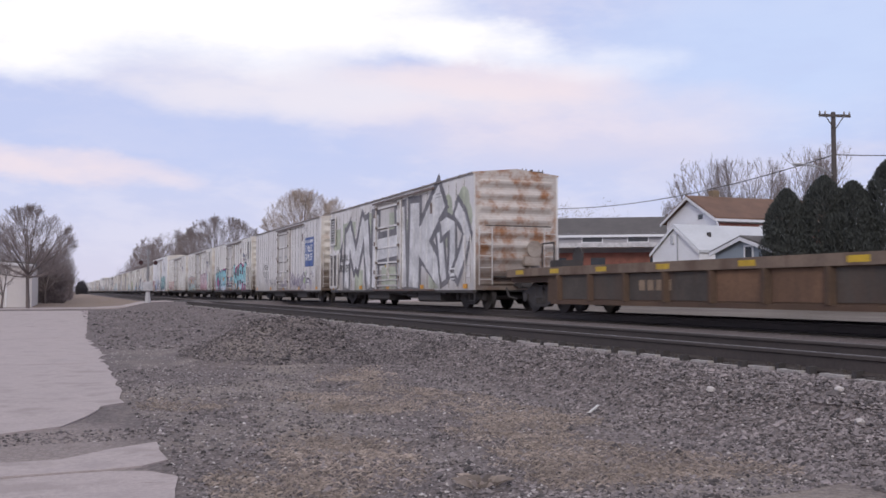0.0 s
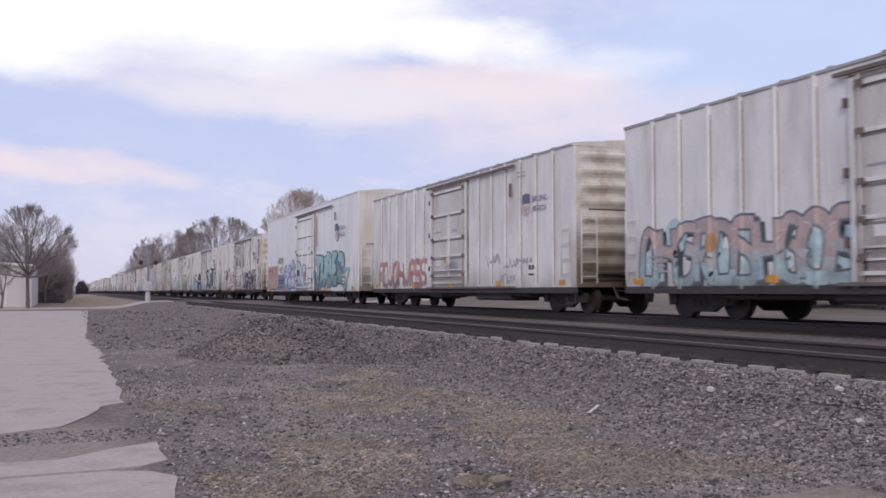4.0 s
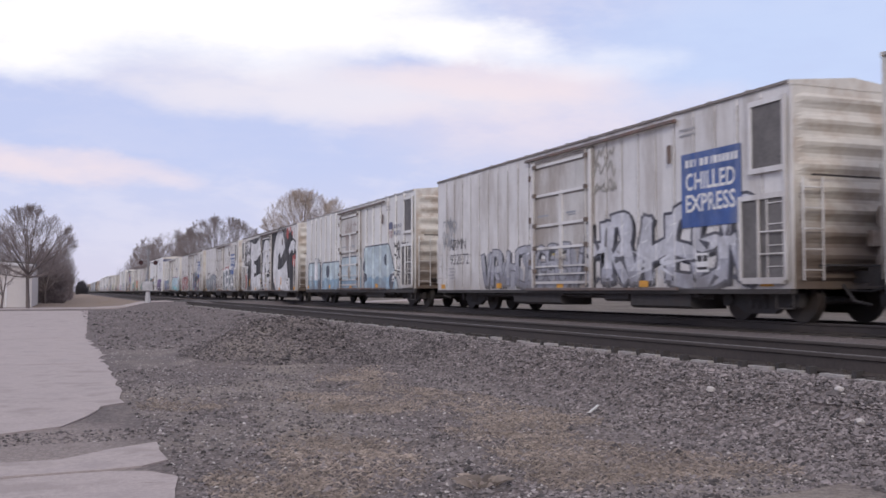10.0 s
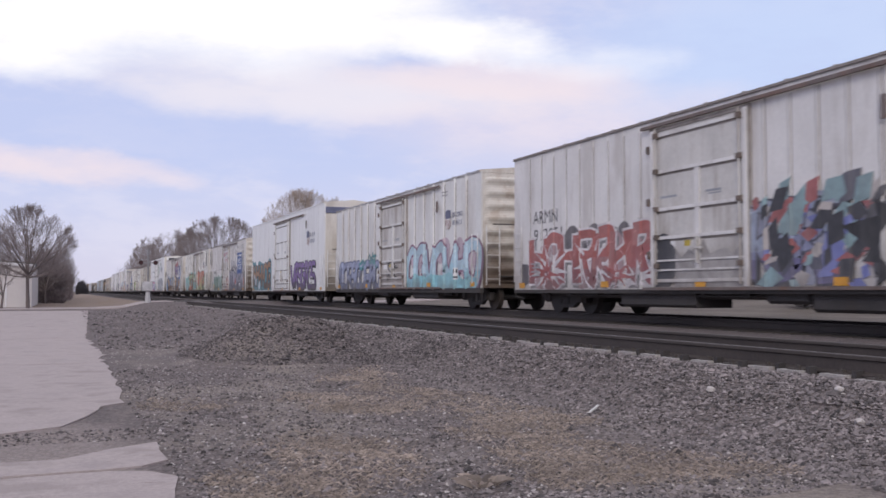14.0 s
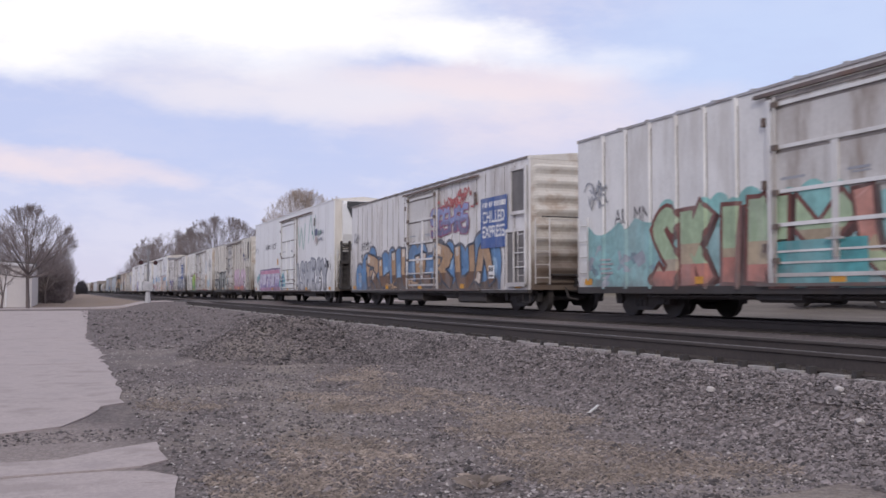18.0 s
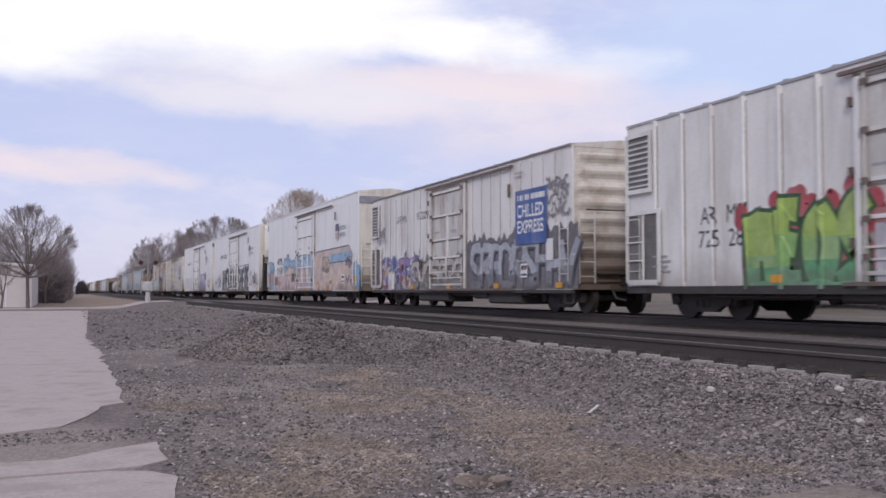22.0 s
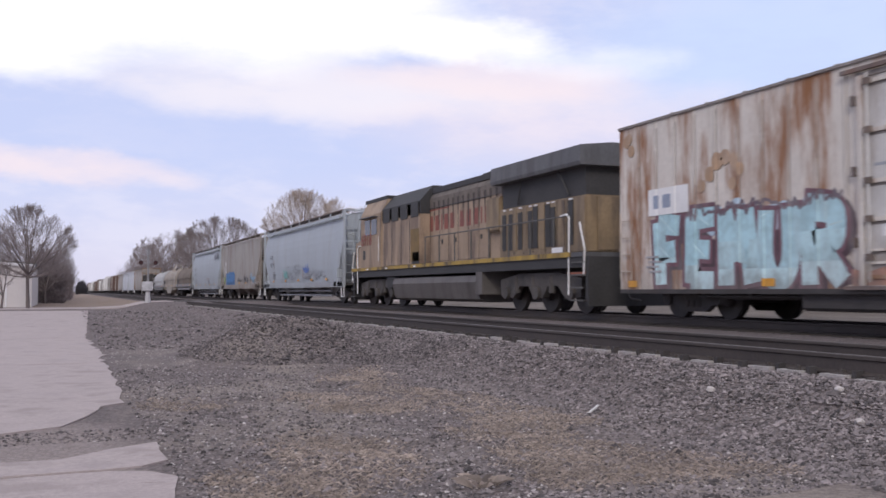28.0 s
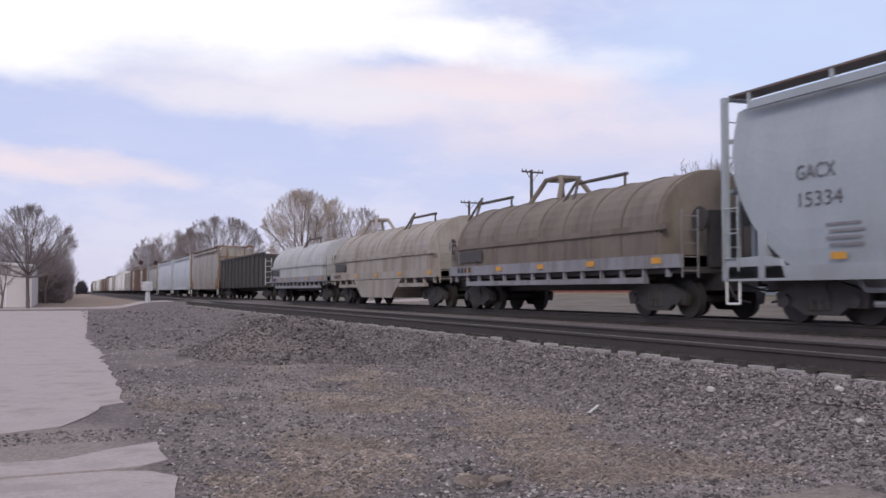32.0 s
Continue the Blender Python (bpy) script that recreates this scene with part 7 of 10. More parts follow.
def art_kerl(s, L, r):
    shards(s, r, 0.5, 6.6, 0.66, 1.3, 12, 0.5, ((0.30, 0.32, 0.36), (0.50, 0.51, 0.53), (0.16, 0.17, 0.20)))
    spots(s, r, "graffiti_spot", ((10.7, 2.2, 1), (11.6, 2.2, 1.1), (12.2, 2.38, 0.9), (13.1, 2.3, 1.2), (14.3, 2.2, 1.3), (15.1, 2.35, 1.1), (16.0, 2.1, 1)), 0.30, (0.42, 0.11, 0.11))
    bold_word(s, r, "KERS", 10.25, 0.66, 5.7, 1.62, 0.32, 0.17, (0.22, 0.24, 0.255), (0.76, 0.75, 0.76), (0.25, 0.275, 0.29))
    bold_word(s, r, "DETH", 3.1, 0.68, 3.9, 1.35, 0.24, 0.08, (0.36, 0.38, 0.41), (0.10, 0.11, 0.14))
    piece(s, r, 0.4, 0.66, 2.8, 1.0, (0.40, 0.44, 0.48), (0.15, 0.16, 0.19), None, None, 4, 0.22)
    spots(s, r, "graffiti_spot", ((7.2, 1.5, 1), (7.3, 1.0, 1.2), (14.7, 2.3, 1.1)), 0.2, (0.40, 0.13, 0.12))
    s.put("graffiti_haze", ragged_top(r, 7.4, 10.2, 0.64, 0.78, 0.05, 12), paint((0.33, 0.22, 0.17)))
    tags(s, r, 5.6, 10.2, 0.8, 1.5, 5, (0.30, 0.24, 0.24), 0.05)


def art_red_dark(s, L, r):
    s.put("graffiti_haze", blobs(r, 3.2, 1.5, 3.6, 0.5, 14, 0.36) + blobs(r, 0.5, 1.0, 0.9, 0.5, 6, 0.3), paint((0.13, 0.12, 0.13)))
    s.put("graffiti_cloud", blobs(r, 1.4, 0.9, 5.2, 0.8, 20, 0.34), paint((0.34, 0.24, 0.25)))
    piece(s, r, 1.1, 0.66, 5.9, 1.55, (0.37, 0.13, 0.12), (0.64, 0.60, 0.61), None, None, 5, 0.36, to=(0.27, 0.10, 0.11))
    s.put("spike", rays(r, 2.2, 1.2, 13, 0.3, 1.4, 0.08, 0.75) + rays(r, 4.4, 1.3, 10, 0.5, 1.2, 0.06, 0.7) + rays(r, 6.4, 0.9, 9, 0.2, 1.3, 0.07, 0.5), paint((0.62, 0.58, 0.59)))
    s.put("spike", rays(r, 2.0, 1.1, 9, 0.1, 1.0, 0.07, 0.8) + rays(r, 5.6, 1.0, 7, 0.1, 0.9, 0.07, 0.6), paint((0.35, 0.10, 0.10)))
    s.put("graffiti_cloud", blobs(r, 7.2, 0.9, 0.9, 0.9, 8, 0.34), paint((0.07, 0.07, 0.08)))
    s.put("graffiti_haze", ragged_top(r, 8.0, 10.4, 0.66, 1.5, 0.2, 10), paint((0.33, 0.31, 0.30)))
    s.put("graffiti_cloud", blobs(r, 10.6, 0.9, 5.6, 1.3, 34, 0.32), paint((0.26, 0.27, 0.34)))
    piece(s, r, 10.4, 0.66, 2.4, 1.7, (0.30, 0.34, 0.44), (0.06, 0.06, 0.09), None, None, 3, 0.26, to=(0.15, 0.14, 0.26))
    shards(s, r, 10.5, 15.8, 0.66, 2.2, 26, 0.6, ((0.10, 0.10, 0.13), (0.44, 0.40, 0.38), (0.16, 0.18, 0.40), (0.34, 0.13, 0.13), (0.24, 0.34, 0.36), (0.06, 0.06, 0.07)))
    s.put("spike", rays(r, 14.0, 1.45, 9, 0.2, 1.35, 0.42, 0.75), paint((0.035, 0.035, 0.04)))
    spots(s, r, "graffiti_spot", ((14.0, 1.35, 1.0),), 0.46, (0.50, 0.48, 0.46))
    spots(s, r, "graffiti_spot", ((14.0, 1.5, 1.0),), 0.20, (0.48, 0.12, 0.07))
    s.put("graffiti_panel", rect(15.6, 1.4, 0.9, 0.75), paint((0.48, 0.40, 0.12)))


def art_lightblue(s, L, r):
    s.put("graffiti_cloud", blobs(r, 10.4, 0.9, 6.4, 1.2, 20, 0.36), paint((0.52, 0.42, 0.47)))
    piece(s, r, 10.3, 0.70, 6.8, 1.6, (0.44, 0.58, 0.66), (0.24, 0.12, 0.19), None, None, 5, 0.44, to=(0.28, 0.48, 0.55))
    s.put("graffiti_haze", ragged_top(r, 10.8, 16.6, 0.68, 1.15, 0.14, 14), paint((0.26, 0.50, 0.55)))
    piece(s, r, 0.6, 0.68, 6.2, 1.25, (0.30, 0.33, 0.46), (0.12, 0.13, 0.20), None, None, 6, 0.30)
    tags(s, r, 3.6, 7.0, 1.3, 1.9, 5, (0.10, 0.26, 0.28), 0.08)
    tags(s, r, 7.5, 10.2, 0.9, 1.6, 5, INK, 0.04)


def art_teal_orange(s, L, r):
    s.put("graffiti_cloud", ragged_top(r, 0.1, 6.6, 0.66, 2.5, 0.35, 12), paint((0.13, 0.27, 0.31)))
    piece(s, r, 0.6, 0.8, 5.6, 1.7, (0.34, 0.20, 0.12), (0.05, 0.07, 0.09), None, None, 4, 0.46)
    spots(s, r, "graffiti_spot", ((1.4, 1.3, 1), (2.6, 1.0, 1.2), (0.9, 1.6, 0.7)), 0.25, (0.55, 0.60, 0.64))
    piece(s, r, 12.4, 0.72, 5.6, 1.5, PURPLE, INK, None, None, 5, 0.36)


def art_silverbank(s, L, r):
    s.put("graffiti_cloud", ragged_top(r, 2.2, 7.0, 0.68, 1.4, 0.15, 14), paint((0.30, 0.42, 0.38)))
    bold_word(s, r, "BREAR", 2.4, 0.68, 4.7, 1.15, 0.30, 0.10, (0.16, 0.24, 0.21), (0.38, 0.44, 0.42))
    shards(s, r, 0.9, 2.4, 0.7, 1.3, 5, 0.4, ((0.20, 0.34, 0.28), (0.50, 0.34, 0.16), (0.58, 0.58, 0.56)))
    s.put("paint_patch", rect(7.75, 2.95, 2.1, 0.95), paint((0.66, 0.65, 0.66)))
    s.put("graffiti_panel", ragged_top(r, 9.6, 10.6, 0.66, 1.75, 0.1, 6), paint((0.42, 0.11, 0.12)))
    for u, z, w in ((7.85, 3.45, 0.8), (8.75, 3.5, 1.0), (8.6, 3.0, 1.1)):
        s.put("tag", scrawl(r, u, z, w, 0.35, 0.09), paint((0.46, 0.14, 0.15)))
    bold_word(s, r, "KERL", 10.5, 0.66, 3.4, 1.5, 0.34, 0.10, (0.34, 0.33, 0.39), (0.10, 0.10, 0.13))
    piece(s, r, 13.7, 0.66, 3.6, 1.75, (0.35, 0.34, 0.40), (0.10, 0.10, 0.13), None, None, 4, 0.44)
    s.put("graffiti_spot", blobs(r, 9.9, 0.9, 0.5, 0.7, 4, 0.3) + blobs(r, 16.9, 0.9, 0.4, 0.6, 3, 0.3) + blobs(r, 13.4, 1.3, 0.3, 0.4, 3, 0.2), paint((0.42, 0.13, 0.13)))
    piece(s, r, 11.5, 2.35, 2.0, 0.65, (0.64, 0.63, 0.65), (0.22, 0.21, 0.24), None, None, 4, 0.15, shine=False)
    tags(s, r, 5.2, 6.9, 2.1, 2.6, 2, (0.30, 0.29, 0.31), 0.05)
    tags(s, r, 15.8, 17.4, 2.2, 3.8, 8, GREY, 0.035)


def art_skiny(s, L, r):
    s.put("graffiti_cloud", ragged_top(r, 0.5, 16.2, 0.66, 2.15, 0.22, 44), paint((0.27, 0.46, 0.46)))
    s.put("graffiti_cloud", blobs(r, 14.4, 1.2, 1.6, 0.9, 7, 0.4), paint((0.40, 0.58, 0.70)))
    shards(s, r, 0.4, 3.3, 0.66, 1.5, 12, 0.5, ((0.20, 0.30, 0.34), (0.34, 0.36, 0.40), (0.26, 0.46, 0.46)))
    s.put("graffiti_haze", blobs(r, 3.4, 1.9, 5.6, 0.4, 16, 0.34), paint((0.24, 0.48, 0.46)))
    bold_word(s, r, "Y", 7.7, 0.66, 1.6, 1.7, 0.36, 0.09, (0.36, 0.46, 0.30), (0.16, 0.06, 0.05), (0.46, 0.20, 0.16))
    bold_word(s, r, "SKIN", 3.3, 0.66, 4.4, 1.75, 0.36, 0.09, (0.36, 0.46, 0.30), (0.16, 0.06, 0.05), (0.46, 0.20, 0.16))
    piece(s, r, 9.6, 0.66, 6.2, 1.85, (0.50, 0.24, 0.19), (0.13, 0.06, 0.05), None, None, 5, 0.42, to=(0.38, 0.44, 0.26))
    s.put("graffiti_haze", sum((stroke([(u, 0.85), (u + 0.25, 1.9)], 0.26) for u in (10.2, 12.6, 13.9, 15.0)), []), paint((0.45, 0.50, 0.25)))
    s.put("graffiti_panel", rect(7.4, 0.72, 2.2, 0.8), paint((0.10, 0.34, 0.35)))
    tags(s, r, 0.3, 1.6, 2.0, 3.6, 5, GREY, 0.04)


def art_bluegold(s, L, r):
    blue, ink = (0.12, 0.23, 0.40), (0.05, 0.055, 0.075)
    puff = lambda u, z, q: fan([(u + q * math.cos(a), max(0.66, z + q * math.sin(a) * 1.1)) for a in np.linspace(0, math.tau, 19)[:-1]])
    domes = [(1.3, 1.2, 0.55)] + [(2.3 + 0.88 * i, 1.55 + 0.22 * math.sin(i * 1.9), 0.62 + 0.1 * math.sin(i * 2.7)) for i in range(16)]
    s.put("graffiti_outline", sum((puff(u, z, q + 0.09) for u, z, q in domes), []), paint((0.13, 0.13, 0.15)))
    s.put("graffiti_cloud", sum((puff(u, z, q) for u, z, q in domes), []) + rect(0.8, 0.66, 15.3, 0.95), paint(blue))
    s.put("graffiti_haze", sum((puff(u + 0.1, z - 0.15, q * 0.45) for u, z, q in domes[::2]), []), paint((0.24, 0.38, 0.55)))
    s.put("graffiti_cloud", ragged_top(r, 2.4, 15.9, 0.66, 1.0, 0.16, 30), paint((0.12, 0.085, 0.07)))
    tan, brown, pale = (0.42, 0.27, 0.16), (0.15, 0.085, 0.055), (0.66, 0.58, 0.50)
    forms = [[(2.5, 2.0), (2.7, 0.8)], [(2.5, 2.0), (3.8, 1.75), (3.4, 1.35), (2.8, 1.3)], [(3.2, 1.3), (4.0, 0.8)], [(4.3, 1.9), (4.5, 1.0), (5.5, 1.15)], [(6.0, 2.15), (6.1, 0.95)], [(7.2, 2.25), (7.3, 1.0), (8.4, 0.95)],
             [(8.9, 1.9), (9.0, 0.9)], [(9.6, 2.0), (9.5, 1.1), (10.3, 1.0)], [(10.9, 2.1), (11.0, 0.9)], [(10.9, 2.1), (12.1, 1.8), (11.2, 1.4), (12.2, 0.85)], [(12.7, 2.1), (12.9, 0.9), (13.9, 1.1), (13.9, 2.1)], [(14.4, 0.9), (14.9, 2.1), (15.5, 0.9)]]
    for p in forms:
        q = curve_through(p, 3)
        s.put("letter_outline", [ribbon(q, 0.44, 0.40, 0.09)], paint(ink), "", 0.0005)
        body = ribbon(q, 0.44, 0.40)
        s.put("letter", [body], paint(tan), "", 0.0005)
        low, up = below(body, 1.25), ribbon(curve_through([p[0], tuple(0.75 * a + 0.25 * b for a, b in zip(p[0], p[1]))], 1), 0.32, 0.26)
        if low is not None:
            s.put("letter_fade", [low], paint(brown), "", 0.0003)
        s.put("highlight", [up], paint(pale), "", 0.0003)
    s.put("spike", rays(r, 8.2, 0.9, 7, 0.1, 0.9, 0.08, 0.5) + rays(r, 5.8, 0.8, 6, 0.1, 0.8, 0.07, 0.5), paint((0.50, 0.33, 0.20)))
    piece(s, r, 10.4, 2.55, 3.2, 0.95, (0.25, 0.28, 0.48), (0.32, 0.12, 0.20), None, None, 4, 0.26)
    tags(s, r, 10.3, 14.6, 3.3, 3.7, 8, (0.46, 0.14, 0.14), 0.06)
    tags(s, r, 0.4, 1.6, 2.3, 2.9, 2, (0.28, 0.28, 0.30), 0.05)


def art_ashes(s, L, r):
    bold_word(s, r, "ASHESY", 12.2, 0.66, 7.2, 1.55, 0.30, 0.09, (0.42, 0.43, 0.46), (0.24, 0.25, 0.29), (0.50, 0.50, 0.52))
    s.put("graffiti_haze", stroke(curve_through([(12.9, 4.2), (13.3, 3.2), (13.7, 4.1), (14.2, 3.0), (14.6, 4.3)], 4), 0.20) + stroke(curve_through([(15.4, 3.3), (15.9, 4.6), (16.5, 3.4), (16.9, 4.6)], 4), 0.16) + blobs(r, 17.3, 3.6, 0.9, 0.12, 5, 0.15), paint((0.47, 0.58, 0.54)))
    s.put("graffiti_haze", blobs(r, 16.2, 3.7, 0.1, 0.1, 2, 0.14) + blobs(r, 18.0, 3.6, 0.1, 0.1, 2, 0.14), paint((0.12, 0.28, 0.24)))
    s.put("graffiti_cloud", fan([(1.5, 0.64), (1.8, 1.98), (8.2, 2.0), (8.4, 0.64)]), paint((0.62, 0.55, 0.64)))
    bold_word(s, r, "IETER", 1.6, 0.64, 6.4, 1.25, 0.34, 0.10, (0.60, 0.56, 0.66), (0.30, 0.22, 0.40), (0.33, 0.27, 0.52))
    s.put("graffiti_line", rect(2.0, 1.72, 5.9, 0.22), paint((0.56, 0.27, 0.38)))
    s.put("graffiti_line", stroke([(1.6, 0.8), (1.9, 2.0), (8.2, 2.02)], 0.05), paint((0.14, 0.12, 0.18)))
    s.put("graffiti_haze", ragged_top(r, 1.8, 8.2, 0.64, 0.85, 0.05, 12), paint((0.48, 0.26, 0.40)))
    s.put("graffiti_haze", blobs(r, 8.2, 0.9, 1.6, 0.7, 6, 0.3) + blobs(r, 0.9, 1.3, 0.6, 0.3, 3, 0.25), paint((0.22, 0.45, 0.50)))
    s.put("graffiti_panel", rect(8.7, 0.7, 0.6, 0.8), paint((0.10, 0.20, 0.36)))
    s.put("paint_patch", rect(7.3, 2.25, 0.3, 0.35), ORANGE)
    tags(s, r, 18.9, 20.3, 1.4, 2.0, 4, INK, 0.05)
    tags(s, r, 0.1, 1.7, 3.1, 3.6, 2, (0.22, 0.22, 0.24), 0.06)


def art_tater(s, L, r):
    shards(s, r, 0.5, 6.6, 0.66, 1.3, 12, 0.5, ((0.16, 0.17, 0.17), (0.40, 0.43, 0.42), (0.44, 0.36, 0.28)))
    bold_word(s, r, "TA", 0.3, 0.66, 2.7, 0.85, 0.26, 0.12, (0.34, 0.35, 0.34), (0.05, 0.055, 0.055), (0.26, 0.27, 0.27))
    bold_word(s, r, "TER", 2.8, 0.66, 4.0, 1.40, 0.30, 0.14, (0.32, 0.33, 0.32), (0.05, 0.055, 0.055), (0.24, 0.25, 0.25))
    s.put("graffiti_line", fan([(5.9, 1.25), (8.1, 0.68), (7.1, 0.66), (5.7, 0.85)]), paint((0.07, 0.08, 0.08)))
    s.put("graffiti_fill", fan([(6.1, 1.10), (7.6, 0.74), (7.0, 0.72), (6.0, 0.86)]), paint((0.40, 0.42, 0.41)))
    s.put("graffiti_cloud", blobs(r, 6.6, 1.3, 0.9, 0.4, 7, 0.2), paint((0.36, 0.50, 0.58)))
    s.put("graffiti_cloud", blobs(r, 10.9, 1.7, 4.4, 0.4, 10, 0.3), paint((0.40, 0.44, 0.41)))
    piece(s, r, 10.5, 0.70, 4.6, 1.45, (0.58, 0.44, 0.53), (0.50, 0.36, 0.44), None, None, 4, 0.50)
    s.put("graffiti_haze", ragged_top(r, 10.6, 15.0, 0.66, 1.0, 0.10, 12), paint((0.46, 0.18, 0.17)))
    tags(s, r, 7.5, 10.2, 1.9, 3.8, 8, (0.12, 0.12, 0.12), 0.05)
    tags(s, r, 15.6, 17.0, 1.0, 3.9, 8, INK, 0.05)
    tags(s, r, 0.2, 0.9, 1.9, 3.9, 3, INK, 0.04)
    s.put("paint_patch", rect(6.6, 1.85, 0.35, 0.3), ORANGE)


def art_green(s, L, r):
    s.put("graffiti_cloud", blobs(r, 4.0, 0.9, 3.6, 1.5, 44, 0.20), paint((0.44, 0.08, 0.10)))
    bold_word(s, r, "MEOS", 4.2, 0.64, 3.1, 1.55, 0.32, 0.08, (0.34, 0.47, 0.12), (0.05, 0.10, 0.05), (0.13, 0.34, 0.17))
    s.put("graffiti_haze", ragged_top(r, 4.3, 7.2, 0.64, 0.80, 0.05, 8), paint((0.13, 0.34, 0.18)))
    s.put("graffiti_panel", rect(7.4, 0.75, 2.9, 1.0), paint((0.46, 0.44, 0.47)))
    s.put("graffiti_haze", rect(7.4, 1.72, 2.9, 0.25) + rect(10.8, 0.66, 4.2, 0.14), paint((0.36, 0.15, 0.15)))
    tags(s, r, 7.4, 14.6, 0.9, 1.6, 14, (0.18, 0.17, 0.19), 0.05)
    s.put("graffiti_haze", blobs(r, 14.0, 0.9, 2.8, 0.6, 9, 0.34), paint((0.36, 0.47, 0.55)))
    s.put("graffiti_haze", ragged_top(r, 13.3, 14.5, 0.9, 2.1, 0.10, 5), paint((0.50, 0.40, 0.31)))
    s.put("paint_patch", rect(13.4, 2.3, 0.9, 1.15), paint((0.62, 0.65, 0.69)))
    tags(s, r, 15.6, 17.0, 2.3, 3.4, 6, GREY, 0.05)
    tags(s, r, 10.7, 11.4, 1.6, 3.0, 4, GREY, 0.04)


def art_spikes(s, L, r):
    s.put("graffiti_cloud", ragged_top(r, 10.2, 17.6, 0.66, 2.35, 0.22, 40), paint((0.15, 0.145, 0.16)))
    s.put("graffiti_cloud", ragged_top(r, 4.9, 10.2, 0.66, 1.75, 0.28, 30), paint((0.25, 0.235, 0.235)))
    piece(s, r, 10.6, 0.68, 6.9, 1.45, (0.36, 0.38, 0.43), (0.10, 0.10, 0.12), None, None, 6, 0.34)
    s.put("graffiti_haze", ragged_top(r, 1.2, 5.6, 0.66, 1.25, 0.35, 16), paint((0.17, 0.18, 0.33)))
    s.put("graffiti_cloud", blobs(r, 0.9, 0.9, 3.6, 0.7, 14, 0.3), paint((0.10, 0.11, 0.25)))
    piece(s, r, 0.8, 0.66, 3.4, 1.35, (0.16, 0.20, 0.40), (0.58, 0.57, 0.60), None, None, 4, 0.26, to=(0.26, 0.10, 0.14))
    piece(s, r, 3.6, 0.66, 2.2, 1.2, (0.30, 0.22, 0.34), (0.08, 0.08, 0.14), None, None, 3, 0.26, to=(0.46, 0.44, 0.50))
    s.put("spike", rays(r, 5.6, 1.6, 12, 0.2, 1.0, 0.10, 0.8) + rays(r, 7.0, 1.5, 9, 0.2, 0.9, 0.09, 0.8), paint((0.09, 0.085, 0.095)))
    shards(s, r, 0.8, 6.0, 0.66, 1.7, 14, 0.55, ((0.10, 0.12, 0.28), (0.30, 0.12, 0.16), (0.26, 0.20, 0.40), (0.50, 0.50, 0.54)))
    s.put("graffiti_panel", rect(2.2, 0.66, 0.8, 0.7), paint((0.60, 0.59, 0.61)))
    s.put("graffiti_spot", blobs(r, 1.6, 0.9, 3.0, 0.6, 6, 0.14), paint((0.46, 0.44, 0.18)))
    piece(s, r, 5.0, 0.70, 5.0, 1.0, (0.44, 0.42, 0.38), (0.15, 0.14, 0.14), None, None, 5, 0.26)
    s.put("paint_patch", rect(15.9, 1.45, 0.45, 0.6) + rect(2.6, 0.7, 0.35, 0.6), LETTERW)
    tags(s, r, 15.9, 17.3, 2.6, 3.4, 6, (0.22, 0.22, 0.24), 0.06)
    tags(s, r, 0.9, 1.8, 2.4, 3.2, 4, GREY, 0.06)


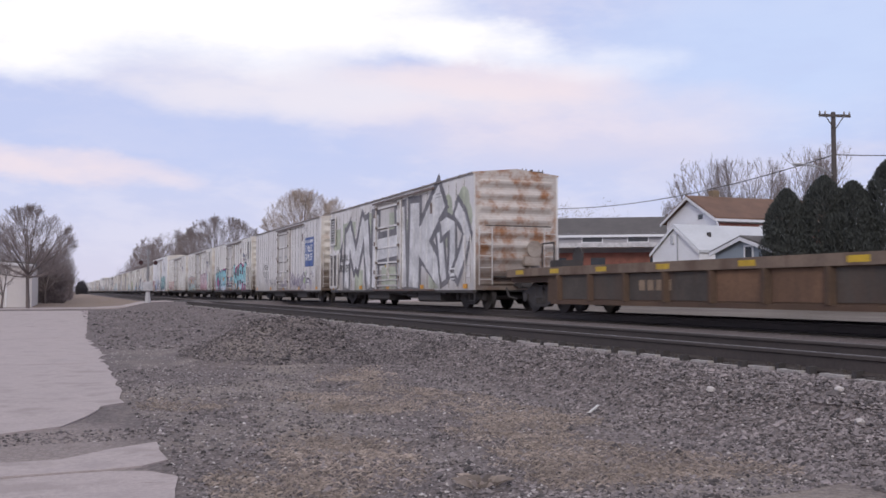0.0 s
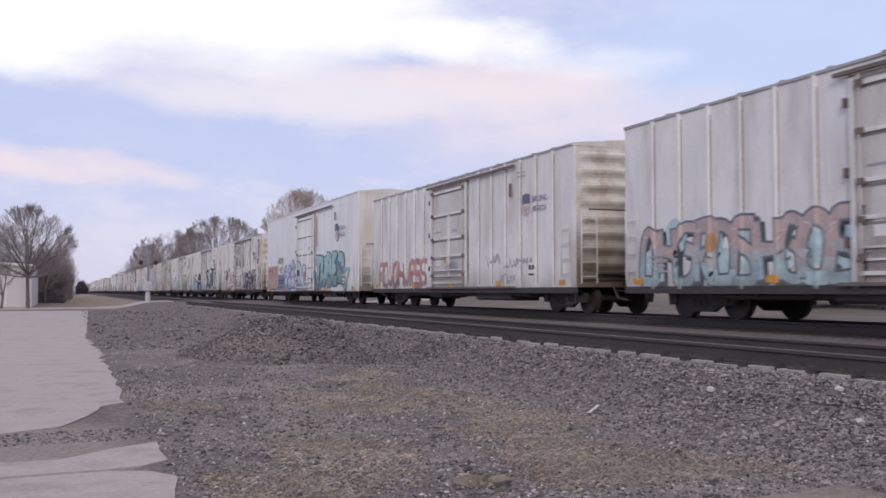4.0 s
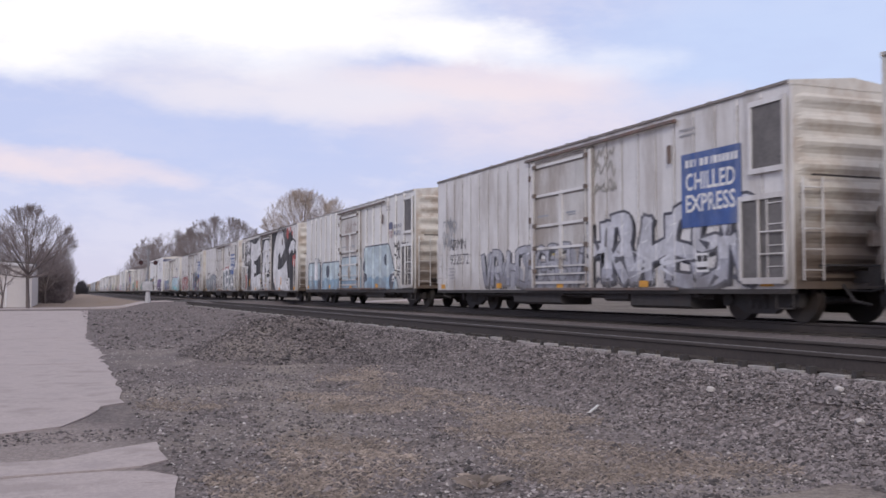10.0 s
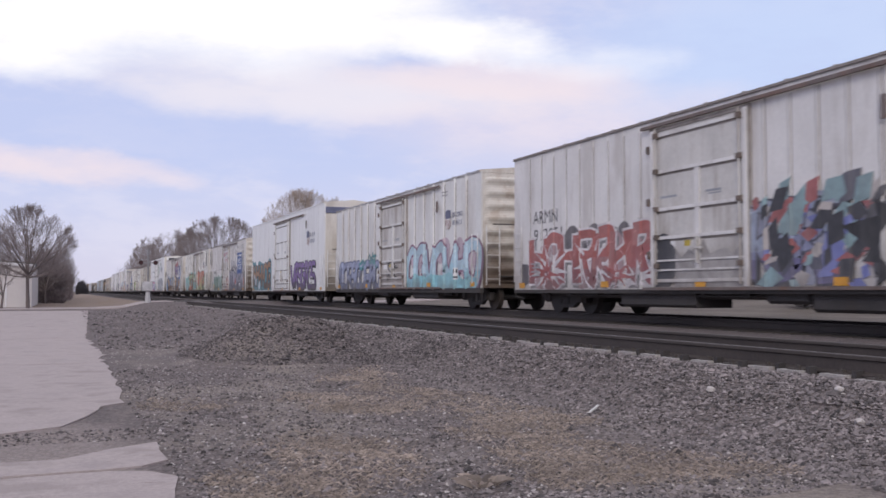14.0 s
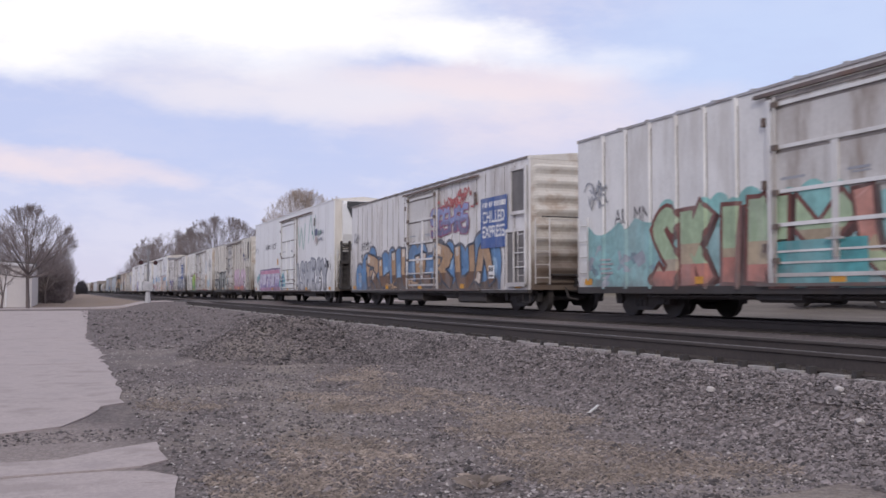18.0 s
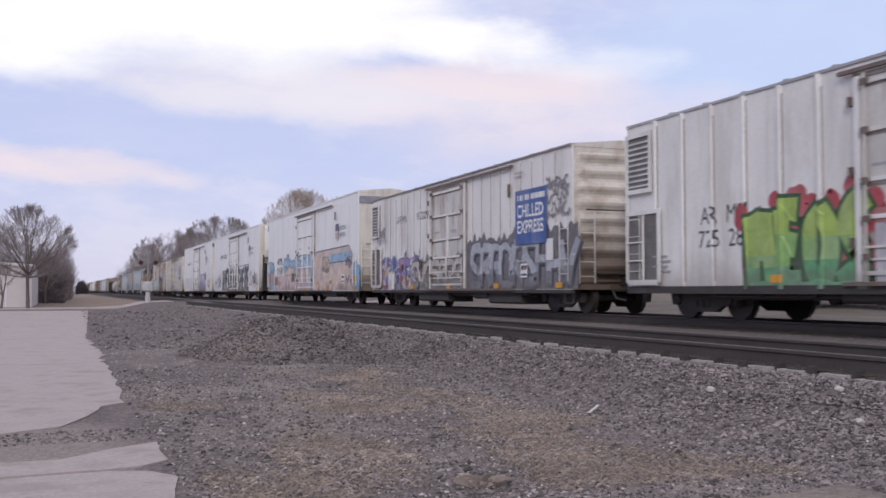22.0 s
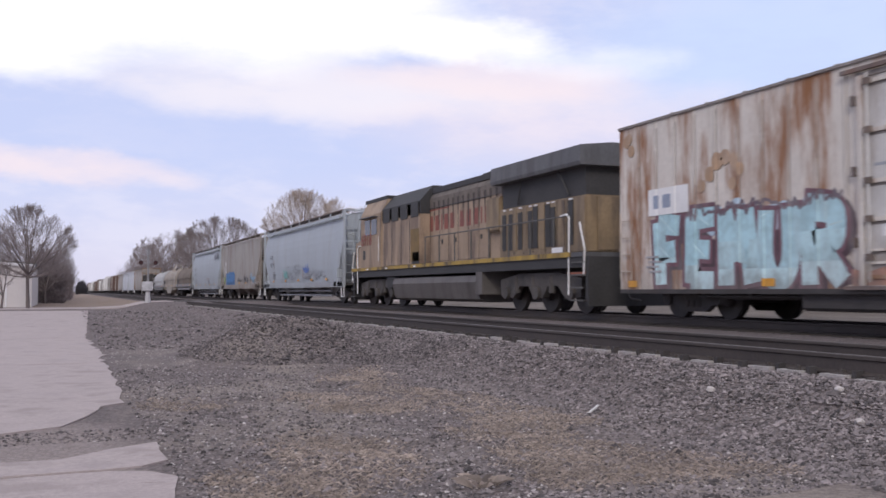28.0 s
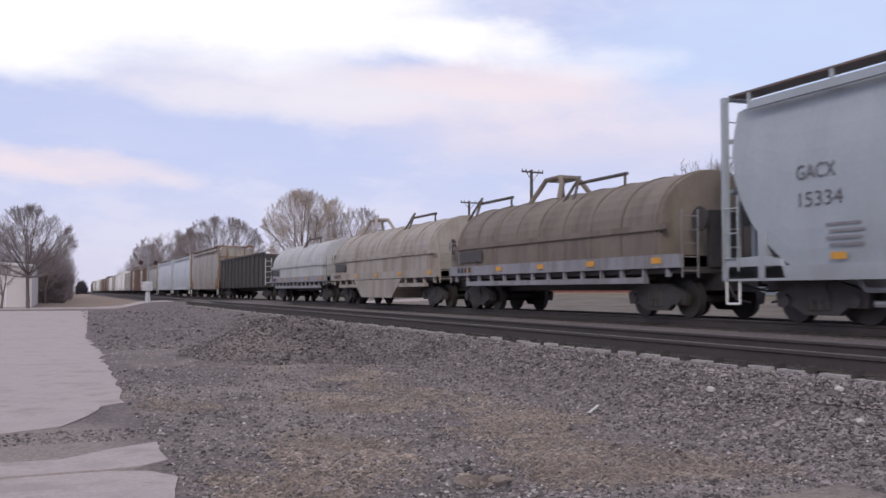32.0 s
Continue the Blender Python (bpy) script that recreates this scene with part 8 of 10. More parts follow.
def art_mural(s, L, r):
    blue, pink, ink = (0.30, 0.45, 0.60), (0.58, 0.47, 0.43), (0.14, 0.15, 0.24)
    puff = lambda u, z, q: fan([(u + q * math.cos(a), max(0.66, z + q * math.sin(a))) for a in np.linspace(0, math.tau, 17)[:-1]])
    sky = [(0.3, 2.0, 0.42), (0.9, 2.05, 0.4), (1.5, 1.95, 0.4)] + [(5.05 + 0.7 * i, 2.1 + 0.22 * math.sin(i * 1.7), 0.42 + 0.08 * math.sin(i * 2.9)) for i in range(11)]
    s.put("graffiti_outline", sum((puff(u, z, q + 0.07) for u, z, q in sky), []), paint(ink))
    s.put("graffiti_cloud", sum((puff(u, z, q) for u, z, q in sky), []) + rect(0.1, 0.66, 1.8, 1.3) + rect(4.8, 0.66, 7.3, 1.45), paint(blue))
    s.put("graffiti_spot", sum((puff(r.uniform(5.0, 11.8), r.uniform(1.8, 2.3), r.uniform(0.05, 0.13)) for _ in range(22)), []), paint((0.50, 0.60, 0.68)))
    dome = [(2.6, 1.0, 0.5), (5.5, 1.35, 0.55), (6.2, 1.5, 0.6), (7.0, 1.45, 0.55), (8.2, 1.5, 0.65), (9.6, 1.4, 0.6), (10.8, 1.5, 0.6)]
    s.put("graffiti_outline", sum((puff(u, z, q + 0.05) for u, z, q in dome[1:]), []), paint(ink))
    s.put("graffiti_cloud", sum((puff(u, z, q) for u, z, q in dome), []) + rect(2.2, 0.66, 9.6, 0.9), paint(pink))
    s.put("graffiti_haze", blobs(r, 2.4, 0.9, 9.0, 0.6, 18, 0.26), paint((0.57, 0.44, 0.52)))
    s.put("graffiti_spot", puff(1.35, 1.35, 0.44), paint((0.50, 0.40, 0.33)))
    s.put("graffiti_spot", puff(0.55, 1.45, 0.34) + rect(0.3, 1.0, 0.5, 0.5), paint((0.34, 0.15, 0.14)))
    s.put("graffiti_line", stroke([(1.05, 1.2), (1.3, 1.1), (1.55, 1.25)], 0.05) + stroke([(0.9, 1.75), (1.35, 1.8), (1.75, 1.65)], 0.06), paint(ink))
    s.put("graffiti_panel", rect(2.05, 0.98, 1.05, 0.5), paint((0.30, 0.18, 0.17)))
    s.put("paint_patch", rect(5.3, 1.5, 1.0, 0.07) + rect(8.0, 1.3, 1.0, 0.07), paint((0.36, 0.27, 0.22)))
    s.put("hatch_panel", rect(6.8, 1.15, 0.8, 0.5), paint((0.11, 0.10, 0.10)))
    s.put("graffiti_panel", fan([(12.2, 0.66), (12.2, 2.35), (12.6, 2.65), (18.8, 2.75), (19.4, 2.3), (19.5, 0.66)]), paint(pink))
    s.put("graffiti_panel", fan([(15.2, 2.0), (15.3, 2.42), (19.0, 2.5), (19.1, 2.05)]), paint(blue))
    s.put("graffiti_cloud", ragged_top(r, 19.5, 20.55, 0.66, 1.9, 0.2, 6) + rect(11.6, 0.66, 0.6, 1.5), paint((0.22, 0.40, 0.58)))
    s.put("graffiti_line", stroke([(12.2, 0.7), (12.2, 2.35), (12.6, 2.65), (18.8, 2.75), (19.4, 2.3), (19.5, 0.7)], 0.07) + stroke([(15.2, 2.0), (19.1, 2.05)], 0.05), paint(ink))
    s.put("graffiti_haze", blobs(r, 13.0, 0.9, 5.6, 0.7, 14, 0.22), paint((0.62, 0.52, 0.44)))
    piece(s, r, 13.9, 1.55, 1.4, 0.8, (0.50, 0.42, 0.33), (0.16, 0.13, 0.15), None, None, 3, 0.14, shine=False)
    tags(s, r, 18.2, 19.4, 0.8, 2.0, 6, (0.18, 0.15, 0.2), 0.05)
    s.put("paint_patch", rect(3.5, 1.0, 0.5, 0.16) + rect(12.9, 0.95, 0.4, 0.16) + rect(15.3, 0.98, 0.5, 0.16) + rect(19.6, 1.0, 0.5, 0.3), ORANGE)


def art_avenue(s, L, r):
    lo, hi = letters(r, "AVENUEHASHERE", 4.8, 0.56, 12.2, 1.85, 0.30, 0.10, 0.05, 0.02)
    glyph_parts(s, lo, (0.68, 0.68, 0.69), hi, (0.045, 0.045, 0.055))
    s.put("graffiti_line", stroke([(4.7, 0.6), (4.8, 2.2), (9.0, 2.4), (17.0, 2.55), (17.2, 0.7)], 0.05), paint((0.05, 0.05, 0.06)))
    s.put("paint_patch", rect(3.2, 1.55, 1.3, 0.85), LETTERW)
    tags(s, r, 0.5, 4.6, 0.8, 1.6, 16, (0.25, 0.25, 0.27), 0.045)
    tags(s, r, 17.1, 20.4, 0.8, 2.0, 18, (0.20, 0.20, 0.22), 0.04)
    s.put("paint_patch", rect(17.2, 1.02, 0.5, 0.14) + rect(19.6, 1.05, 0.8, 0.14), ORANGE)


def art_purple(s, L, r):
    piece(s, r, 12.0, 0.70, 4.2, 1.4, (0.57, 0.49, 0.60), (0.14, 0.13, 0.26), None, None, 4, 0.50)
    s.put("graffiti_cloud", blobs(r, 12.4, 1.9, 3.4, 0.2, 7, 0.22), paint((0.48, 0.58, 0.64)))
    s.put("graffiti_spot", fan([(16.3, 0.66), (17.2, 0.66), (17.0, 1.3), (16.4, 1.3)]), paint((0.24, 0.36, 0.48)))
    s.put("graffiti_spot", fan([(16.4, 1.75), (17.1, 1.75), (16.95, 2.3), (16.7, 2.45), (16.55, 2.3)]) + rect(16.2, 1.68, 1.1, 0.09), paint((0.16, 0.13, 0.14)))
    s.put("paint_patch", rect(1.3, 0.9, 5.5, 1.1), paint((0.66, 0.65, 0.66)))
    tags(s, r, 17.9, 20.3, 0.9, 1.7, 9, (0.3, 0.3, 0.31), 0.05)
    s.put("paint_patch", rect(18.2, 1.0, 1.0, 0.18), ORANGE)


def art_femur(s, L, r):
    s.put("graffiti_cloud", blobs(r, 3.0, 1.9, 3.6, 0.4, 9, 0.26), paint((0.46, 0.57, 0.66)))
    bold_word(s, r, "FEMUR", 1.4, 0.64, 5.7, 1.6, 0.36, 0.09, (0.40, 0.60, 0.65), (0.17, 0.09, 0.11), (0.50, 0.66, 0.68))
    s.put("graffiti_line", scrawl(r, 2.6, 2.1, 4.4, 0.3, 0.06), paint((0.16, 0.13, 0.15)))
    piece(s, r, 10.7, 0.64, 5.9, 1.9, (0.065, 0.062, 0.066), (0.15, 0.145, 0.15), None, None, 5, 0.52, shine=False)
    s.put("graffiti_haze", blobs(r, 12.4, 2.4, 2.6, 0.3, 7, 0.25), paint((0.55, 0.44, 0.46)))
    s.put("graffiti_haze", ragged_top(r, 7.2, 10.8, 0.64, 0.95, 0.06, 10), paint((0.40, 0.22, 0.16)))
    spots(s, r, "graffiti_spot", ((14.4, 1.7, 1),), 0.2, (0.40, 0.62, 0.08))
    s.put("patch", rect(1.2, 2.3, 1.5, 0.6), LETTERW)
    s.put("patch_mark", rect(1.4, 2.45, 0.2, 0.3) + rect(1.75, 2.45, 0.3, 0.3), paint((0.25, 0.3, 0.4)))
    s.put("rust_patch", blobs(r, 2.8, 2.7, 1.6, 0.8, 8, 0.16) + blobs(r, 0.1, 3.8, 0.5, 0.4, 3, 0.2), paint((0.44, 0.29, 0.18)))


def art_faint(s, L, r):
    tags(s, r, 1.0, L - 1, 0.8, 1.6, 18, (0.3, 0.3, 0.33), 0.05)
    s.put("graffiti_haze", blobs(r, 2, 0.8, L - 5, 0.4, 14, 0.26), paint((0.40, 0.44, 0.47)))


SM, RB, TL = "smooth", "ribbed", "tall"
REEFERS = [
    (1.557, dict(kind=SM, label="white refrigerator car covered in tall grey graffiti letters", unit="rear", art=art_mhk, over=True, mark="902129", mu=1.6, end=mat("end_rust_patch", (0.55, 0.50, 0.46), 0.6, 0, 0.1, 0.9, 14.0, 0.05, (0.30, 0.13, 0.05), 0.95, False, ((0.10, 0.065, 0.045), 2.4, 0.8)))),
    (2.49, dict(kind=SM, label="white refrigerator car with a blue sign and faint scribbles", sign=True, art=art_scribble, mark="902157", mu=2.6)),
    (3.415, dict(kind=RB, label="ribbed white refrigerator car with teal and magenta graffiti", unit="front", shield=True, art=art_teal, mark="725148", mu=1.3, mz=1.85)),
    (4.325, dict(kind=RB, label="ribbed white refrigerator car with faded pink and teal graffiti", unit="front", shield=True, art=art_pink_teal)),
    (5.25, dict(kind=RB, label="ribbed white refrigerator car with small red graffiti", shield=True, art=art_red_low)),
    (6.17, dict(kind=TL, label="tall smooth white refrigerator car with red and blue graffiti", shield=True, art=art_cars6, over=True, mark="111083", row=False, mu=3.6, mz=1.66)),
    (7.23, dict(kind=RB, label="ribbed white refrigerator car with rust runs and black graffiti", unit="front", body=WHITE, shield=True, art=art_rusty_black, over=True, mark="762285", mu=1.5)),
    (8.135, dict(kind=RB, label="ribbed white refrigerator car with dark blue cloud graffiti", unit="rear", shield=True, art=art_cloud, over=True, mark="761560", mu=1.9)),
    (9.040, dict(kind=RB, label="ribbed white refrigerator car with yellow and teal graffiti", unit="front", open=True, shield=True, art=art_yellow, mark="725367")),
    (9.966, dict(kind=RB, label="ribbed dirty white refrigerator car with grey painted-out patches", unit="front", open=True, body=CREAM, shield=True, art=art_buffed, mark="225193", mu=1.7)),
    (10.876, dict(kind=SM, label="white refrigerator car with a blue sign and silver graffiti", unit="front", open=True, sign=True, art=art_silver, mark="902072", mu=1.1)),
    (11.82, dict(kind=RB, label="ribbed white refrigerator car with pale blue graffiti panels", unit="front", open=True, shield=True, art=art_bluemachine, mark="781571", mu=1.8)),
    (12.735, dict(kind=SM, label="white refrigerator car covered in black and white graffiti letters", unit="rear", art=art_efc, over=True, mark="902063", mu=1.9, mz=1.35)),
    (13.665, dict(kind=SM, label="white refrigerator car with a blue sign and grey graffiti", unit="front", sign=True, art=art_kerl, mark="912345", mu=1.2, L=17.5)),
    (14.60, dict(kind=SM, label="white refrigerator car with a blue sign and red and black graffiti", unit="front", sign=True, art=art_red_dark, mark="912051", mu=1.2, mz=1.98, L=17.4)),
    (15.53, dict(kind=RB, label="ribbed white refrigerator car with light blue graffiti", shield=True, art=art_lightblue)),
    (16.45, dict(kind=TL, label="tall white refrigerator car with teal graffiti at its rear end", L=19.9, shield=True, band=NAVY, art=art_teal_orange)),
    (17.515, dict(kind=SM, label="white refrigerator car with a blue sign and dark silver graffiti", unit="rear", sign=True, art=art_silverbank, mark="902113", mu=2.0)),
    (18.42, dict(kind=RB, label="ribbed white refrigerator car with green and red graffiti", L=17.5, unit="front", open=True, shield=True, art=art_skiny, mark="785122", mu=1.75, mz=1.72)),
    (19.372, dict(kind=SM, L=18.0, label="white refrigerator car with blue and gold graffiti", unit="front", open=True, sign=True, art=art_bluegold, mark="912598", mu=1.45, mz=1.9)),
    (20.365, dict(kind=TL, label="tall white refrigerator car with silver graffiti and a cooling unit", cooler=True, shield=True, art=art_ashes, mark="110337")),
    (21.415, dict(kind=RB, label="ribbed cream refrigerator car with pink and grey graffiti", unit="front", open=True, body=CREAM, shield=True, art=art_tater, over=True, mark="725271", mu=1.2)),
    (22.32, dict(kind=RB, label="ribbed white refrigerator car with green and red lettered graffiti", unit="rear", shield=False, art=art_green, mark="725284", mu=2.75)),
    (23.255, dict(kind=SM, L=17.3, label="white refrigerator car with a blue sign and spiky grey graffiti", unit="rear", sign=True, art=art_spikes, mark="902090", line=True)),
    (24.17, dict(kind=TL, L=20.25, label="tall white refrigerator car with a pink and blue mural", shield=True, band=mat("band_grey", (0.25, 0.25, 0.28)), art=art_mural, over=True, mark="111183", row=False, mu=2.9, mz=1.62)),
    (25.275, dict(kind=TL, label="tall white refrigerator car with black painted words", cooler=True, shield=True, art=art_avenue, mark="110901")),
    (26.32, dict(kind=TL, label="tall white refrigerator car with purple graffiti", shield=True, band=NAVY, art=art_purple, mark="111158")),
    (27.39, dict(kind=SM, label="cream refrigerator car with rust stains and a blue sign", body=CREAM, sign=True, art=art_faint)),
    (28.317, dict(kind=SM, label="rust-streaked white refrigerator car with cyan and black graffiti", unit="front", open=True, body=RUSTY, sign=True, art=art_femur, mu=1.2)),
]
for n_car, (T, spec) in enumerate(REEFERS):
    spec["seed"] = 100 + n_car
    reefer(T, spec)

# ------------------------------------------------------------------ other vehicles


def well_car(T):
    """A low articulated container car; the second T is that of its front end."""
    L = 21.4
    c = car_root(T, "well_car", "empty rusty brown container well car with yellow marks", "rail car")
    rust = mat("well_rust", (0.095, 0.058, 0.036), 0.8, 0, 0.3, 1.0, 14.0, 0.2, (0.09, 0.05, 0.035), 0.6, True)
    ochre = mat("well_ochre", (0.19, 0.14, 0.105), 0.8, 0, 0.25, 1.0, 14.0, 0.2, (0.10, 0.06, 0.04), 0.6, True)
    for sx in (-1, 1):
        bm = bmesh.new()
        box(bm, sx * 1.42, sx * 1.50, 2.7, L - 2.7, 0.32, 1.1)
        part("side_wall", bm, rust, c)
        worn = mat("well_bare", (0.17, 0.095, 0.055), 0.8, 0, 0.3, 1.0, 14.0, 0.2, (0.08, 0.05, 0.035), 0.6, True)
        dull = mat("well_dull", (0.075, 0.062, 0.052), 0.8, 0, 0.3, 1.0, 14.0, 0.2, (0.10, 0.06, 0.04), 0.6, True)
        for i in range(9):
            bm = bmesh.new()
            box(bm, sx * 1.502, sx * 1.512, 3.4 + i * 1.62 + 0.13, 3.4 + (i + 1) * 1.62 - 0.13, 0.40, 1.02)
            part("side_panel", bm, worn if i in (3, 4) else dull, c)
        bm = bmesh.new()
        loft(bm, [[(sx * 1.36, y, zz), (sx * 1.60, y, zz), (sx * 1.60, y, zz + 0.22), (sx * 1.36, y, zz + 0.22)] for y, zz in ((0.3, 1.02), (2.4, 1.04), (L - 2.4, 1.04), (L - 0.3, 1.02))])
        part("top_chord", bm, ochre, c)
        bm = bmesh.new()
        box(bm, sx * 1.38, sx * 1.58, 3.0, L - 3.0, 0.26, 0.36)
        part("bottom_chord", bm, rust, c)
        for i in range(10):
            def post(bm):
                loft(bm, [[(1.50, -0.10, z), (1.62, -0.05, z), (1.62, 0.05, z), (1.50, 0.10, z)] for z in (0.36, 1.04)])
            hang("post", stored("post", post, rust), c, pose(0, 3.4 + i * 1.62, 0) if sx > 0 else pose(0, 3.4 + i * 1.62, 0, 0, 0, 180))
    bm = bmesh.new()
    box(bm, -1.42, 1.42, 2.9, L - 2.9, 0.28, 0.34)
    part("floor", bm, rust, c)
    for y0, y1 in ((0.2, 2.9), (L - 2.9, L - 0.2)):
        bm = bmesh.new()
        box(bm, -1.4, 1.4, y0, y1, 0.86, 1.06)
        box(bm, -0.4, 0.4, y0 - 0.1, y1 + 0.1, 0.62, 0.9)
        part("end_deck", bm, rust, c)
        bm = bmesh.new()
        box(bm, -0.7, 0.0, (y0 + y1) / 2 - 0.5, (y0 + y1) / 2 + 0.2, 1.06, 1.5)
        pipe(bm, [(-1.3, y0 + 0.2, 1.06), (-1.3, y0 + 0.2, 1.95), (-1.3, y0 + 0.9, 1.95), (-1.3, y0 + 0.9, 1.06)], 0.025)
        disc_x(bm, 0.1, 0.14, (y0 + y1) / 2, 1.6, 0.3, 16)
        part("brake_stand", bm, UNDER, c)
    s = Side(c, L, -1.60)
    s.put("reflector", sum((rect(u, 1.09, 0.5, 0.12) for u in (0.9, 3.0, 5.4, 8.0, 10.8, 13.6, 16.4, 19.2)), []), mat("mark_yellow", (0.52, 0.34, 0.03), 0.6))
    s2 = Side(c, L, -1.514)
    s2.put("data_bar", sum((rect(7.2 + i * 0.34, 0.62, 0.24, 0.24) for i in range(4)), []), mat("faded_stencil", (0.25, 0.18, 0.12)))
    add_truck(c, 1.5)
    add_truck(c, L - 1.5)
    add_coupler(c, 0, -1)
    add_coupler(c, L, 1)


well_car(1.45 - 21.4 / SPEED)


def locomotive(T):
    """A trailing diesel locomotive that runs backwards: radiator end in front."""
    L = 21.6
    c = car_root(T, "diesel_locomotive", "dirty yellow diesel locomotive with a dark grey roof", "locomotive")
    yel = mat("loco_yellow", (0.27, 0.195, 0.115), 0.6, 0, 0.18, 0.8, 12.0, 0.06, (0.10, 0.075, 0.06), 0.8, True, (GRIME, 2.2, 0.5))
    pale = mat("loco_pale", (0.365, 0.268, 0.185), 0.65, 0, 0.14, 0.8, 12.0, 0.06, (0.15, 0.105, 0.08), 0.7, True, (GRIME, 1.9, 0.4))
    grey = mat("loco_grey", (0.115, 0.115, 0.12), 0.65, 0, 0.2, 0.8, 12.0, 0.06, (0.05, 0.045, 0.045), 0.6, True)
    soot = mat("loco_soot", (0.045, 0.043, 0.043), 0.7, 0, 0.3, 1.0, 14.0, 0.06)
    tank = mat("loco_tank", (0.12, 0.108, 0.10), 0.6, 0, 0.2, 1.0, 14.0, 0.05, (0.05, 0.04, 0.035), 0.6, True)
    strip = mat("loco_stripe", (0.40, 0.26, 0.05), 0.6, 0, 0.2, 2.0, 20.0, 0.02, (0.07, 0.055, 0.045), 0.85, True)
    silver = mat("handrail_dark", (0.10, 0.095, 0.09), 0.6)

    def bx(name, m, dims, label="", bevel=0.0, parent=None):
        bm = bmesh.new()
        box(bm, *dims)
        if bevel:
            bmesh.ops.bevel(bm, geom=bm.edges[:], offset=bevel, segments=2, affect="EDGES")
        return part(name, bm, m, parent or c, label)
    bx("frame", soot, (-1.5, 1.5, 0.35, L - 0.3, 1.22, 1.50))
    bx("walkway", grey, (-1.54, 1.54, 0.3, L - 0.2, 1.50, 1.62))
    for sx in (-1, 1):
        bx("sill_stripe", strip, (sx * 1.545, sx * 1.56, 0.9, L - 0.3, 1.50, 1.63), "yellow sill stripe")
    # radiator section: body, dark intake and overhanging wing
    bx("radiator_body", yel, (-1.25, 1.25, 0.62, 5.9, 1.62, 3.15), "", 0.04)
    bx("air_intake", soot, (-1.20, 1.20, 0.68, 5.75, 3.15, 3.92))
    bm = bmesh.new()
    loft(bm, [[(-1.52, y, 3.90), (-1.55, y, 4.0), (-1.52, y, 4.42), (-0.6, y, 4.52), (0.6, y, 4.52), (1.52, y, 4.42), (1.55, y, 4.0), (1.52, y, 3.90)] for y in (0.38, 5.95)])
    part("radiator_wing", bm, grey, c, "overhanging grey radiator housing")
    for sx in (-1, 1):
        for y in (1.25, 2.25, 2.55, 3.3, 3.65, 4.3, 4.95, 5.4):
            bx("grille", soot, (sx * 1.255, sx * 1.275, y, y + 0.26, 1.85, 2.95 + 0.1 * (int(y * 3) % 2)))
        # a thin white strip above each grille
        for y in (1.25, 2.25, 2.55, 3.3, 3.65, 4.3, 4.95, 5.4):
            bx("grille_cap", LETTERW, (sx * 1.256, sx * 1.274, y + 0.02, y + 0.20, 3.07, 3.11))
        for y in (1.6, 2.15, 2.85, 3.6, 4.2, 4.85):
            bx("body_seam", soot, (sx * 1.252, sx * 1.258, y, y + 0.025, 1.7, 3.12))
        for y in (1.7, 2.9, 4.0, 4.7):
            bx("panel_door", yel, (sx * 1.252, sx * 1.268, y, y + 0.24, 1.8, 3.1))
        bm = bmesh.new()
        rod(bm, (sx * 1.25, 1.5, 3.2), (sx * 1.35, 1.9, 3.88), 0.03)
        rod(bm, (sx * 1.25, 4.6, 3.2), (sx * 1.35, 4.2, 3.88), 0.03)
        part("wing_brace", bm, soot, c)
    # engine hood
    bm = bmesh.new()
    loft(bm, [[(-1.02, y, 1.62), (-1.02, y, 4.1), (-0.8, y, 4.45), (0.8, y, 4.45), (1.02, y, 4.1), (1.02, y, 1.62)] for y in (5.92, 12.6)])
    part("engine_hood", bm, pale, c)
    bx("hood_top", soot, (-0.95, 0.95, 5.95, 12.55, 4.30, 4.50), "sooty hood top")
    hsoot = mat("hood_smoke", (0.15, 0.125, 0.105), 0.75, 0, 0.35, 1.2, 10.0, 0.06, (0.06, 0.052, 0.048), 0.8, True)
    for sx in (-1, 1):
        bx("smoke_band", hsoot, (sx * 1.021, sx * 1.038, 5.95, 12.55, 3.72, 4.10), "hood edge blackened by exhaust")
        bx("hood_rail", soot, (sx * 1.04, sx * 1.07, 7.1, 12.5, 3.70, 3.725))
        for y in (7.7, 9.9, 11.2):
            bx("hood_latch", soot, (sx * 1.04, sx * 1.06, y, y + 0.12, 2.35, 2.5))
        bm = bmesh.new()
        loft(bm, [[(sx * 1.022, y, 4.09), (sx * 0.80, y, 4.455), (sx * 0.80, y, 4.47), (sx * 1.04, y, 4.10)] for y in (5.95, 12.55)])
        part("smoke_slope", bm, hsoot, c, "hood shoulder blackened by exhaust")
    bx("intake_box", yel, (-1.24, 1.24, 5.92, 7.0, 2.5, 3.6), "", 0.05)
    for sx in (-1, 1):
        for i in range(6):
            y = 7.1 + i * 0.9
            bx("hood_door", pale, (sx * 1.022, sx * 1.04, y, y + 0.85, 1.72, 3.70))
    for y in (8.6, 8.85, 9.1):
        bm = bmesh.new()
        rod(bm, (-0.2, y, 4.45), (-0.2, y, 4.72), 0.13, 0.16, 10)
        part("horn", bm, soot, c)
    bx("exhaust_stack", soot, (-0.4, 0.4, 7.2, 8.0, 4.45, 4.68))
    # inverter cabinet with upper vents, then the cab and nose
    bx("inverter_cabinet", pale, (-1.42, 1.42, 12.6, 17.2, 1.62, 4.02), "", 0.04)
    bm = bmesh.new()
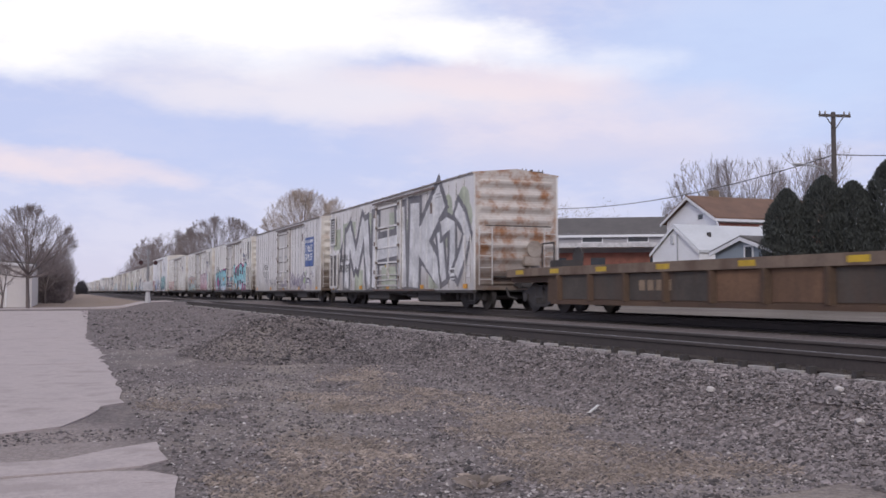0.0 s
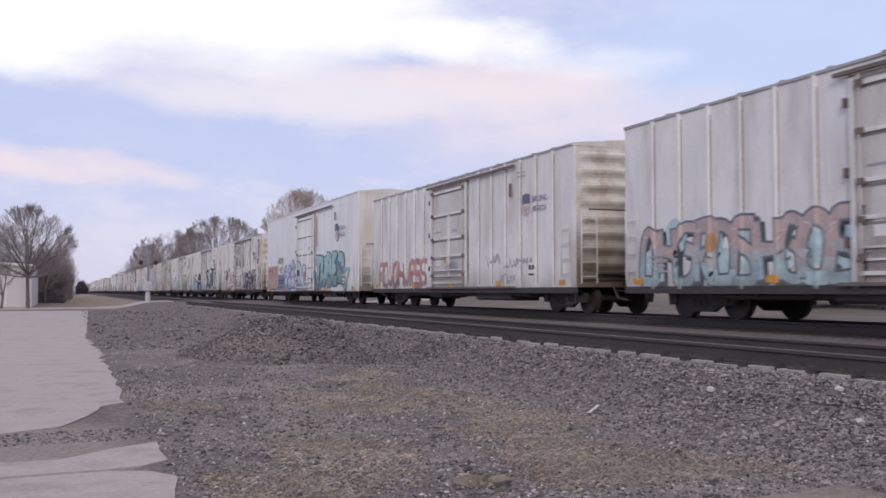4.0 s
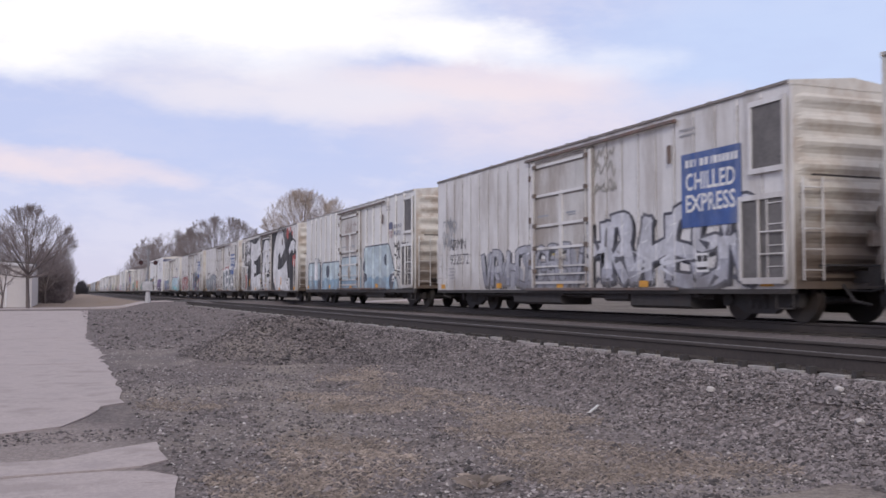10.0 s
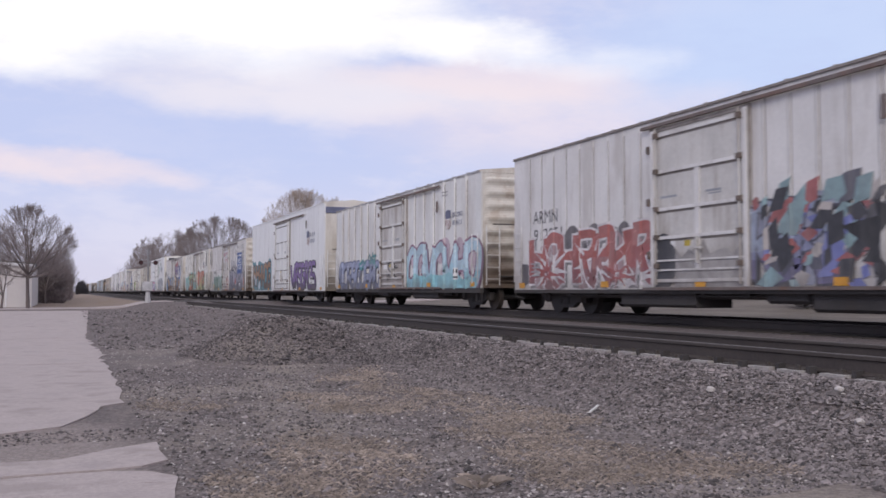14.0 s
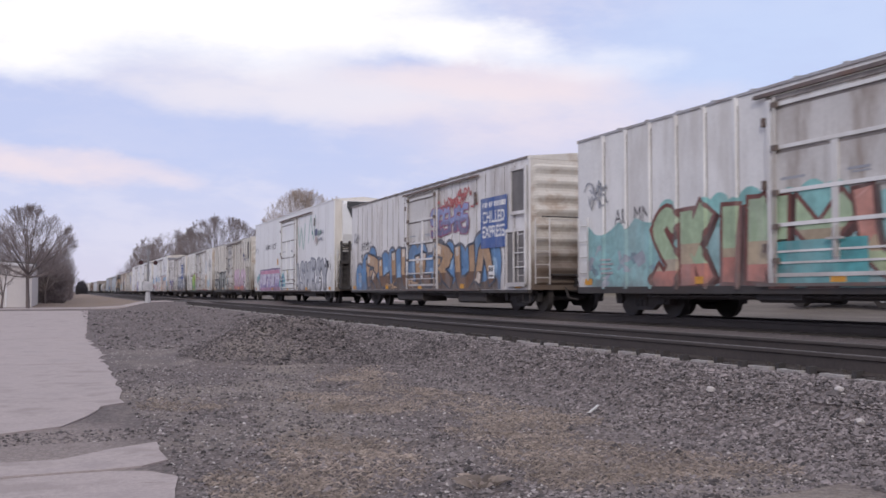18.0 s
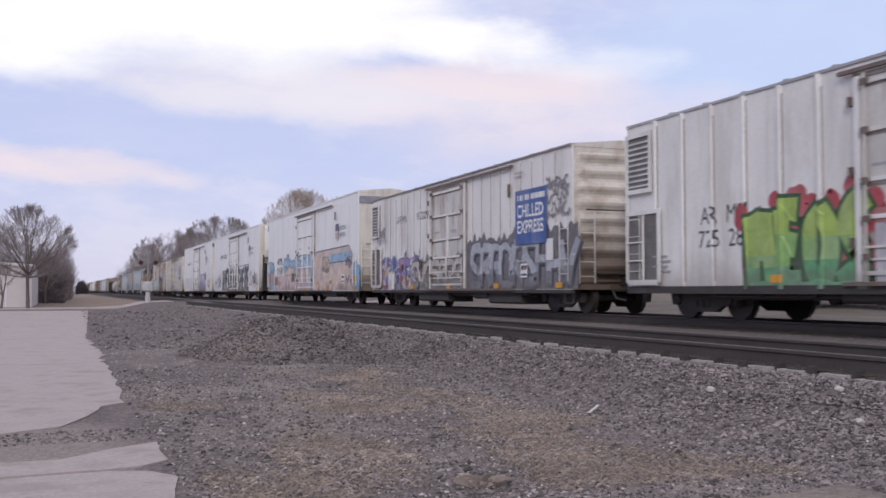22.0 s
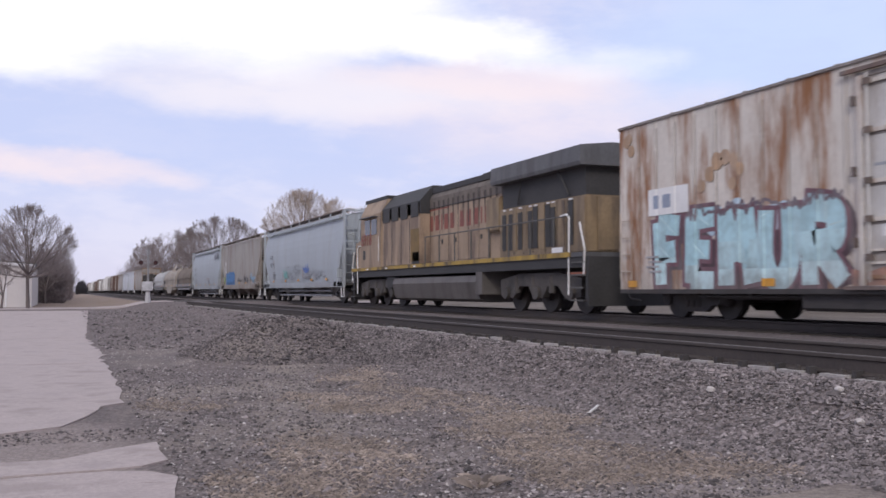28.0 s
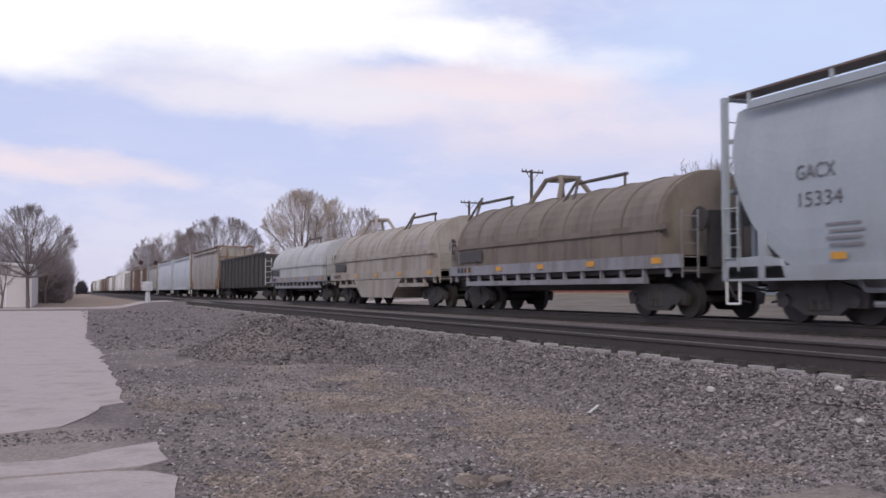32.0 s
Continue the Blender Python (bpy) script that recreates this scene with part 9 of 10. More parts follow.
    loft(bm, [[(-1.42, y, 3.55), (-1.42, y, 4.05), (-0.9, y, 4.64), (0.9, y, 4.64), (1.42, y, 4.05), (1.42, y, 3.55)] for y in (12.58, 17.2)])
    part("cabinet_roof", bm, soot, c)
    for sx in (-1, 1):
        for y in (12.75, 14.0, 15.1, 16.2):
            bx("vent", soot, (sx * 1.425, sx * 1.445, y, y + 0.82, 3.45, 4.0))
        bx("step_bay", mat("bay_ochre", (0.2, 0.13, 0.05)), (sx * 1.422, sx * 1.44, 12.7, 13.6, 1.75, 3.0))
        bx("latch_panel", soot, (sx * 1.422, sx * 1.44, 12.7, 13.4, 1.65, 2.1))
    bm = bmesh.new()
    loft(bm, [[(-1.48, y, 1.62), (-1.48, y, 3.95), (-1.15, y, 4.58), (1.15, y, 4.58), (1.48, y, 3.95), (1.48, y, 1.62)] for y in (17.2, 20.1)])
    cab = part("cab", bm, pale, c)
    bx("cab_roof", soot, (-1.2, 1.2, 17.2, 20.3, 4.53, 4.68))
    for sx in (-1, 1):
        for y, w in ((17.75, 0.75), (18.7, 0.75)):
            bx("cab_window", GLASSD, (sx * 1.482, sx * 1.50, y, y + w, 3.05, 3.72), "", 0, cab)
        bx("door_seam", soot, (sx * 1.482, sx * 1.49, 17.28, 17.31, 1.7, 3.9), "", 0, cab)
        bx("cab_grab", LETTERW, (sx * 1.49, sx * 1.51, 17.45, 17.48, 1.9, 2.9), "", 0, cab)
        for y in (13.75, 14.75, 15.9, 16.9):
            bx("cabinet_seam", soot, (sx * 1.421, sx * 1.429, y, y + 0.03, 1.7, 3.4))
        bx("cab_shade", grey, (sx * 1.48, sx * 1.72, 17.6, 19.6, 3.78, 3.82), "", 0, cab)
        bx("cab_vent", soot, (sx * 1.482, sx * 1.495, 19.4, 19.7, 2.0, 2.4), "", 0, cab)
    bm = bmesh.new()
    loft(bm, [[(-1.3 * k, y, 1.62), (-1.3 * k, y, zt - 0.25), (-0.9 * k, y, zt), (0.9 * k, y, zt), (1.3 * k, y, zt - 0.25), (1.3 * k, y, 1.62)] for y, zt, k in ((20.1, 3.12, 1.13), (20.95, 3.02, 1.12), (21.25, 2.85, 1.0), (21.42, 2.5, 0.85))])
    part("nose", bm, pale, c)
    for x in (-0.65, 0.65):
        bm = bmesh.new()
        loft(bm, [[(x - 0.4, 20.11, 3.2), (x + 0.4, 20.11, 3.2), (x + 0.38, 20.13, 3.9), (x - 0.38, 20.13, 3.9)], [(x - 0.4, 20.14, 3.2), (x + 0.4, 20.14, 3.2), (x + 0.38, 20.16, 3.9), (x - 0.38, 20.16, 3.9)]])
        part("windshield", bm, GLASSD, cab)
    # fuel tank and underframe gear
    bm = bmesh.new()
    loft(bm, [[(-1.42, y, 1.12), (-1.5, y, 0.9), (-1.36, y, 0.34), (-1.0, y, 0.24), (1.0, y, 0.24), (1.36, y, 0.34), (1.5, y, 0.9), (1.42, y, 1.12)] for y in (7.2, 15.6)])
    part("fuel_tank", bm, tank, c, "grey fuel tank")
    bx("tank_box", tank, (-1.5, 1.5, 6.7, 7.2, 0.5, 1.22))
    bx("air_reservoir", soot, (-1.4, -1.1, 15.6, 16.6, 0.75, 1.2))
    for yc in (3.35, 18.25):
        prof = [(-2.5, 0.95), (-2.45, 0.45), (-1.6, 0.4), (-1.2, 0.75), (-0.6, 0.75), (-0.3, 0.42), (0.3, 0.42), (0.6, 0.75), (1.2, 0.75), (1.6, 0.4), (2.45, 0.45), (2.5, 0.95), (1.2, 1.12), (-1.2, 1.12)]
        bm = bmesh.new()
        for sx in (-1, 1):
            loft(bm, [[(sx * x, yc + a, z) for a, z in prof] for x in (1.05, 1.24)])
            for k in (-2.0, 0.0, 2.0):
                disc_x(bm, sx * 1.24, sx * 1.34, yc + k, 0.55, 0.19, 12)
                rod(bm, (sx * 1.2, yc + k * 0.55 + 0.3, 0.55), (sx * 1.2, yc + k * 0.55 + 0.3, 1.05), 0.1, 0.1, 8)
        t = part("truck", bm, mat("truck_grey", (0.08, 0.07, 0.064), 0.75, 0, 0.3, 2.0, 20.0, 0.2, (0.03, 0.028, 0.026), 0.5), c)
        for k in (-2.0, 0.0, 2.0):
            def big_wheels(bm):
                for sx in (-1, 1):
                    disc_x(bm, sx * 0.69, sx * 0.83, 0, 0.53, 0.53, 26)
                    disc_x(bm, sx * 0.83, sx * 0.95, 0, 0.53, 0.2, 12)
                rod(bm, (-1.0, 0, 0.53), (1.0, 0, 0.53), 0.11, 0.11, 8)
            hang("wheelset", stored("big_wheelset", big_wheels, STEEL), t, pose(0, yc + k, 0))
    # handrails, steps, pilot
    for sx in (-1, 1):
        bm = bmesh.new()
        ys = [1.9 + i * 1.42 for i in range(8)]
        pipe(bm, [(sx * 1.5, 1.1, 2.6)] + [(sx * 1.5, y, 2.6) for y in ys], 0.022, 6)
        part("handrail", bm, silver, c)
        for y in ys:
            bm = bmesh.new()
            pipe(bm, [(sx * 1.5, y, 1.6), (sx * 1.5, y, 2.6)], 0.026, 6)
            part("rail_post", bm, silver, c)
        for y, dy in ((0.55, 1), (L - 0.55, -1)):
            bm = bmesh.new()
            pipe(bm, [(sx * 1.5, y + dy * 0.55, 0.5), (sx * 1.5, y + dy * 0.5, 2.55), (sx * 1.5, y + dy * 0.65, 2.65), (sx * 1.5, y + dy * 0.95, 2.62)], 0.026, 6)
            pipe(bm, [(sx * 1.5, y - dy * 0.25, 1.0), (sx * 1.5, y - dy * 0.3, 1.7), (sx * 1.5, y - dy * 0.05, 2.4)], 0.026, 6)
            part("grab_rail", bm, LETTERW, c, "white grab rail by the steps")
            bm = bmesh.new()
            for k in range(4):
                box(bm, sx * 1.2, sx * 1.54, y - 0.3, y + 0.35, 0.35 + k * 0.33, 0.38 + k * 0.33)
            part("step", bm, soot, c)
            bm = bmesh.new()
            for k in range(4):
                box(bm, sx * 1.54, sx * 1.555, y - 0.3, y + 0.35, 0.345 + k * 0.33, 0.385 + k * 0.33)
            part("step_edge", bm, silver, c)
    for y in (0.2, L - 0.35):
        bx("pilot", soot, (-1.45, 1.45, y - 0.05, y + 0.1, 0.22, 1.5))
    bx("end_panel", yel, (-0.9, 0.9, 0.58, 0.62, 1.7, 3.1))
    add_coupler(c, 0.1, -1)
    add_coupler(c, L - 0.1, 1)
    s = Side(c, L, -1.04)
    red = mat("letter_red", (0.24, 0.075, 0.055), 0.65, 0, 0.2, 2.0, 20.0, 0.02)
    for u, w in ((9.05, 0.42), (9.63, 0.42), (10.21, 0.15), (10.52, 0.42), (11.10, 0.42), (12.0, 0.42), (12.6, 0.42), (13.2, 0.42), (13.78, 0.15), (14.1, 0.42), (14.68, 0.15), (15.0, 0.38)):
        s.put("brand_bar", fan([(u, 2.86), (u + w * 0.86, 2.86), (u + w * 0.86, 3.42), (u, 3.42)]), red, "faded red lettering worn to bars", 0.00005)
    grime = mat("panel_seam", (0.075, 0.058, 0.048), 0.8)
    for y in (5.96, 7.08, 7.98, 8.88, 9.78, 10.68, 11.58, 12.5):
        s.put("panel_seam", rect(L - y, 1.68, 0.035, 2.3), grime, "", 0.00005)
    for k in range(14):
        rr = random.Random(k)
        s.put("soot_run", fan([(L - 6.2 - 0.46 * k, 3.95), (L - 6.0 - 0.46 * k, 3.95), (L - 6.08 - 0.46 * k, 3.4 - rr.random() * 1.2)]), grime, "", 0.00003)
    s.put("hood_line", rect(9.05, 3.62, 1.9, 0.05), red)
    s3 = Side(c, L, -1.50)
    s3.put("number", word("6918", L - 19.95, 2.6, 1.5, 0.52, 0.02), red)
    s4 = Side(c, L, -1.562)
    s4.put("mark_plate", sum((rect(u, 1.52, 0.3, 0.06) for u in (2.6, 5.2, 8.6)), []) + rect(L - 1.9, 1.64, 0.6, 0.14), LETTERW)


locomotive(29.218)


def hopper(T, L, label, col, curved, mark, number, art=None, far=False, end_mat=None, steel=None):
    """A covered hopper: swelling or straight sides, slope sheets at the ends, hatches, running board, end ladders."""
    c = car_root(T, "covered_hopper", label, "rail car", "covered hoppers")
    zt = 4.22
    nz = 9

    def half_width(z):
        if curved:
            t = (z - 0.95) / (zt - 0.95)
            return 1.50 * (1 - 0.10 * abs(2 * t - 0.85) ** 2.6)
        return 1.50

    def shell(bm):
        rings = []
        cut = ((0.34, 3.35), (0.45, 2.85), (0.65, 2.38), (0.95, 1.92), (1.30, 1.55), (1.70, 1.22), (2.05, 1.0)) if curved else ((0.34, 3.05), (0.75, 2.55), (1.20, 2.0), (1.65, 1.45), (2.02, 1.0))
        for y, zb in cut + ((L * 0.33, 1.0), (L * 0.5, 1.0), (L * 0.67, 1.0)) + tuple((L - a, b) for a, b in reversed(cut)):
            zs = [zb + (zt - zb) * k / nz for k in range(nz + 1)]
            left = [(-half_width(z), y, z) for z in zs]
            top = [(-0.95, y, zt + 0.16), (0, y, zt + 0.26), (0.95, y, zt + 0.16)]
            right = [(half_width(z), y, z) for z in reversed(zs)]
            rings.append(left + top + right)
        loft(bm, rings)
    hang("body", stored(("hopper_shell", L, curved), shell, col), c)
    bays = 3 if not curved else 4
    if not far:
        for i in range(bays):
            y = L * (i + 1) / (bays + 1)
            w = L / (bays + 1) * 0.42

            def chute(bm):
                loft(bm, [[(-1.2, -w, 1.02), (1.2, -w, 1.02), (1.2, w, 1.02), (-1.2, w, 1.02)], [(-0.7, -0.35, 0.42), (0.7, -0.35, 0.42), (0.7, 0.35, 0.42), (-0.7, 0.35, 0.42)]])
                box(bm, -0.8, 0.8, -0.4, 0.4, 0.34, 0.43)
            hang("chute", stored(("chute", L, bays), chute, steel or col), c, pose(0, y, 0))
        if curved:
            bm = bmesh.new()
            pipe(bm, [(-1.2, 3.2, 0.95), (-1.2, 3.5, 0.62), (-1.2, L - 3.5, 0.62), (-1.2, L - 3.2, 0.95)], 0.05, 6)
            pipe(bm, [(-1.1, 3.6, 0.38), (-1.1, L - 3.6, 0.38)], 0.06, 6)
            part("outlet_pipe", bm, mat("pipe_grey", (0.36, 0.36, 0.37), 0.5, 0.3), c)
    bm = bmesh.new()
    for sx in (-1, 1):
        box(bm, sx * 1.40, sx * 1.54, 0.3, L - 0.3, 0.80, 1.08)
    part("side_sill", bm, col, c)
    bm = bmesh.new()
    box(bm, -0.4, 0.4, 0.1, L - 0.1, 0.62, 0.95)
    for y in (0.15, L - 1.0):
        box(bm, -1.45, 1.45, y, y + 0.85, 0.90, 1.02)
    part("centre_sill", bm, UNDER, c)
    # end frames: posts, slope-sheet gussets, ladders
    for y, s in ((0.16, 1), (L - 0.16, -1)):
        for sx in (-1, 1):
            bm = bmesh.new()
            box(bm, sx * 1.42, sx * 1.53, y - 0.06, y + 0.06, 0.8, zt + 0.31)
            part("corner_post", bm, end_mat or col, c)
            bm = bmesh.new()
            box(bm, sx * 0.72, sx * 0.80, y - 0.05, y + 0.05, 0.9, zt + 0.1)
            part("inner_post", bm, end_mat or col, c)
            bm = bmesh.new()
            loft(bm, [[(xx, y, 0.85), (xx, y + s * 1.75, 0.85), (xx, y + s * 1.60, 1.20), (xx, y + s * 1.15, 1.28), (xx, y, 1.25)] for xx in (sx * 1.44, sx * 1.54)])
            part("corner_gusset", bm, end_mat or col, c)
            bm = bmesh.new()
            box(bm, sx * 1.30, sx * 1.55, y + s * 1.02, y + s * 1.20, 0.84, 1.72)
            part("gusset_box", bm, end_mat or col, c)
        for z in (2.6, 3.6, zt + 0.24):
            bm = bmesh.new()
            box(bm, -1.45, 1.45, y - 0.03, y + 0.03, z, z + 0.07)
            part("end_beam", bm, end_mat or col, c)
        bm = bmesh.new()
        loft(bm, [[(x, y + s * 0.30, 3.4), (x, y + s * 0.24, 3.0), (x, y + s * 1.72, 1.0), (x, y + s * 1.95, 1.15)] for x in (-1.36, 1.36)])
        part("slope_sheet", bm, end_mat or col, c)
        for x in (-1.46, 1.0):
            hang("end_ladder", ladder_mesh("hopper_ladder", 9, 0.42, 3.3, "x", col), c, pose(x, y - s * 0.1, 0.95))
        hang("side_ladder", ladder_mesh("hopper_side_ladder", 3, 0.45, 1.5, "y", col), c, pose(-1.57, y + 0.02 if s > 0 else y - 0.47, 1.0))
        bm = bmesh.new()
        pipe(bm, [(-1.5, y - 0.03, 0.9), (-1.5, y - 0.03, 0.35), (-1.5, y + s * 0.42, 0.35), (-1.5, y + s * 0.42, 0.9)], 0.025, 5)
        part("stirrup", bm, LETTERW, c)
        bm = bmesh.new()
        box(bm, -0.5, 0.5, y - s * 0.15 - 0.08, y - s * 0.15 + 0.08, 1.9, 2.3)
        disc_x(bm, -0.9, -0.86, y - s * 0.12, 2.2, 0.27, 14)
        part("brake_gear", bm, UNDER, c)
    # roof: running boards on brackets and hatches
    for sx in (-1, 1):
        bm = bmesh.new()
        box(bm, sx * 0.92, sx * 1.42, 0.2, L - 0.2, zt + 0.31, zt + 0.35)
        part("running_board", bm, EDGE, c, "open steel running board")
        for i in range(9):
            hang("board_bracket", stored(("board_bracket", sx), lambda bm: box(bm, sx * 1.36, sx * 1.42, -0.03, 0.03, zt - 0.02, zt + 0.32), col), c, pose(0, 0.8 + i * (L - 1.6) / 8, 0))
    for i in range(8):
        hang("hatch", stored("hatch", lambda bm: rod(bm, (0, 0, zt + 0.2), (0, 0, zt + 0.42), 0.32, 0.28, 12), col), c, pose(0, 1.6 + i * (L - 3.2) / 7, 0))
    bm = bmesh.new()
    for sx in (-1, 1):
        box(bm, sx * 1.44, sx * 1.53, 0.95, L - 0.95, zt - 0.05, zt + 0.10)
    part("roof_angle", bm, col, c)
    add_truck(c, 1.75)
    add_truck(c, L - 2.3)
    add_coupler(c, 0, -1)
    add_coupler(c, L, 1)
    if far:
        return c
    s = Side(c, L, -1.506)
    for u in (3.0, L * 0.33, L * 0.5, L * 0.66, L - 3.6):
        s.put("reflector", rect(u, 1.16, 0.36, 0.12), ORANGE)
    s.put("data_bar", sum((rect(2.9 + (i % 2) * 0.08, 1.75 - i * 0.12, 0.8, 0.05) for i in range(4)), []) + sum((rect(L * 0.6, 1.5 - i * 0.11, 1.1, 0.045) for i in range(3)), []), mat("stencil_grey", (0.22, 0.21, 0.22)))
    if art:
        art(s, L, random.Random(int(T * 10)))
    if mark:
        u = {"NAHX": 2.1, "TILX": 1.78}.get(mark, 2.2)
        s.put("lettering", word(mark, u, 2.62, 0.95, 0.27), FADED)
        s.put("number", word(number, u + 0.06, 2.12, 1.05, 0.27), FADED)
    return c


H_GREY = mat("hopper_grey", (0.385, 0.42, 0.45), 0.55, 0, 0.08, 0.6, 12.0, 0.03, (0.33, 0.33, 0.33), 0.25, True, ((0.2, 0.18, 0.16), 1.6, 0.4))
H_TAN = mat("hopper_tan", (0.35, 0.325, 0.295), 0.65, 0, 0.12, 0.6, 12.0, 0.05, (0.18, 0.11, 0.075), 0.6, True, ((0.16, 0.12, 0.1), 1.6, 0.4))
H_WHITE = mat("hopper_white", (0.50, 0.52, 0.55), 0.5, 0, 0.06, 0.6, 12.0, 0.03, (0.33, 0.31, 0.29), 0.4, True)
H_ORANGE = mat("hopper_orange", (0.30, 0.17, 0.08), 0.7, 0, 0.15, 0.6, 12.0, 0.05, (0.14, 0.08, 0.05), 0.6, True)


FADED = mat("letter_faded", (0.13, 0.13, 0.14), 0.7, 0, 0.2, 2.0, 20.0, 0.02)


def art_hop1(s, L, r):
    tags(s, r, 5.5, L - 2.5, 1.15, 1.5, 14, GREY, 0.05)
    tags(s, r, 6.0, 7.4, 1.3, 1.6, 4, (0.2, 0.45, 0.42), 0.07)
    tags(s, r, 11.0, 13.0, 1.6, 1.9, 3, (0.12, 0.2, 0.5), 0.08)
    lo, hi = letters(r, "SUBER", 7.0, 1.5, 3.6, 0.62, 0.022, 0.0)
    s.put("tag_line", hi, paint((0.30, 0.32, 0.34)))
    lo, hi = letters(r, "SUBER", 7.12, 1.42, 3.6, 0.62, 0.02, 0.0)
    s.put("tag_line", hi, paint((0.36, 0.38, 0.40)))
    s.put("rust_run", stroke([(3.3, 2.0), (3.35, 2.5)], 0.08) + stroke([(6.0, 1.3), (5.9, 1.7)], 0.08) + stroke([(11.2, 1.4), (11.0, 1.8)], 0.09), paint((0.38, 0.28, 0.22)))


def art_hop2(s, L, r):
    s.put("graffiti_cloud", rect(2.7, 1.12, 4.2, 0.80) + fan([(2.6, 1.75), (2.8, 2.12), (3.6, 2.02), (3.7, 1.2), (2.9, 1.12)]) + fan([(3.7, 1.9), (4.0, 2.15), (6.6, 2.1), (6.9, 1.7), (5.4, 1.6)]), paint((0.06, 0.19, 0.42)))
    piece(s, r, 2.8, 1.15, 4.0, 0.80, (0.09, 0.24, 0.48), (0.03, 0.06, 0.15), None, None, 5, 0.16)
    s.put("graffiti_haze", blobs(r, 1.9, 1.35, 0.7, 0.3, 5, 0.16), paint((0.24, 0.34, 0.12)))
    tags(s, r, 7.4, L - 3, 1.1, 1.5, 10, INK, 0.05)
    tags(s, r, 13.5, 16.0, 1.1, 1.5, 6, SKYB, 0.06)
    s.put("white_patch", rect(1.95, 2.57, 0.85, 0.38) + rect(2.0, 2.06, 1.0, 0.38), paint((0.60, 0.58, 0.56)))


def art_hop3(s, L, r):
    s.put("brand_bar", sum((fan([(L - 3.75 + i * 0.56, 3.35 + 0.03 * i), (L - 3.35 + i * 0.56, 3.35 + 0.03 * i), (L - 3.15 + i * 0.56, 3.85 + 0.03 * i), (L - 3.55 + i * 0.56, 3.85 + 0.03 * i)]) for i in range(4)), []), paint((0.20, 0.21, 0.24)), "dark owner's emblem reduced to bars")
    s.put("data_bar", rect(L * 0.55, 1.75, 2.0, 0.05) + rect(L * 0.55, 1.62, 1.7, 0.04), paint((0.36, 0.28, 0.27)))


hopper(30.28, 19.6, "grey covered hopper with rounded sides and faint tags", H_GREY, True, "NAHX", "320457", art_hop1)
hopper(31.25, 17.3, "tan covered hopper with straight sides and blue graffiti", H_TAN, False, "TILX", "5715", art_hop2)
hopper(32.08, 19.1, "clean pale grey covered hopper with rounded sides", H_GREY, True, "GACX", "15334", art_hop3)


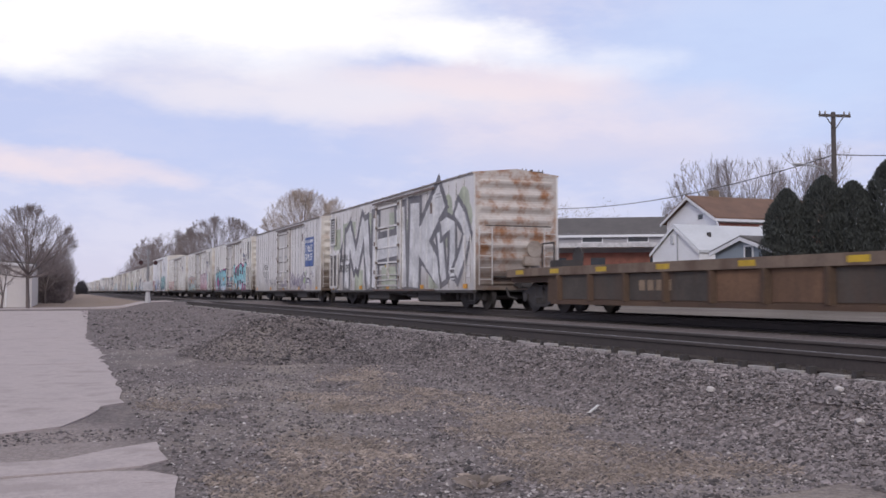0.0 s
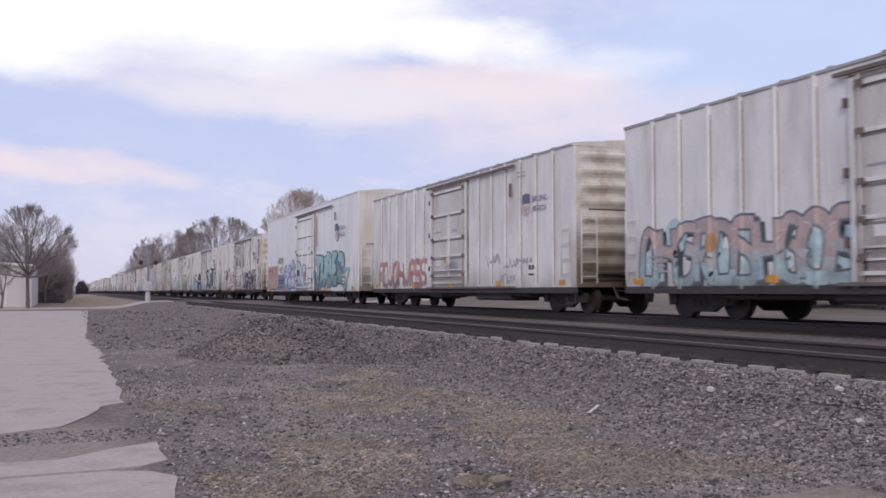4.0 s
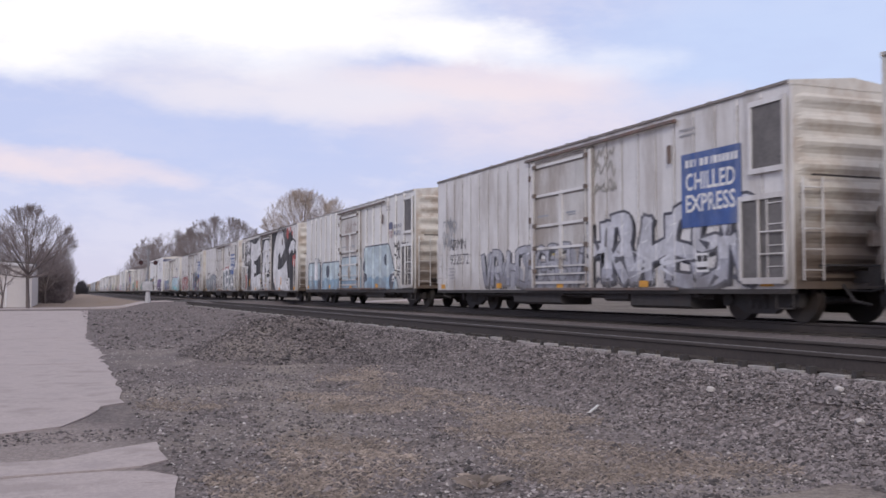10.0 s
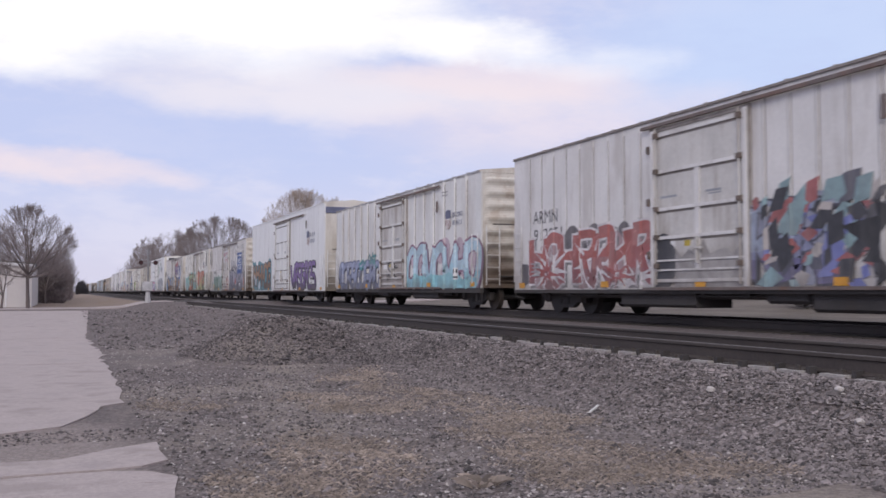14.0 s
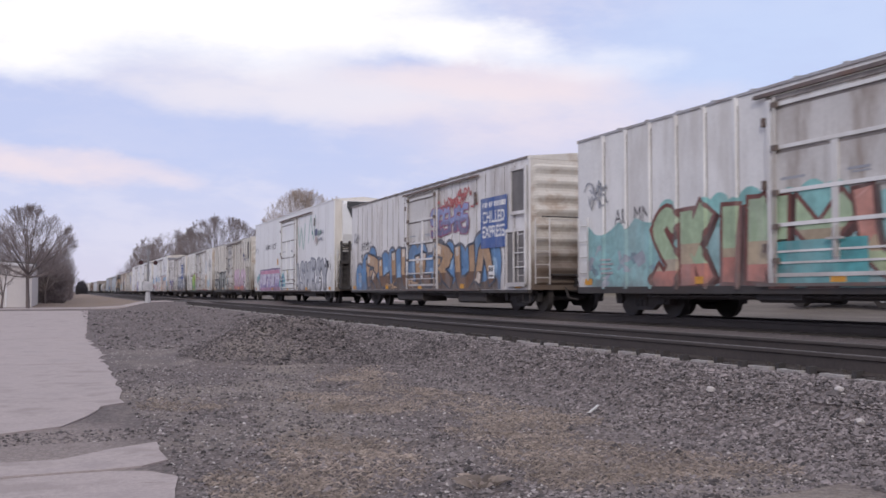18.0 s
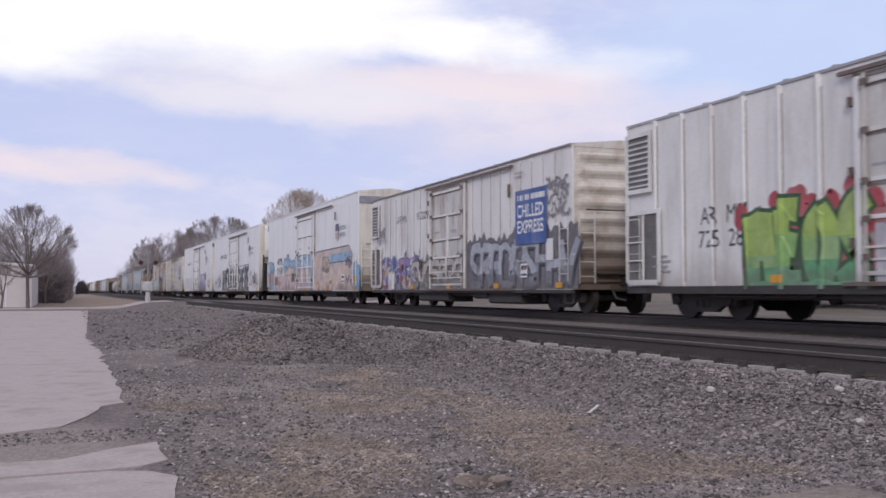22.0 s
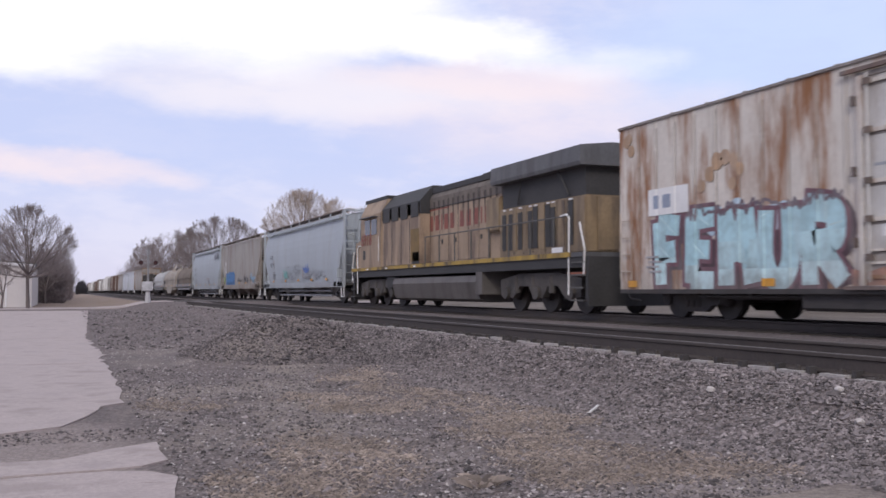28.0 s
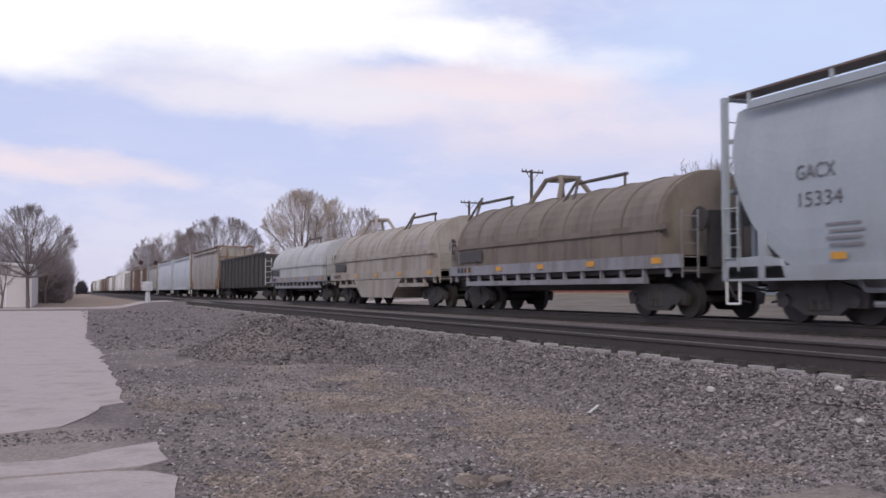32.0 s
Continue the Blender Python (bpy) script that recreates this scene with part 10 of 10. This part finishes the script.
def coil_car(T, L, label, hood, frame_col, well=False, racks=(0.6,), guides=(0.45,)):
    """A coil car: a low frame under a removable barrel-shaped steel hood."""
    c = car_root(T, "coil_car", label, "rail car", "coil cars")
    bm = bmesh.new()
    arc = [(-1.50, 1.42)] + [(-1.50 * math.cos(a), 2.1 + 1.30 * math.sin(a)) for a in np.linspace(0.0, math.pi, 17)] + [(1.50, 1.42)]
    loft(bm, [[(x, y, z) for x, z in arc] for y in (0.9, 1.0, L - 1.0, L - 0.9)])
    part("hood", bm, hood, c, "barrel-shaped steel hood")
    n = 9
    for i in range(n):
        y = 1.1 + i * (L - 2.2) / (n - 1)

        def band(bm):
            o = [(-1.53, 1.45)] + [(-1.53 * math.cos(a), 2.1 + 1.33 * math.sin(a)) for a in np.linspace(0.0, math.pi, 17)] + [(1.53, 1.45)]
            i_ = [(x * 0.97, 2.1 + (z - 2.1) * 0.97 if z > 2.1 else z) for x, z in o]
            ring = o + i_[::-1]
            loft(bm, [[(x, yy, z) for x, z in ring] for yy in (-0.035, 0.035)])
        hang("hood_band", stored("hood_band", band, hood), c, pose(0, y, 0))
    bm = bmesh.new()
    for sx in (-1, 1):
        box(bm, sx * 1.46, sx * 1.56, 0.6, L - 0.6, 1.98, 2.12)
    part("hood_seam", bm, hood, c)
    bm = bmesh.new()
    for sx in (-1, 1):
        box(bm, sx * 1.40, sx * 1.54, 0.2, L - 0.2, 1.12, 1.42)
        box(bm, sx * 1.36, sx * 1.50, 1.6, L - 1.6, 0.78, 0.92)
        for i in range(14):
            y = 0.7 + i * (L - 1.4) / 13
            box(bm, sx * 1.40, sx * 1.49, y - 0.05, y + 0.05, 0.92, 1.12)
    part("side_frame", bm, frame_col, c)
    bm = bmesh.new()
    box(bm, -0.45, 0.45, 0.1, L - 0.1, 0.62, 1.0)
    box(bm, -1.38, 1.38, 0.25, L - 0.25, 1.0, 1.14)
    part("centre_sill", bm, UNDER, c)
    if well:
        bm = bmesh.new()
        loft(bm, [[(x, L * 0.28, 1.1), (x, L * 0.36, 0.34), (x, L * 0.64, 0.34), (x, L * 0.72, 1.1)] for x in (-1.52, 1.52)])
        part("well", bm, hood, c)
    dark = mat("bracket_dark", (0.10, 0.085, 0.075), 0.8)
    for yc in (L * k for k in racks):
        for sx in (-1, 1):
            bm = bmesh.new()
            pipe(bm, [(sx * 0.62, yc - 0.95, 3.25), (sx * 0.34, yc - 0.62, 3.80), (sx * 0.30, yc - 0.42, 3.98), (sx * 0.30, yc + 0.42, 3.98), (sx * 0.34, yc + 0.62, 3.80), (sx * 0.62, yc + 0.95, 3.25)], 0.075, 7)
            part("lifting_bracket", bm, hood, c)
        for dy in (-0.42, 0.42):
            bm = bmesh.new()
            pipe(bm, [(-0.30, yc + dy, 3.98), (0.30, yc + dy, 3.98)], 0.07, 7)
            part("bracket_bar", bm, hood, c)
    for yc in (L * k for k in guides):
        bm = bmesh.new()
        pipe(bm, [(-0.95, yc - 0.30, 3.02), (-0.55, yc, 3.80), (-0.95, yc + 0.30, 3.02)], 0.045, 6)
        part("stacking_guide", bm, dark, c)
        bm = bmesh.new()
        pipe(bm, [(-0.55, yc + 0.2, 3.62), (-0.55, yc - 2.4, 3.62)], 0.05, 6)
        pipe(bm, [(-0.55, yc - 2.3, 3.62), (-0.55, yc - 2.3, 3.30)], 0.04, 6)
        part("guide_bar", bm, dark, c)
    for y, s in ((0.25, 1), (L - 0.25, -1)):
        bm = bmesh.new()
        box(bm, -0.7, 0.2, y - 0.06, y + 0.06, 1.14, 2.4)
        disc_x(bm, -0.95, -0.9, y, 2.2, 0.28, 14)
        part("brake_stand", bm, UNDER, c)
        hang("end_ladder", ladder_mesh("coil_ladder", 5, 0.42, 1.5, "x", frame_col), c, pose(-1.45, y - s * 0.06, 0.9))
    add_truck(c, 1.7)
    add_truck(c, L - 1.7)
    add_coupler(c, 0, -1)
    add_coupler(c, L, 1)
    sd = Side(c, L, -1.56)
    sd.put("reflector", sum((rect(u, 1.22, 0.38, 0.14) for u in (1.6, L * 0.3, L * 0.5, L * 0.7, L - 1.2)), []), ORANGE)
    sd.put("data_bar", sum((rect(1.0 + 0.3 * i, 1.22, 0.2, 0.16) for i in range(4)), []), BLACK)
    sd.put("hood_patch", rect(1.2, 1.55, 1.8, 0.35), mat("faded_black", (0.07, 0.065, 0.065)))
    return c


C_TAN = mat("coil_tan", (0.20, 0.165, 0.135), 0.75, 0, 0.12, 0.7, 12.0, 0.06, (0.13, 0.10, 0.08), 0.6, True, ((0.12, 0.09, 0.07), 2.2, 0.5))
C_CREAM = mat("coil_cream", (0.36, 0.32, 0.28), 0.7, 0, 0.12, 0.7, 12.0, 0.06, (0.2, 0.15, 0.11), 0.6, True)
C_WHITE = mat("coil_white", (0.46, 0.46, 0.46), 0.65, 0, 0.10, 0.7, 12.0, 0.04, (0.28, 0.25, 0.22), 0.5, True)
C_FRAME = mat("coil_frame", (0.26, 0.26, 0.28), 0.7, 0, 0.15, 0.7, 12.0, 0.06, (0.14, 0.11, 0.09), 0.5, True)
coil_car(33.03, 13.6, "coil car with a dirty tan barrel hood and a lifting bracket", C_TAN, C_FRAME, False, (0.60,), (0.45, 0.94))
coil_car(33.70, 15.0, "coil car with a cream barrel hood and a deep well", C_CREAM, C_CREAM, True, (0.78,), (0.35,))
coil_car(34.44, 14.2, "coil car with a whitish barrel hood", C_WHITE, C_FRAME, False, (), (0.5,))


def gondola(T, L):
    c = car_root(T, "gondola", "black high-sided open gondola with ribbed walls", "rail car")
    m = mat("gondola_black", (0.040, 0.038, 0.036), 0.7, 0, 0.3, 1.0, 14.0, 0.1, (0.09, 0.06, 0.045), 0.5, True)
    for sx in (-1, 1):
        bm = bmesh.new()
        box(bm, sx * 1.42, sx * 1.48, 0.3, L - 0.3, 0.9, 3.1)
        part("side_wall", bm, m, c)
        for i in range(12):
            hang("post", stored(("gondola_post", sx), lambda bm: box(bm, sx * 1.48, sx * 1.56, -0.06, 0.06, 0.85, 3.1), m), c, pose(0, 0.7 + i * (L - 1.4) / 11, 0))
        bm = bmesh.new()
        box(bm, sx * 1.40, sx * 1.57, 0.25, L - 0.25, 3.1, 3.22)
        part("top_chord", bm, m, c)
    for y in (0.3, L - 0.38):
        bm = bmesh.new()
        box(bm, -1.42, 1.42, y, y + 0.08, 0.9, 3.1)
        part("end_wall", bm, m, c)
    bm = bmesh.new()
    box(bm, -1.42, 1.42, 0.38, L - 0.38, 0.85, 0.95)
    box(bm, -0.4, 0.4, 0.1, L - 0.1, 0.6, 0.9)
    part("floor", bm, m, c)
    for y in (0.15, L - 0.15):
        hang("ladder", ladder_mesh("gondola_ladder", 5, 0.4, 1.8, "x", LETTERW), c, pose(-1.45, y, 1.0))
    add_truck(c, 1.7)
    add_truck(c, L - 1.7)
    add_coupler(c, 0, -1)
    add_coupler(c, L, 1)


gondola(35.18, 19.2)
hopper(36.14, 19.0, "tan covered hopper with a rusty orange end", H_TAN, True, "", "", None, True, H_ORANGE)
hopper(37.08, 17.0, "white covered hopper with rounded sides", H_WHITE, True, "", "", None, True)
hopper(37.93, 18.0, "white covered hopper with rounded sides", H_WHITE, True, "", "", None, True)
hopper(38.83, 18.6, "tan covered hopper with rounded sides", H_TAN, True, "", "", None, True)


def boxcar(T, L, label, m, ze, ribs):
    """A plain boxcar, seen far down the train."""
    c = car_root(T, "boxcar", label, "rail car", "boxcars")
    relief = rib_relief(L, "ribbed" if ribs else "smooth", (L / 2 - 1.6, L / 2 + 1.6))
    hang("side_wall", wall_mesh(("box_wall", ribs, ze), L, relief, 0.8, ze, -HALF, m), c)
    hang("side_wall", wall_mesh(("box_wall", ribs, ze), L, relief, 0.8, ze, HALF, m, True), c)
    em = end_mesh("box_end", 0.8, ze - 0.02, 7, 0.08, m)
    hang("end_wall", em, c, pose(0, 0.02, 0))
    hang("end_wall", em, c, pose(0, L - 0.02, 0, 0, 0, 180))
    hang("roof", stored(("box_roof", L, ze), lambda bm: loft(bm, [[(-HALF - 0.02, y, ze), (-HALF - 0.02, y, ze + 0.04), (0, y, ze + 0.2), (HALF + 0.02, y, ze + 0.04), (HALF + 0.02, y, ze)] for y in (-0.02, L + 0.02)]), ROOF), c)
    plug_door(c, L / 2 - 1.6, L / 2 + 1.6, 0.85, ze - 0.2, -HALF, m, "old")
    hang("underframe", stored(("box_under", L), lambda bm: (box(bm, -0.45, 0.45, 0.1, L - 0.1, 0.6, 0.95), box(bm, -HALF + 0.05, HALF - 0.05, 0.05, L - 0.05, 0.70, 0.85)), UNDER), c)
    for y in (0.12, L - 0.58):
        hang("ladder", ladder_mesh("box_ladder", 6, 0.46, 2.6, "y", m), c, pose(-HALF - 0.06, y, 0.9))
    add_truck(c, 1.9)
    add_truck(c, L - 1.9)
    add_coupler(c, 0, -1)
    add_coupler(c, L, 1)


B_BROWN = mat("boxcar_brown", (0.13, 0.075, 0.055), 0.75, 0, 0.2, 0.8, 12.0, 0.06, (0.08, 0.05, 0.04), 0.5, True)
B_GREY = mat("boxcar_grey", (0.30, 0.29, 0.28), 0.7, 0, 0.15, 0.8, 12.0, 0.05, (0.18, 0.14, 0.11), 0.5, True)
T = 39.75
for n_box in range(17):
    m, word_ = ((B_BROWN, "brown"), (WHITE, "white"), (B_GREY, "grey"), (WHITE, "white"), (B_GREY, "grey"), (B_BROWN, "brown"))[(n_box * 5 + n_box // 4) % 6]
    length = (17.6, 18.6, 17.2)[n_box % 3]
    boxcar(T, length, word_ + " ribbed boxcar far down the train", m, (4.45, 4.7, 4.4, 5.0)[n_box % 4], n_box % 2 == 0)
    T += (length + 1.6) / SPEED


def motions():
    """The whole train rolls towards and past the camera at one steady speed."""
    for car, t_pass in TRAIN:
        walk(car, [(t, pose(FAR_C, PASS_Y + SPEED * (t_pass - t), 0)) for t in (0.0, 8.0, 16.0, 24.0, 32.0)])


motions()
